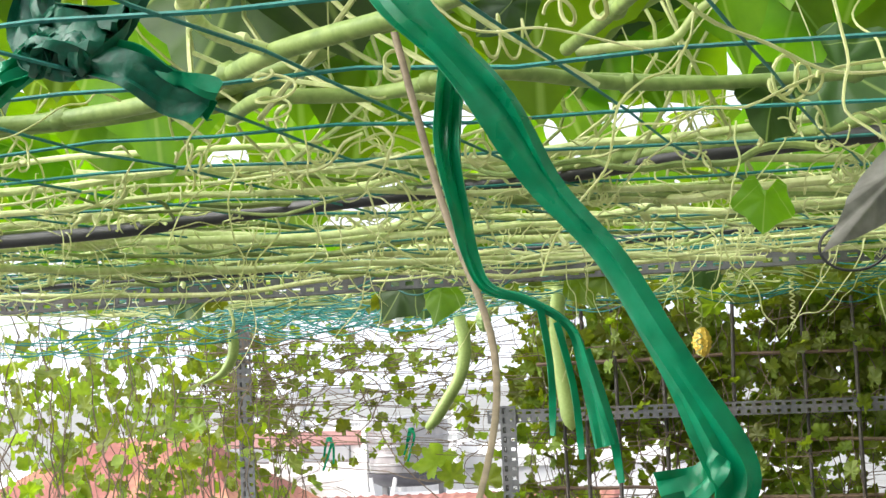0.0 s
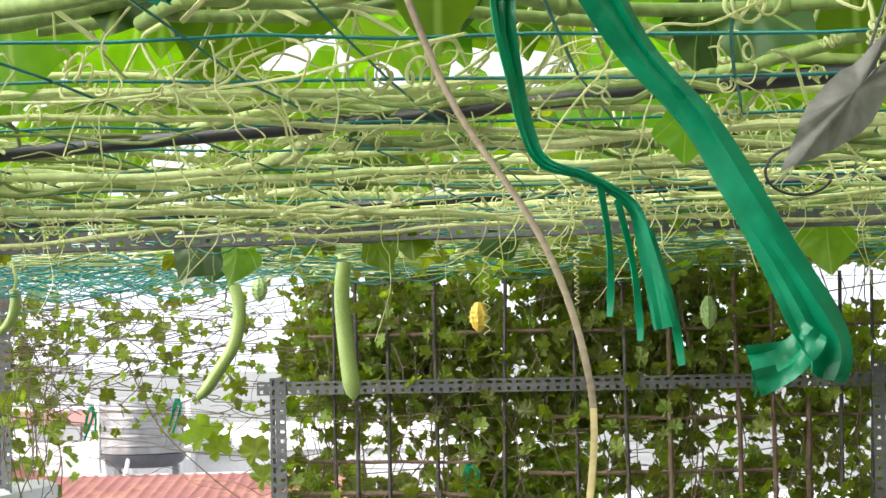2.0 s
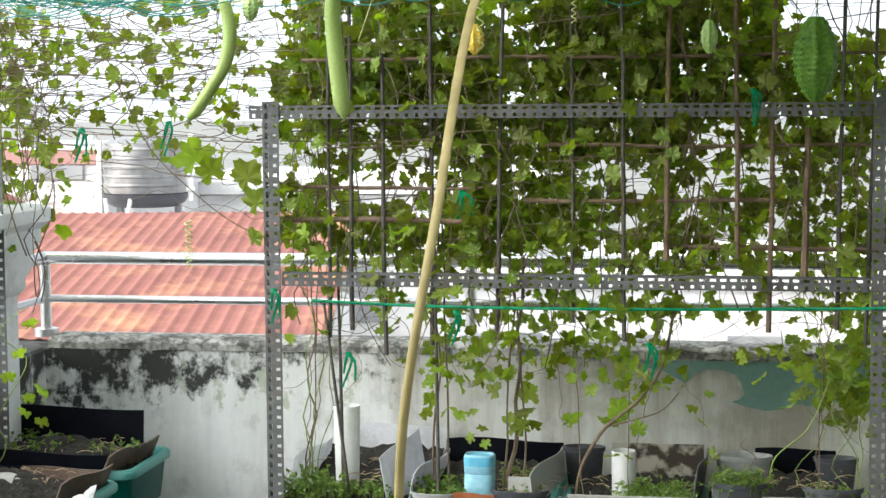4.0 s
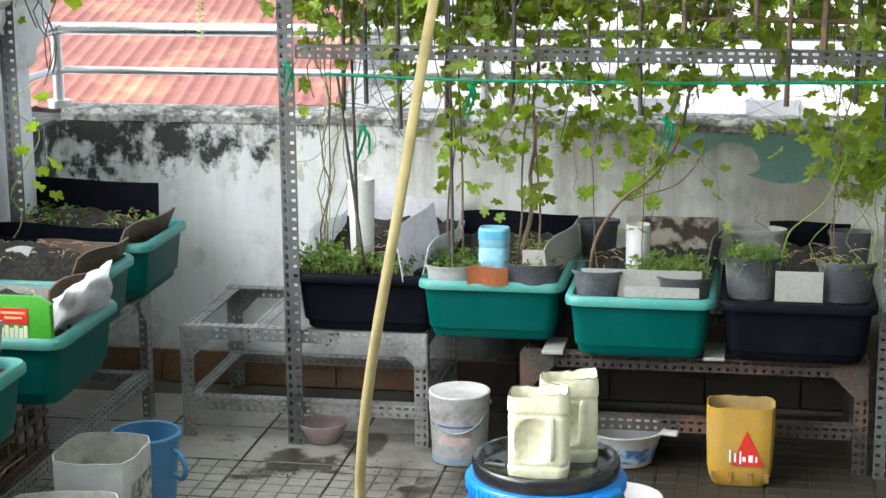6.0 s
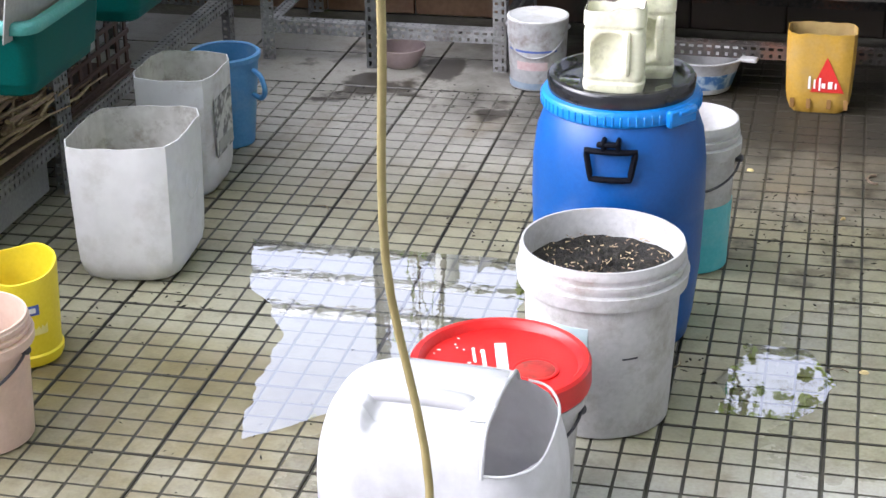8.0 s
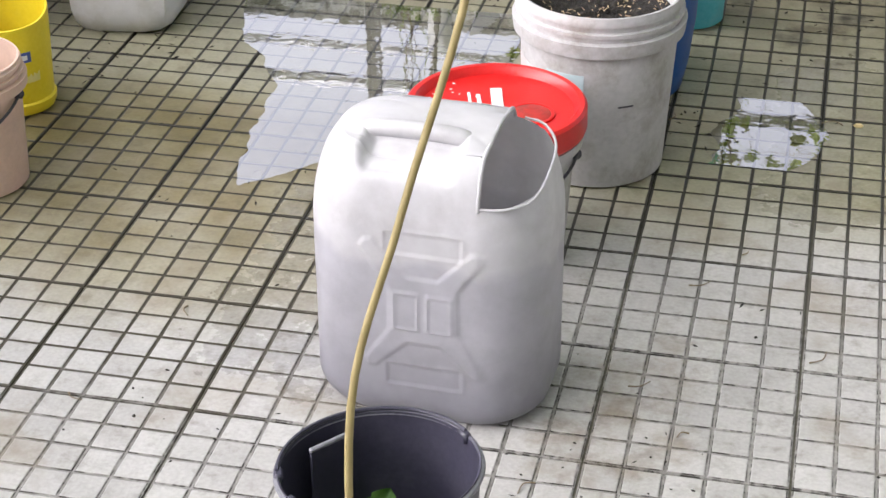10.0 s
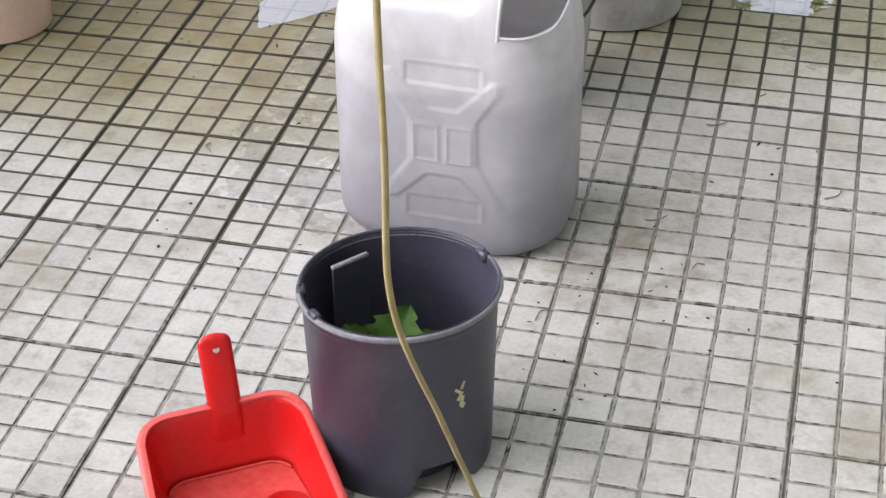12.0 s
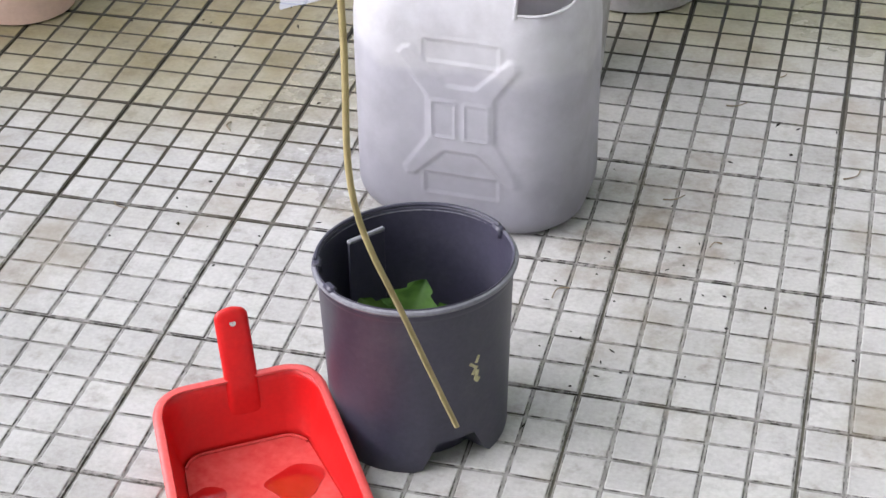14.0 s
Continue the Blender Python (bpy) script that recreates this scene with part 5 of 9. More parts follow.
c1 = cut_can("cut_jerrycan", "grey white jerrycan sawn open at the top", (-1.538, 0.815, 0), 0.262, 0.285, 0.325, 4, 0.062, M_CANWHITE, 0.012, 0.0012, M_CANINNER)
g = G()
tube(g, [(0.129, 0.045 * math.cos(a * 0.314), 0.21 + 0.045 * math.sin(a * 0.314)) for a in range(21)], 0.0018, n=5)
part("moulded_ring", g, M_CANWHITE, c1)
c2 = cut_can("cut_jerrycan", "grey jerrycan sawn open with a torn label", (-1.602, 1.29, 0), 0.205, 0.24, 0.31, 2, 0.055, M_GREYPL, 0.0, 0.0015, M_CANINNER)
g = G()
box(g, (0.1035, -0.01, 0.175), (0.002, 0.13, 0.15), 0.0006)
lab = part("label", g, mat("torn_grey_label", (0.12, 0.12, 0.12), (0.5, 0.5, 0.48), 0.6, 60, 18, 0.1, spread=(0.45, 0.55)), c2, "torn black and white label")
g = G()
box(g, (0.1050, -0.01, 0.125), (0.002, 0.11, 0.03), 0.0006)
part("label_strip", g, M_BOARD, lab)

sk = cut_can("cut_jug", "amber plastic jug sawn open with a red triangle mark", (-0.070, 2.150, 0), 0.188, 0.12, 0.228, 0, 0.03, M_SIKA, 0.0, 0.002, M_SIKAINNER)
g = G()
tri = [(-0.022, 0.065), (0.068, 0.065), (0.018, 0.165)]
loft(g, [[(x, -0.0602, z) for x, z in tri], [(x, -0.0618, z) for x, z in tri]])
logo = part("triangle_mark", g, M_PRINTRED, sk, "red triangle")
g = G()
for x, w, z, h in ((-0.026, 0.006, 0.092, 0.036), (-0.012, 0.005, 0.088, 0.026), (0.002, 0.005, 0.088, 0.036), (0.012, 0.010, 0.084, 0.014), (0.030, 0.012, 0.086, 0.020), (0.045, 0.005, 0.084, 0.016)):
    box(g, (x, -0.0625, z), (w, 0.0012, h), 0.0003)
part("lettering_bar", g, M_PRINTWHITE, logo)
scuff = mat("brown_scuff", (0.2, 0.1, 0.03), (0.32, 0.17, 0.05), 0.6, 60, 20, 0.1)
for x in (-0.07, -0.025, 0.03, 0.075):
    g = G()
    box(g, (x, -0.0592, 0.03), (0.012, 0.003, 0.028), 0.001)
    part("scorch_mark", g, scuff, sk)


def milk_jug(label, place, turn, w=0.118, d=0.075, h=0.172):
    """A slim jug sawn open at the top, with a grip pressed into its broad side."""
    j = thing("cut_jug", label, "jug", place, turn)
    g = G()
    N = 46
    t = 0.002
    loops = []
    for i in range(N + 1):
        z = h * i / N
        k = 1.0
        if z < 0.012:
            k = 0.94 + 0.06 * (z / 0.012)
        if 0.024 < z < 0.031 or 0.125 < z < 0.133:
            k = 0.955
        elif z > 0.133:
            k = 1.02 - 0.05 * max(0.0, (z - 0.155) / 0.02)
        elif z <= 0.024:
            k += 0.02
        lp = []
        for x, y, zz in rrd(w * k, d * k, 0.02, z, 5, 26):
            a = math.hypot((x + 0.006) / 0.040, (z - 0.080) / 0.046)
            if y < -d * 0.4 and a < 1 and not 0.018 < x < 0.033:
                y += 0.020 * (1 - a ** 3)
            if i == N:
                zz += 0.004 * math.sin(40 * x) + 0.003 * math.sin(90 * y) + 0.006 * noise.noise((x * 60, y * 60, turn))
            lp.append((x, y, zz))
        loops.append(lp)
    inner = [[(x * 0.95, y * 0.94, z) for x, y, z in loops[N]], [(x * 0.95, y * 0.5, z) for x, y, z in loops[20]], [(x * 0.9, y * 0.5, 0.008) for x, y, z in loops[4]]]
    loft(g, loops + inner)
    part("body", g, M_CREAM, j)
    g = G()
    tube(g, smooth_path([(0.026, -d * 0.44, 0.125), (0.026, -d * 0.52, 0.112), (0.026, -d * 0.53, 0.06), (0.026, -d * 0.44, 0.042)], 6), 0.0075, n=8)
    part("grip", g, M_CREAM, j)
    rim = G()
    top = [(x * 0.975, y * 0.97, z + 0.0004) for x, y, z in loops[N]]
    tube(rim, top + top[:1], 0.0013, n=4)
    part("sawn_edge", rim, M_DRIP, j, "grimy sawn edge")
    return j


milk_jug("cream plastic jug sawn open, standing on the drum lid", (-0.448, 0.632, 0.5425), 2, 0.116, 0.075, 0.168)
milk_jug("cream plastic jug sawn open, behind another jug on the drum", (-0.402, 0.742, 0.5425), 8, 0.113, 0.078, 0.168)

bowl = thing("bowl", "small pinkish plastic bowl at the post's foot", "bowl", (-1.305, 2.31, 0))
g = G()
lathe(g, [(0.001, 0.004), (0.045, 0.0), (0.05, 0.004), (0.072, 0.05), (0.075, 0.06), (0.071, 0.06), (0.066, 0.048), (0.045, 0.008), (0.001, 0.007)], 36)
part("body", g, mat("dusty_pink_plastic", (0.38, 0.29, 0.28), (0.48, 0.38, 0.37), 0.5, 60, 8, 0.05), bowl)
pot = thing("enamel_pot", "blue and white pot with a handle and spout lip", "pot", (-0.40, 2.26, 0), -8)
g = G()
lathe(g, [(0.001, 0.004), (0.07, 0.0), (0.08, 0.006), (0.1, 0.07), (0.112, 0.1), (0.122, 0.103), (0.122, 0.107), (0.108, 0.104), (0.096, 0.07), (0.076, 0.01), (0.001, 0.008)], 44)
part("body", g, M_WHITEPL, pot)
band(pot, "blue_band", 0.084, 0.099, 0.02, 0.066, -175, 0, mat("blue_pattern", (0.06, 0.16, 0.36), (0.4, 0.5, 0.6), 0.4, 40, 30, 0.0, spread=(0.45, 0.55)))
g = G()
box(g, (0.135, -0.02, 0.105), (0.05, 0.035, 0.01), 0.004)
part("handle", g, M_WHITEPL, pot)

# ---- mop bucket, its leaf, and the dustpan ----
mb = thing("mop_bucket", "dark grey oval mop bucket with a leaf in it", "bucket", (-0.496, -1.002, 0), 28)
g = G()
nb = 72
prof = [(0.60, 0.005), (0.895, 0.004), (0.91, 0.0), (0.92, 0.006), (0.925, 0.03), (0.935, 0.08), (0.975, 0.245), (0.985, 0.248), (1.0, 0.252), (1.004, 0.258), (1.0, 0.264), (0.985, 0.268), (0.965, 0.266), (0.955, 0.255), (0.87, 0.03), (0.84, 0.012), (0.3, 0.01)]
loops = []
for r, z in prof:
    lp = []
    for x, y, zz in ring(r, z, nb, 0.1265, 0.114):
        a = math.degrees(math.atan2(y, x)) + 28
        a = (a + 180) % 360 - 180
        if z < 0.05 and r > 0.5:
            f = max(0.0, 1 - abs(a + 48) / 26)
            zz = max(zz, 0.048 * min(1, f * 2.2))
        lp.append((x, y, zz))
    loops.append(lp)
loft(g, loops)
body = part("body", g, M_BUCKET, mb)
g = G()
tube(g, [(0.995 * 0.1265 * math.cos(2 * math.pi * i / 64), 0.995 * 0.114 * math.sin(2 * math.pi * i / 64), 0.262) for i in range(66)], 0.0042, n=8)
part("rim", g, M_BUCKET_RIM, mb, "worn pale rim")
g = G()
lathe(g, [(0.62, 0.002), (0.62, 0.056), (0.3, 0.058), (0.01, 0.058)], 48, 0.1265, 0.114)
part("raised_base", g, M_BUCKET, mb)
g = G()
tube(g, [(0.985 * 0.1265 * math.cos(a), 0.985 * 0.114 * math.sin(a), 0.270) for a in [radians(18 + 152 * i / 30) for i in range(31)]], 0.0026, n=6)
part("bail", g, M_BUCKET, mb, "wire handle folded down on the rim")
for a in (18, 170, 200):
    g = G()
    box(g, (0, 0, 0), (0.012, 0.02, 0.016), 0.003)
    g.move(Matrix.Translation((0.97 * 0.1265 * math.cos(radians(a)), 0.97 * 0.114 * math.sin(radians(a)), 0.262)) @ Matrix.Rotation(radians(a), 4, "Z"))
    part("lug", g, M_BUCKET, mb)
g = G()
box(g, (0, 0, 0), (0.004, 0.055, 0.14), 0.0015)
g.move(Matrix.Translation((-0.049, 0.067, 0.190)) @ Matrix.Rotation(radians(-68), 4, "Z"))
guide = part("wringer_guide", g, M_BUCKET, mb)
g = G()
box(g, (0, 0, 0.072), (0.007, 0.056, 0.006), 0.002)
g.move(Matrix.Translation((-0.049, 0.067, 0.190)) @ Matrix.Rotation(radians(-68), 4, "Z"))
part("edge", g, M_BUCKET_RIM, guide, "worn pale edge")
rs = random.Random(2)
for k in range(5):
    g = G()
    a = radians(-38 + rs.uniform(-3, 3) - 28)
    box(g, (0, 0, 0), (0.0015, rs.uniform(0.003, 0.006), rs.uniform(0.007, 0.018)), 0.0005)
    g.move(Matrix.Translation((0.952 * 0.1265 * math.cos(a), 0.952 * 0.114 * math.sin(a), 0.135 + 0.008 * k)) @ Matrix.Rotation(a, 4, "Z") @ Matrix.Rotation(rs.uniform(-0.8, 0.8), 4, "X"))
    part("sticker_scrap", g, mat("gold_sticker", (0.4, 0.36, 0.18), (0.6, 0.56, 0.34), 0.5, 200, 60, 0.0), mb)

dp = thing("dustpan", "bright red plastic dustpan with a wet floor", "dustpan", (-0.700, -1.118, 0), 33)


def pan_path(half0, half1, back, front, rc, n=26, m=10):
    """A U on plan: up the left side, round the back, down the right side."""
    pts = []
    for i in range(n):
        f = i / n
        pts.append((-(half1 + (half0 - half1) * f), front + (back - rc - front) * f))
    for i in range(m + 1):
        a = math.pi - math.pi / 2 * i / m
        pts.append((-(half0 - rc) + rc * math.cos(a), back - rc + rc * math.sin(a)))
    return pts + [(-x, y) for x, y in reversed(pts)]


low, high = pan_path(0.083, 0.104, 0.012, -0.217, 0.030), pan_path(0.104, 0.118, 0.034, -0.214, 0.042)
rows = []
for k in range(8):
    f = k / 7
    row = []
    for (x0, y0), (x1, y1) in zip(low, high):
        hgt = 0.090 * max(0.0, min(1, (y1 + 0.214) / 0.235)) ** 0.85 + 0.004
        w = f ** 0.9
        row.append((x0 + (x1 - x0) * w, y0 + (y1 - y0) * w, 0.004 + hgt * f ** 1.12))
    rows.append(row)
np_ = len(low)
g = G()
fs = [(k * np_ + i, k * np_ + i + 1, (k + 1) * np_ + i + 1, (k + 1) * np_ + i) for k in range(7) for i in range(np_ - 1)]
g.add([p for row in rows for p in row], fs)
pan = part("pan", g, M_RED, dp)
sol = pan.modifiers.new("thickness", "SOLIDIFY")
sol.thickness = 0.003
# dusty wet floor of the pan, and the rounded crease at its back
M_PANFLOOR = mat("dusty_wet_red", (0.50, 0.035, 0.03), (0.60, 0.085, 0.075), 0.16, 90, 14, 0.03, stain=(0.42, 0.02, 0.018), stain_amount=0.5, stain_scale=12)
g = G()
loft(g, [[(x, y, z) for x, y, _ in rows[0]] for z in (0.0015, 0.0048)])
part("pan_floor", g, M_PANFLOOR, dp, "dusty wet pan floor")
g = G()
tube(g, [(x * 0.985, y - 0.002, 0.0062) for x, y, _ in rows[0][np_ // 2 - 9:np_ // 2 + 9]], 0.0021, n=6)
part("crease", g, M_PANFLOOR, dp)
# flat turned-out rim
g = G()
loops = []
for i, p in enumerate(rows[-1]):
    a, b = Vector(rows[-1][max(0, i - 1)]), Vector(rows[-1][min(np_ - 1, i + 1)])
    out_ = Vector((-(b - a).y, (b - a).x, 0)).normalized()
    p = Vector(p)
    loops.append([p - out_ * 0.0022 + Vector((0, 0, -0.003)), p + out_ * 0.0085 + Vector((0, 0, -0.004)), p + out_ * 0.0095 + Vector((0, 0, -0.002)), p + out_ * 0.0080, p + out_ * 0.0030 + Vector((0, 0, 0.0012)), p - out_ * 0.0022 + Vector((0, 0, 0.0002))])
loft(g, loops)
part("rim", g, M_REDRIM, dp, "paler flat rim")
g = G()
H0 = [(0, 0.024, 0.044), (0, 0.030, 0.074), (0, 0.040, 0.108), (0, 0.060, 0.158), (0, 0.070, 0.186)]
lp = []
spine = smooth_path([(0.010 + q[0], q[1], q[2]) for q in H0], 6)
for k, (x, y, z) in enumerate(spine):
    f = k / (len(spine) - 1)
    w = (0.0205 + 0.0015 * math.sin(2.2 * f)) * (1 if f < 0.85 else math.sqrt(max(0.03, 1 - ((f - 0.85) / 0.15) ** 2)))
    nrm = Vector((0, -0.8, 0.6)) * 0.0068 * min(1.0, 0.12 + 2.6 * f) * (1 if f < 0.85 else math.sqrt(max(0.08, 1 - ((f - 0.85) / 0.15) ** 2)))
    c = Vector((x, y, z))
    lp.append([c + Vector((w * math.copysign(abs(math.cos(2 * math.pi * i / 16)) ** 0.6, math.cos(2 * math.pi * i / 16)), 0, 0)) + nrm * math.sin(2 * math.pi * i / 16) for i in range(16)])
loft(g, lp)
hd = part("handle", g, M_RED, dp)
g = G()
lathe(g, [(0.0005, 0.0), (0.0042, 0.0), (0.0042, 0.001), (0.0005, 0.001)], 14)
g.move(Matrix.Translation((0.010, 0.0575, 0.1685)) @ Matrix.Rotation(radians(52), 4, "X"))
part("hanging_hole", g, M_TILE, hd)
M_WETRED = mat("wet_red", (0.34, 0.006, 0.005), (0.42, 0.012, 0.010), 0.07, 60, 9, 0.0, rough_var=0.02)
for cx, cy, r in ((0.046, -0.084, 0.028), (-0.070, -0.078, 0.020)):
    g = G()
    loft(g, [[(cx + 0.3 * p[0] + p[0] * (1 + 0.25 * math.sin(3 * k * 0.126)), cy + p[1] * (1.2 + 0.2 * math.sin(k * 0.25)), z) for k, p in enumerate(ring(r, z, 50))] for z in (0.0046, 0.0056)])
    part("water_puddle", g, M_WETRED, dp, "shallow water")


# ---- things in the planters: boards, sheets, cut pots ----
def board(name, label, c, w, h, turn, tilt, material, category="board", thick=0.003, wave=0.0, n=10, rise=0.0):
    """A thin panel standing at c (middle of its lower edge)."""
    t = thing(name, label, category, c, turn)
    g = G()
    loops = []
    for i in range(n + 1):
        x = -w / 2 + w * i / n
        y = wave * math.sin(math.pi * 2.2 * i / n)
        dz = wave * 0.7 * math.sin(5 * i / n) + rise * i / n
        loops.append([(x, y - thick / 2, 0), (x, y + thick / 2, 0), (x, y + thick / 2, h + dz), (x, y - thick / 2, h + dz)])
    loft(g, loops)
    g.move(Matrix.Rotation(radians(tilt), 4, "X"))
    part("panel", g, material, t)
    return t


def half_pot(label, place, r0, r1, h, material, turn=0.0, a0=-175, a1=-5):
    """A plant pot cut down its length, its curved half facing front."""
    t = thing("cut_pot", label, "plant pot", place, turn, "cut pots")
    g = G()
    n = 22
    loops = []
    for i in range(n + 1):
        a = radians(a0 + (a1 - a0) * i / n)
        c, s = math.cos(a), math.sin(a)
        loops.append([(r * c, r * s * 0.55, z) for r, z in ((r0, 0), (r0 + (r1 - r0) * 0.88, h * 0.88), (r1 + 0.004, h * 0.89), (r1 + 0.005, h), (r1 - 0.001, h), (r1 - 0.004, h * 0.88), (r0 - 0.003, 0))])
    loft(g, loops)
    part("shell", g, material, t)
    return t


# first planter: white pipe, cloudy and white sheets
t = thing("plastic_pipe", "short white plastic pipe standing in a planter", "pipe", (-1.205, 2.45, 0.506))
g = G()
lathe(g, [(0.033, 0), (0.034, 0.005), (0.040, 0.265), (0.038, 0.27), (0.035, 0.262), (0.030, 0.01), (0.001, 0.008)], 30)
part("tube", g, M_PVC, t)
board("plastic_sheet", "white plastic sheet standing at a planter's side", (-1.012, 2.42, 0.511), 0.33, 0.150, 79, -10, M_SHEET, "sheet", 0.002, 0.004, rise=0.03)
board("plastic_sheet", "white plastic sheet at the back of a planter", (-1.13, 2.785, 0.506), 0.34, 0.150, 0, -6, M_SHEET, "sheet", 0.002, 0.006)
board("plastic_sheet", "cloudy plastic sheet at a planter's side", (-1.345, 2.55, 0.506), 0.36, 0.125, 84, 8, M_FILM, "sheet", 0.002, 0.008)
# second planter
half_pot("light grey cut plant pot at a planter's front", (-0.907, 2.27, 0.513), 0.062, 0.070, 0.052, M_POTPALE)
board("plastic_offcut", "orange brown plastic offcut with a rounded top", (-0.792, 2.231, 0.516), 0.118, 0.055, 0, 4, M_TERRA, "offcut", 0.003, 0.003)
half_pot("dark grey cut plant pot at a planter's front", (-0.664, 2.27, 0.509), 0.068, 0.080, 0.070, M_POTGREY)
board("board", "pale board offcut in the soil", (-0.672, 2.325, 0.536), 0.066, 0.065, 0, -4, M_BOARD)
board("black_sheet", "black plastic sheet at the back of a planter", (-0.777, 2.79, 0.516), 0.37, 0.10, 0, -4, M_BLACK, "sheet", 0.003, 0.008)
board("plastic_sheet", "whitish plastic sheet at a planter's side", (-0.6, 2.505, 0.516), 0.48, 0.10, 84, -6, M_BOARD, "sheet", 0.003, 0.008)
board("plastic_sheet", "pale plastic sheet at a planter's side", (-0.974, 2.515, 0.516), 0.42, 0.09, 84, 12, M_SHEET, "sheet", 0.003, 0.008)
t = thing("plastic_bottle", "cut blue plastic bottle standing in the soil", "bottle", (-0.79, 2.345, 0.526))
g = G()
loft(g, [rr(0.080, 0.06, 0.022, 0), rr(0.088, 0.066, 0.024, 0.01), rr(0.088, 0.066, 0.024, 0.075), rr(0.084, 0.062, 0.024, 0.08), rr(0.088, 0.066, 0.024, 0.086), rr(0.088, 0.066, 0.024, 0.128), rr(0.084, 0.062, 0.024, 0.136), rr(0.078, 0.056, 0.022, 0.136), rr(0.076, 0.054, 0.022, 0.1)])
bottle = part("body", g, M_CAN, t)
g = G()
loft(g, [rr(0.0895, 0.0675, 0.024, 0.104, 6), rr(0.0895, 0.0675, 0.024, 0.130, 6)])
part("top_band", g, mat("blue_band_print", (0.08, 0.34, 0.52), (0.14, 0.42, 0.58), 0.4, 60, 20, 0.0), bottle, "darker blue band")
# third planter
board("board", "pale grey board along a planter's front", (-0.356, 2.217, 0.499), 0.335, 0.082, 0, 3, M_BOARD)
half_pot("dark grey cut plant pot over a board", (-0.478, 2.222, 0.493), 0.056, 0.068, 0.082, M_POTGREY)
half_pot("dark grey cut plant pot over a board", (-0.234, 2.222, 0.503), 0.064, 0.076, 0.062, M_POTGREY)
board("board", "narrow pale board strip on a planter's front", (-0.296, 2.175, 0.512), 0.205, 0.03, 0, 0, M_BOARD)
t = thing("plastic_pipe", "short grey white plastic pipe in the soil", "pipe", (-0.382, 2.457, 0.501))
g = G()
lathe(g, [(0.034, 0), (0.036, 0.155), (0.034, 0.159), (0.032, 0.153), (0.030, 0.01), (0.001, 0.008)], 28)
part("tube", g, M_GREYPL, t)
board("board", "pale brown board with dark drips at a planter's back", (-0.296, 2.737, 0.501), 0.28, 0.125, 0, -4, M_DRIP)
board("black_sheet", "dark sheet at a planter's side", (-0.171, 2.497, 0.501), 0.42, 0.13, 86, 8, M_POTGREY, "sheet", 0.003, 0.006)
half_pot("grey cut plant pot at a planter's back", (-0.516, 2.677, 0.501), 0.05, 0.06, 0.125, M_POTGREY, 0, -360, 0)
# fourth planter
half_pot("grey plant pot cut open at a planter's front", (-0.053, 2.272, 0.499), 0.064, 0.077, 0.118, M_POTGREY)
half_pot("grey plant pot cut open at a planter's front", (0.205, 2.272, 0.499), 0.066, 0.079, 0.112, M_POTGREY)
board("board", "pale grey board between two cut pots", (0.077, 2.227, 0.501), 0.130, 0.086, 0, 2, M_BOARD)
half_pot("white rimmed plant pot at a planter's back", (-0.038, 2.637, 0.504), 0.066, 0.082, 0.115, M_POTPALE, 0, -360, 0)
half_pot("grey plant pot at a planter's back", (0.232, 2.637, 0.504), 0.050, 0.062, 0.115, M_POTGREY, 0, -360, 0)
board("black_sheet", "black plastic sheet at the back of a planter", (0.117, 2.717, 0.504), 0.24, 0.12, 0, -4, M_BLACK, "sheet", 0.003, 0.004)
# shims under the raised planters
for x, y, z in ((-0.605, 2.22, 0.3285), (-0.15, 2.22, 0.3285)):
    g = G()
    box(g, (x, y + 0.075, z), (0.06, 0.16, 0.010), 0.002)
    single("shim", g, M_BOARD, "white tile offcut under a planter", "tile offcut")
# side bench planters
board("black_sheet", "black plastic sheet at a planter's back", (-2.19, 2.585, 0.575), 0.60, 0.15, 0, -4, M_BLACK, "sheet", 0.004, 0.008)
board("board", "brown board at a planter's end", (-1.875, 2.40, 0.585), 0.36, 0.07, 84, 24, M_BROWN, "board", 0.005, 0.006)
board("black_sheet", "black plastic edging between planters", (-2.12, 2.27, 0.585), 0.46, 0.062, 2, 4, M_BLACK, "sheet", 0.004, 0.008)
board("board", "brown board at a planter's back", (-1.98, 2.12, 0.585), 0.24, 0.05, -2, -4, M_BROWN, "board", 0.005, 0.004)
board("black_sheet", "black plastic sheet in a planter", (-2.22, 2.10, 0.585), 0.26, 0.06, 0, -4, M_BLACK, "sheet", 0.004, 0.008)
board("board", "brown board at a planter's end", (-1.86, 1.97, 0.585), 0.30, 0.075, 82, 22, M_BROWN, "board", 0.005, 0.006)
t = thing("foam_lump", "pale rounded lump on the soil", "lump", (-2.06, 1.93, 0.605))
g = G()
lathe(g, [(0.075, 0), (0.07, 0.02), (0.05, 0.042), (0.02, 0.052), (0.001, 0.053)], 24, 1.0, 0.7)
part("lump", g, M_BOARD, t)
board("board", "weathered board wrapped in torn white film", (-1.725, 1.47, 0.588), 0.32, 0.115, 82, 14, M_BROWN, "board", 0.005, 0.01)
t = thing("plastic_film", "torn crumpled white film draped over a board", "film", (-1.700, 1.405, 0.588), 80)
g = G()
vs, fs = [], []
nx, nz = 22, 14
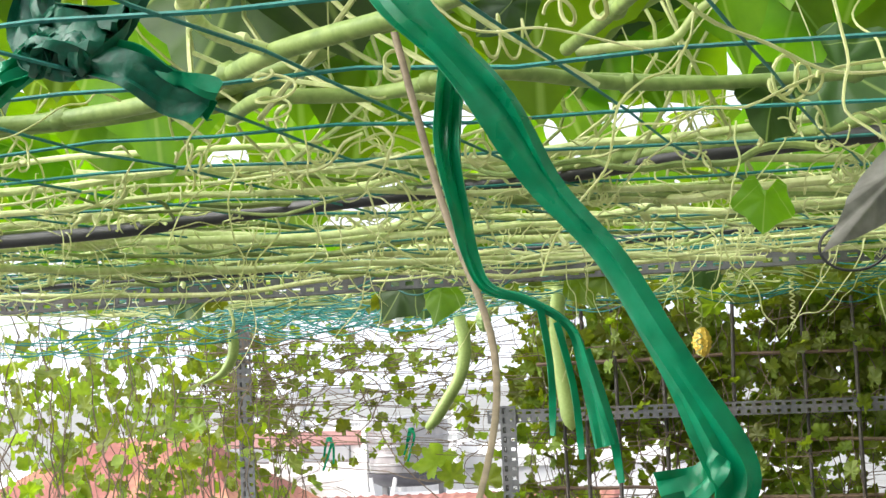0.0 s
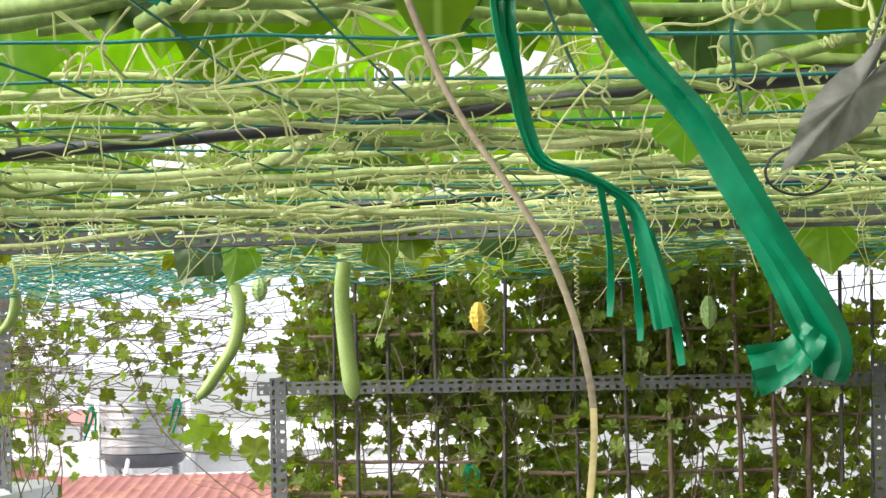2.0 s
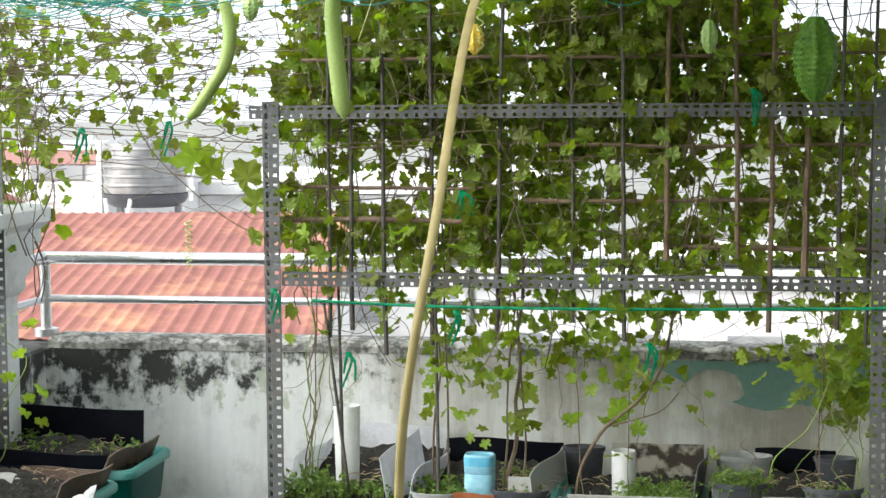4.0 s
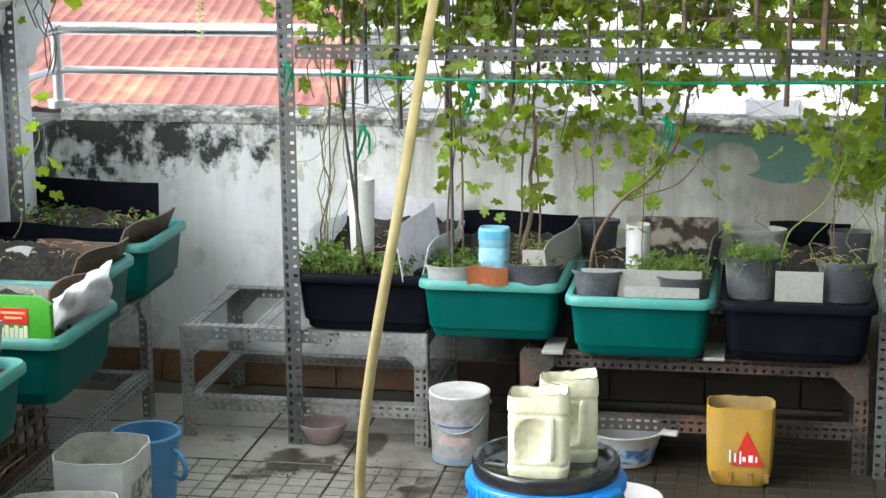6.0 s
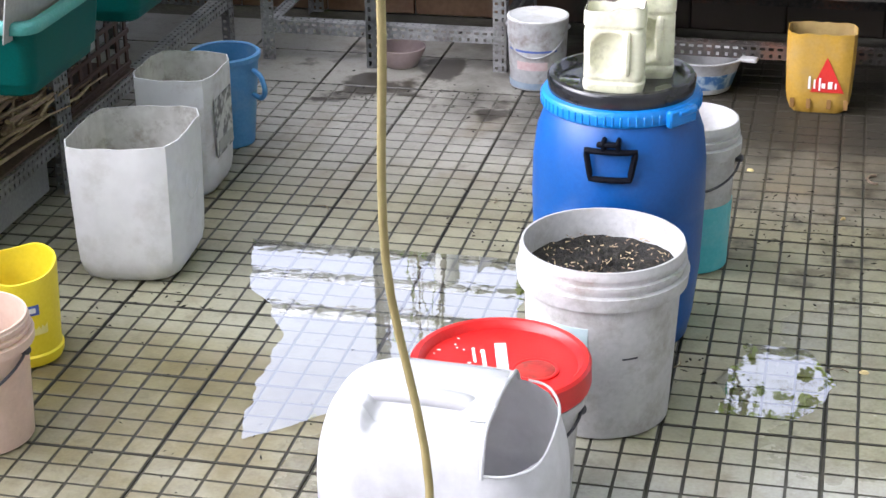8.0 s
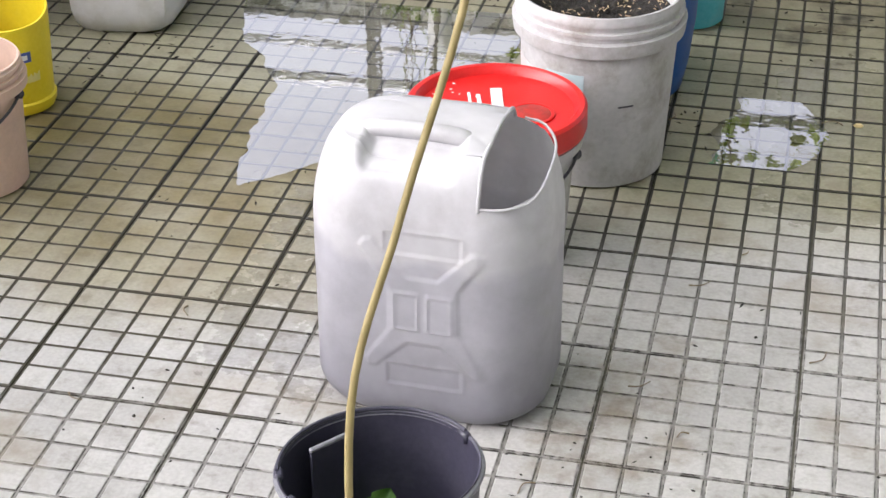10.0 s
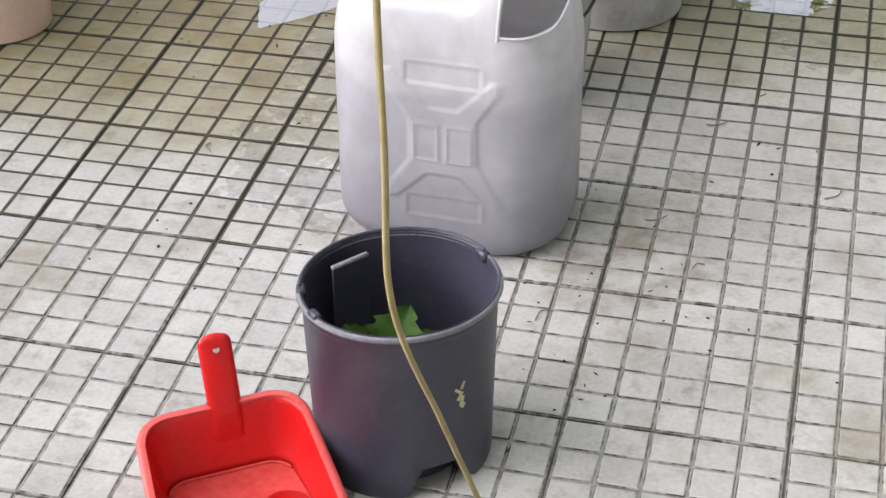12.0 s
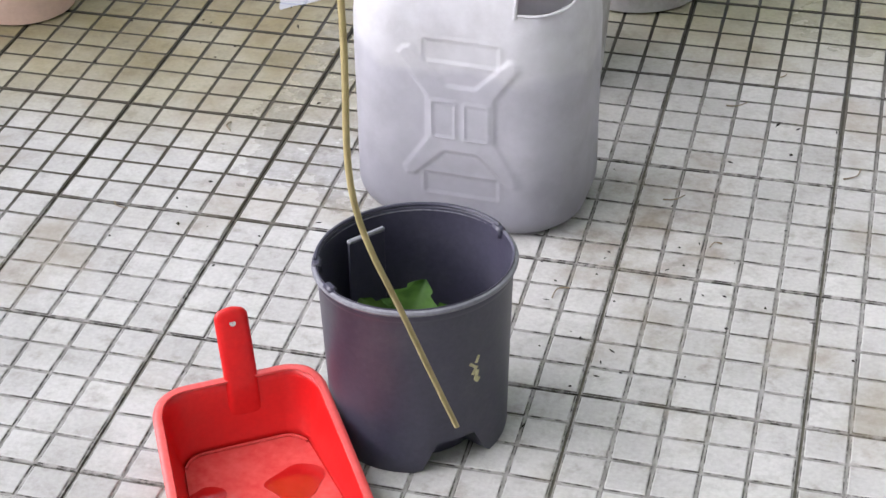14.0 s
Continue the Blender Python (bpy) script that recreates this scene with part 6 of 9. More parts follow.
for j in range(nz + 1):
    for i in range(nx + 1):
        u, v = i / nx, j / nz
        w = 0.31 * (0.96 + 0.06 * math.sin(5 * v + 0.4))
        vs.append((w * (u - 0.5) + 0.012 * noise.noise((v * 6, 3, 1)), 0.020 * noise.noise((u * 4, v * 3, 2)) + 0.009 * noise.noise((u * 11, v * 7, 5)) - 0.03 * v, 0.125 * v * (0.80 + 0.28 * u + 0.16 * noise.noise((u * 4, 9, 0))) - 0.012 * (1 - v)))
for j in range(nz):
    for i in range(nx):
        q = j * (nx + 1) + i
        fs.append((q, q + 1, q + nx + 2, q + nx + 1))
g.add(vs, fs)
part("sheet", g, M_FILM, t, sharp=50)
board("white_edging", "white plastic edging at a planter's back", (-2.0, 1.60, 0.575), 0.46, 0.055, 0, -3, M_BOARD, "edging", 0.004, 0.004)
t = thing("carton", "lime green packaging carton with a red label", "carton", (-1.79, 1.235, 0.583), 0)
g = G()
loft(g, [rr(0.21, 0.02, 0.006, 0), rr(0.21, 0.02, 0.006, 0.10), rr(0.15, 0.016, 0.006, 0.118)])
part("body", g, M_LIME, t)
g = G()
box(g, (0.01, -0.0112, 0.07), (0.075, 0.002, 0.04), 0.0006)
lb = part("label", g, M_PRINTRED, t, "red and orange label")
g = G()
for k, z in enumerate((0.078, 0.066)):
    box(g, (0.01, -0.0128, z), (0.06 - 0.015 * k, 0.0015, 0.006), 0.0003)
part("lettering_bar", g, mat("orange_print", (0.7, 0.35, 0.15), (0.75, 0.45, 0.2), 0.5, 90, 8, 0.0), lb)
g = G()
for k in range(6):
    box(g, (-0.02 + 0.012 * k, -0.0112, 0.026 + 0.006 * (k % 2)), (0.010, 0.002, 0.03), 0.0006)
part("picture", g, M_CREAM, t)
half_pot("grey plant pot cut open at a planter's end", (-1.75, 0.92, 0.575), 0.055, 0.07, 0.135, M_POTGREY, 60)
board("board", "white board in a planter", (-1.92, 1.02, 0.585), 0.34, 0.15, 6, -4, M_SHEET)
board("board", "pale grey board along a planter's end", (-1.715, 0.78, 0.560), 0.30, 0.17, 84, 10, M_BOARD)

# under the side bench: a crate and a heap of dry twigs
cr = thing("crate", "brown slatted plastic crate hung under the bench", "crate", (-2.06, 1.455, 0.166), 90)
for i in range(7):
    g = G()
    box(g, (-0.18 + 0.06 * i, -0.165, 0.09), (0.018, 0.006, 0.16), 0.002)
    part("slat", g, M_CRATE, cr)
for i in range(4):
    g = G()
    box(g, (0, -0.165, 0.02 + 0.045 * i), (0.4, 0.009, 0.014), 0.002)
    part("rail", g, M_CRATE, cr)
g = G()
box(g, (0, 0, 0.006), (0.4, 0.33, 0.012), 0.003)
part("base", g, M_CRATE, cr)
tw = G()
rt = random.Random(21)
for i in range(420):
    y = rt.uniform(-0.05, 1.2)
    x = rt.uniform(-2.20, -1.89)
    z = rt.uniform(0.168, 0.36)
    a = rt.uniform(-0.35, 0.35) + math.pi / 2
    L = rt.uniform(0.12, 0.4)
    dz = rt.uniform(-0.05, 0.07)
    p = [(x + L * k / 3 * math.cos(a) + rt.uniform(-0.01, 0.01), y + L * k / 3 * math.sin(a), max(0.168, z + dz * k / 3 + rt.uniform(-0.008, 0.008))) for k in range(4)]
    tube(tw, p, rt.uniform(0.003, 0.010), 0.003, 5, 0.6)
single("twig_heap", tw, M_DRY, "heap of dry brown twigs on the bench's shelf", "twigs", "stuff")
sh = G()
box(sh, (-2.09, 0.79, 0.160), (0.40, 1.76, 0.008), 0.002)
single("shelf_board", sh, M_BROWN, "dark board on the bench's lower rails", "board")
sb = G()
box(sb, (-1.925, 0.55, 0.075), (0.008, 1.2, 0.13), 0.002)
single("panel_board", sb, M_POTPALE, "grey board leaning under the bench", "board")


# ---- trellis frame and canopy beams ----
tf = thing("trellis_frame", "slotted angle steel trellis with rods and sticks", "trellis", (0, 0, 0))
for x, y, h, sx in ((-1.40, 2.262, 1.68, 1), (0.345, 2.215, 1.70, -1), (-2.255, 2.30, 1.985, 1)):
    g = G()
    perforated(g, (x, y, 0), (x, y, h), (sx, 0, 0), (0, 1, 0), 0.048, 0.003, 0.028)
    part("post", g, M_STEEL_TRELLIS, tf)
for z in (1.668, 1.19):
    g = G()
    perforated(g, (-1.44 if z > 1.5 else -1.35, 2.268, z), (0.62, 2.262, z), (0, 0, -1), (0, 1, 0), 0.038, 0.003, 0.028)
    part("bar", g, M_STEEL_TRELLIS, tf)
rods = [(-1.217, 1.95, 1.0, 0.006, 2.31), (-1.154, 1.95, 1.02, 0.007, 2.32), (-1.062, 1.95, 0.95, 0.007, 2.31), (-0.92, 1.95, 0.98, 0.007, 2.32), (-0.713, 1.95, 1.0, 0.007, 2.31),
        (-0.52, 1.95, 1.05, 0.006, 2.32), (-0.379, 1.95, 1.0, 0.007, 2.31), (-0.248, 1.95, 1.23, 0.009, 2.32), (-0.067, 1.95, 1.24, 0.008, 2.31), (0.039, 1.95, 1.03, 0.008, 2.32), (0.13, 1.6, 1.15, 0.011, 2.31),
        (0.225, 1.95, 1.04, 0.007, 2.32), (0.31, 1.95, 1.0, 0.006, 2.31), (0.47, 1.95, 1.0, 0.007, 2.31)]
rk = random.Random(9)
for x, z1, z0, r, y in rods:
    g = G()
    d = rk.uniform(-0.02, 0.02)
    tube(g, [(x + d * (1 - k / 5) + rk.uniform(-0.002, 0.002), y + rk.uniform(-0.003, 0.003), z0 + (z1 - z0) * k / 5) for k in range(6)], r, r * 0.8, 7)
    part("rod", g, M_STICK if r > 0.0075 else M_ROD, tf)
for x0, x1, z, r in ((-1.36, -0.75, 1.337, 0.009), (-0.66, 0.05, 1.396, 0.007), (-0.26, 0.5, 1.262, 0.008), (-1.3, -0.75, 1.43, 0.006), (-1.3, 0.4, 1.80, 0.006), (-0.6, 0.4, 1.55, 0.006)):
    g = G()
    tube(g, [(x0 + (x1 - x0) * k / 6, 2.335 + rk.uniform(-0.003, 0.003), z + rk.uniform(-0.004, 0.004)) for k in range(7)], r, r * 0.8, 7)
    part("stick", g, M_STICK, tf)
cb = thing("canopy_frame", "slotted angle steel beams carrying the net canopy", "frame", (0, 0, 0))
for p0, p1, a, b in (((-2.255, 0.33, 1.945), (1.7, 0.22, 1.953), (0, 0, 1), (0, 1, 0)), ((-2.255, 2.302, 1.985), (1.7, 2.302, 1.99), (0, 0, 1), (0, 1, 0)),
                     ((-2.25, -4.55, 2.035), (-2.25, 2.3, 2.03), (1, 0, 0), (0, 0, 1)), ((1.7, -4.55, 2.035), (1.7, 2.3, 2.03), (-1, 0, 0), (0, 0, 1))):
    g = G()
    perforated(g, p0, p1, a, b, 0.038, 0.003, 0.028)
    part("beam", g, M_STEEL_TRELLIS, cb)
for x in (-2.255, 1.7):
    for y in (-4.55, 2.3) if x > 0 else (-4.55,):
        g = G()
        perforated(g, (x, y, 0), (x, y, 2.03), (1 if x < 0 else -1, 0, 0), (0, -1 if y > 0 else 1, 0), 0.045, 0.003, 0.03)
        part("post", g, M_STEEL, cb)


# ---- net, hose and vines overhead ----
def zc(x, y):
    """Height of the sagging net."""
    return 1.985 + 0.016 * noise.noise((x * 1.1, y * 1.1, 0.3)) - 0.012 * max(0, math.sin(math.pi * (y + 3) / 5.4)) - 0.012 * max(0.0, (y - 1.2))


net = thing("net", "teal string net stretched over the terrace", "net", (0, 0, 0))
rn = random.Random(31)
g = G()
y = -4.4
while y < 2.3:
    a = rn.uniform(-0.06, 0.06)
    pts = []
    for k in range(41):
        x = -2.25 + 3.9 * k / 40
        yy = y + a * (k / 40 - 0.5) + 0.02 * noise.noise((x * 2, y * 3, 5))
        pts.append((x, yy, zc(x, yy) + rn.uniform(-0.003, 0.003)))
    g = G()
    tube(g, pts, 0.0014, n=4)
    part("cross_string", g, M_STRING, net)
    y += rn.uniform(0.12, 0.22) if y > -0.9 else rn.uniform(0.16, 0.26)
x = -2.2
while x < 1.6:
    a = rn.uniform(-0.15, 0.15)
    pts = []
    for k in range(45):
        yy = -4.4 + 6.7 * k / 44
        xx = x + a * (k / 44 - 0.5) + 0.02 * noise.noise((x * 2, yy * 2, 9))
        pts.append((xx, yy, zc(xx, yy) + rn.uniform(-0.003, 0.003)))
    g = G()
    tube(g, pts, 0.0013, n=4)
    part("long_string", g, M_STRING, net)
    x += rn.uniform(0.11, 0.17)
# hanging loops of loose net cord
for k in range(95):
    x, y = rn.uniform(-2.2, 0.9), rn.uniform(0.3, 2.1)
    L, d = rn.uniform(0.15, 0.5), rn.uniform(0.005, 0.05)
    if k % 3 == 0:
        x, y, d = rn.uniform(-2.15, -1.6), rn.uniform(1.2, 1.9), rn.uniform(0.01, 0.075)
    a = rn.uniform(-0.5, 0.5)
    pts = [(x + L * (t / 8) * math.cos(a), y + L * (t / 8) * math.sin(a), zc(x, y) - d * math.sin(math.pi * t / 8)) for t in range(9)]
    g = G()
    tube(g, pts, 0.0015, n=4)
    part("loose_cord", g, M_STRING, net)

hose = G()
tube(hose, smooth_path([(-2.2, -0.62, 1.985), (-1.5, -0.85, 1.975), (-0.93, -0.95, 1.972), (-0.75, -0.94, 1.982), (-0.4, -1.06, 1.982), (-0.2, -1.15, 1.983), (0.0, -1.2, 1.985), (0.5, -1.3, 1.99), (1.6, -1.45, 1.99)], 6), 0.008, n=10)
single("hose", hose, M_HOSE, "thin black irrigation hose lying on the net", "hose")
hose2 = G()
tube(hose2, smooth_path([(-2.2, 0.15, 1.985), (-1.2, 0.05, 1.98), (-0.4, -0.1, 1.985), (0.4, -0.25, 1.985), (1.6, -0.3, 1.99)], 6), 0.007, n=8)
single("hose", hose2, M_HOSE, "thin black irrigation hose lying on the net", "hose")


def wander(r, x0, x1, y, dz, slope, steps=34, amp=0.09):
    ph, f = r.uniform(0, 9), r.uniform(0.7, 1.6)
    pts = []
    for k in range(steps + 1):
        t = k / steps
        x = x0 + (x1 - x0) * t
        yy = y + slope * (t - 0.5) + amp * noise.noise((x * f, y * 3 + ph, 2.0)) * 2
        pts.append((x, yy, zc(x, yy) + dz + 0.020 * noise.noise((x * 3.5, ph, yy)) + 0.006 * noise.noise((x * 11, ph, yy))))
    return pts


def scribble(r, x, y, heading, steps, step, bend, dz):
    """A vine that wanders over the net in any direction."""
    pts = []
    ph = r.uniform(0, 50)
    for k in range(steps):
        pts.append((x, y, zc(x, y) + dz + 0.018 * noise.noise((k * 0.35, ph, 0))))
        heading += r.gauss(0, bend)
        x += step * math.cos(heading)
        y += step * math.sin(heading) * 0.8
    return smooth_path(pts, 2)


rv = random.Random(77)
for nm, lab, y0, y1, count, loose, rads, slope, mats in (
        ("gourd_vine", "pale green gourd vines with many tendrils", -1.3, 0.25, 40, 110, (0.0018, 0.0068), 0.9, (M_STEM, M_STEM_GREEN)),
        ("gourd_vine", "tangled thin green and brown vines over the net", 0.3, 2.25, 70, 480, (0.0009, 0.0026), 0.7, (M_STEM, M_STEM_GREEN))):
    v = thing(nm, lab, "vine", (0, 0, 0))
    ga, gb = G(), G()
    for k in range(count):
        a = rv.uniform(-2.3, 0.4)
        L = rv.uniform(0.6, 2.2)
        y = rv.uniform(y0, y1)
        r0 = rv.uniform(*rads)
        g = G()
        tube(g, wander(rv, a, min(1.6, a + L), y, rv.uniform(-0.015, 0.035), rv.uniform(-slope, slope), amp=0.14), r0, r0 * 0.7, 9)
        part("stem", g, mats[0 if k % 3 else 1], v)
    lo = thing("vine_shoots", "loose vine shoots tangled in the net", "vine shoots", (0, 0, 0), kind="stuff")
    for k in range(loose):
        r0 = rv.uniform(rads[0], rads[0] * 0.5 + rads[1] * 0.5)
        tube(gb if k % 3 else ga, scribble(rv, rv.uniform(-2.2, 1.2), rv.uniform(y0, y1), rv.uniform(-1.2, 1.2) + rv.choice((0, math.pi)), rv.randint(7, 16), rv.uniform(0.025, 0.05), 0.42, rv.uniform(-0.02, 0.035)), r0, r0 * 0.6, 7)
    # swollen joints on the stems, each with a stub
    for k in range(count * 2):
        x, y = rv.uniform(-2, 1), rv.uniform(y0, y1)
        s = len(ga.v)
        lathe(ga, [(0.001, -0.008), (0.005, -0.003), (0.0055, 0.002), (0.003, 0.006), (0.002, 0.02)], 8)
        ga.move(Matrix.Translation((x, y, zc(x, y) + rv.uniform(-0.01, 0.015))) @ Matrix.Rotation(rv.uniform(-2.5, 2.5), 4, "Y"), s)
    part("shoot", ga, mats[0], lo)
    part("shoot", gb, mats[1], lo)

# the thick stems over the near edge of the net
v = thing("gourd_vine", "thick olive bottle gourd stems forking above the net", "vine", (0, 0, 0))
for r0, r1, m, pts in (
        (0.0085, 0.0075, M_STEM_GREEN, [(-1.3, -1.22, 2.02), (-0.95, -1.28, 2.04), (-0.704, -1.3, 2.044), (-0.639, -1.3, 2.05), (-0.532, -1.3, 2.071), (-0.434, -1.3, 2.101), (-0.306, -1.3, 2.117), (0.1, -1.32, 2.13)]),
        (0.0075, 0.006, M_STEM, [(-0.54, -1.36, 2.2), (-0.55, -1.35, 2.12), (-0.543, -1.34, 2.098), (-0.516, -1.31, 2.078)]),
        (0.0055, 0.006, M_STEM_GREEN, [(-0.66, -1.27, 2.044), (-0.619, -1.25, 2.051), (-0.569, -1.25, 2.056), (-0.422, -1.25, 2.049), (-0.321, -1.25, 2.06), (-0.271, -1.25, 2.068), (-0.236, -1.25, 2.098), (-0.183, -1.25, 2.124), (-0.1, -1.24, 2.19)]),
        (0.0055, 0.006, M_STEM_GREEN, [(-0.293, -1.21, 2.053), (-0.234, -1.2, 2.047), (-0.161, -1.2, 2.037), (-0.091, -1.2, 2.019), (0.05, -1.2, 1.995), (0.4, -1.2, 1.99)]),
        (0.0042, 0.003, M_STEM, [(-0.27, -1.3, 2.06), (-0.233, -1.3, 2.061), (-0.191, -1.3, 2.061), (-0.168, -1.3, 2.083), (-0.139, -1.3, 2.103), (-0.12, -1.3, 2.14)]),
        (0.0035, 0.0035, M_STEM, [(-1.1, -1.0, 2.04), (-0.952, -1.0, 2.053), (-0.817, -1.0, 2.051), (-0.675, -1.0, 2.046), (-0.613, -1.0, 2.036), (-0.4, -0.98, 2.0)]),
        (0.0055, 0.005, M_STEM, [(-0.65, -0.9, 2.0), (-0.536, -0.9, 2.019), (-0.41, -0.9, 2.027), (-0.261, -0.9, 2.023), (-0.174, -0.9, 2.026), (-0.025, -0.9, 2.018), (0.3, -0.9, 2.0)]),
        (0.0055, 0.0045, M_STEM, [(-1.1, -0.7, 1.985), (-0.872, -0.7, 1.976), (-0.76, -0.7, 1.972), (-0.658, -0.7, 1.977), (-0.573, -0.7, 1.986), (-0.3, -0.68, 2.0)]),
        (0.0028, 0.002, M_STEM, [(-0.53, -1.24, 2.078), (-0.577, -1.17, 2.066), (-0.606, -1.15, 2.053), (-0.584, -1.15, 2.014), (-0.54, -1.15, 1.973)])):
    g = G()
    tube(g, smooth_path(pts, 6), r0, r1, 10)
    part("stem", g, m, v)


def curl(r, p, size, turns, th, g, down=0.6):
    """A coiled tendril starting at p."""
    pts = []
    n = int(turns * 11) + 8
    ax = Vector((r.uniform(-1, 1), r.uniform(-1, 1), r.uniform(-1, 0.3) * down)).normalized()
    s = ax.cross(Vector((0.3, 0.2, 1))).normalized()
    u = ax.cross(s)
    for i in range(n):
        t = i / n
        a = turns * 2 * math.pi * t
        rad = size * (0.25 + 0.75 * (1 - t)) * min(1, t * 5)
        pts.append(Vector(p) + ax * (size * 2.2 * t) + s * (rad * math.cos(a)) + u * (rad * math.sin(a)))
    tube(g, pts, th, th * 0.6, 5)


for y0, y1, count in ((-2.0, -1.4, 110), (-1.4, -0.6, 560), (-0.6, 0.2, 460)):
    td = thing("tendrils", "pale curly gourd tendrils clinging to the net", "tendrils", (0, 0, 0), kind="stuff")
    g = G()
    for k in range(count):
        x, y = rv.uniform(-1.9, 0.8), rv.uniform(y0, y1)
        z = zc(x, y)
        if k % 3 == 0:
            curl(rv, (x, y, z), rv.uniform(0.006, 0.020), rv.uniform(0.8, 3.2), rv.uniform(0.0009, 0.0017), g)
        else:
            q = [Vector((x, y, z + 0.01))]
            d = Vector((rv.uniform(-1, 1), rv.uniform(-0.6, 0.6), rv.uniform(-0.5, 0.4))) * 0.012
            for t in range(10):
                d = d * 0.8 + Vector((rv.uniform(-1, 1), rv.uniform(-1, 1), rv.uniform(-1, 0.95))) * 0.011
                q.append(q[-1] + d)
            tube(g, smooth_path(q, 3), rv.uniform(0.0007, 0.0017), 0.0006, 5)
    part("tendril", g, M_TENDRIL, td)


# ---- leaves ----
def leaf_mesh(name, material, kind, seed):
    """A blade along +y with lobes, a fold and a droop; length about 1."""
    r = random.Random(seed)
    n = 44 if kind == "lobed" else 30
    outline = []
    deep, skew, wob0 = r.uniform(0.10, 0.21), r.uniform(-0.7, 0.7), r.uniform(0, 6)
    for i in range(n):
        a = -math.pi + 2 * math.pi * i / n
        if kind == "lobed":
            rad = 0.47 - deep + deep * abs(math.cos(2.5 * a + skew * math.sin(a))) ** 0.8 + 0.035 * math.cos(13 * a + wob0) + 0.09 * math.cos(a + 0.5 * skew) + r.uniform(-0.05, 0.05)
            if abs(a) > 2.75:
                rad *= 0.45
        else:
            rad = 0.50 + 0.05 * math.cos(5 * a) + 0.07 * math.cos(a) + r.uniform(-0.014, 0.014)
            if abs(a) < 0.25:
                rad += 0.09 * (1 - abs(a) / 0.25)
            if abs(a) > 2.8:
                rad *= 0.40
        outline.append((rad * math.sin(a), 0.42 + rad * math.cos(a)))
    fold, droop, wob = r.uniform(0.10, 0.30), r.uniform(0.15, 0.45), r.uniform(0, 6)
    g = G()
    vs = [(0, 0.42, 0)]
    for f in (0.5, 1.0):
        for x, y in outline:
            xx, yy = x * f, 0.42 + (y - 0.42) * f
            z = fold * abs(xx) - droop * max(0, yy - 0.2) ** 2 + 0.04 * f * math.sin(7 * math.atan2(xx, yy - 0.42) + wob)
            vs.append((xx, yy, z))
    fs = [(0, 1 + i, 1 + (i + 1) % n) for i in range(n)]
    fs += [(1 + i, 1 + n + i, 1 + n + (i + 1) % n, 1 + (i + 1) % n) for i in range(n)]
    g.add(vs, fs)
    return mesh_of(name, g, material, 80)


LEAF_B = [leaf_mesh("leaf", M_LEAF_B, "lobed", k) for k in range(9)]
LEAF_L = [leaf_mesh("leaf", M_LEAF_L, "lobed", 20 + k) for k in range(7)]
LEAF_G = [leaf_mesh("leaf", M_LEAF_G, "round", 40 + k) for k in range(6)]
LEAF_SHADED = [leaf_mesh("leaf", M_LEAF_SHADED, "round", 60 + k) for k in range(4)]


def put_leaf(meshes, parent, p, size, rot, r):
    o = new("leaf", r.choice(meshes))
    o.parent = parent
    o.matrix_basis = Matrix.LocRotScale(p, Euler([radians(a) for a in rot]), (size * r.uniform(0.85, 1.15), size, size))
    return o


# bottle gourd leaves above the net
rg = random.Random(5)
# the first two rows are out of view, added to block sky light
for y0, y1, count in ((-4.4, -3.2, 150), (-3.2, -2.2, 150), (-2.2, -1.5, 62), (-1.5, -0.7, 88), (-0.7, 0.2, 92), (0.2, 1.4, 50)):
    v = thing("gourd_leaves", "broad green bottle gourd leaves above the net", "leaves", (0, 0, 0))
    gp = G()
    for k in range(count):
        x, y = rg.uniform(-2.25 if y1 < 1 else -1.6, 1.7), rg.uniform(y0, y1)
        s, tilt = rg.uniform(0.13, 0.23), rg.uniform(-68, 5)
        h = 0.02 + rg.uniform(0.0, 0.05) + s * 1.0 * max(0.0, math.sin(radians(-tilt)))
        z = zc(x, y) + h + (0.10 if y < -0.7 else 0.03)
        put_leaf(LEAF_SHADED if k % 9 == 0 else LEAF_G, v, (x, y, z), s, (tilt, rg.uniform(-20, 20), rg.uniform(-50, 50)), rg)
        tube(gp, smooth_path([(x + rg.uniform(-0.16, 0.16), y + rg.uniform(-0.1, 0.1), zc(x, y)), (x + rg.uniform(-0.06, 0.06), y + rg.uniform(-0.03, 0.03), zc(x, y) + (z - zc(x, y)) * 0.35), (x + rg.uniform(-0.02, 0.02), y, z - h * 0.3), (x, y + 0.01, z)], 5), 0.0022, 0.0016, 5)
    part("petiole", gp, M_STEM, v)

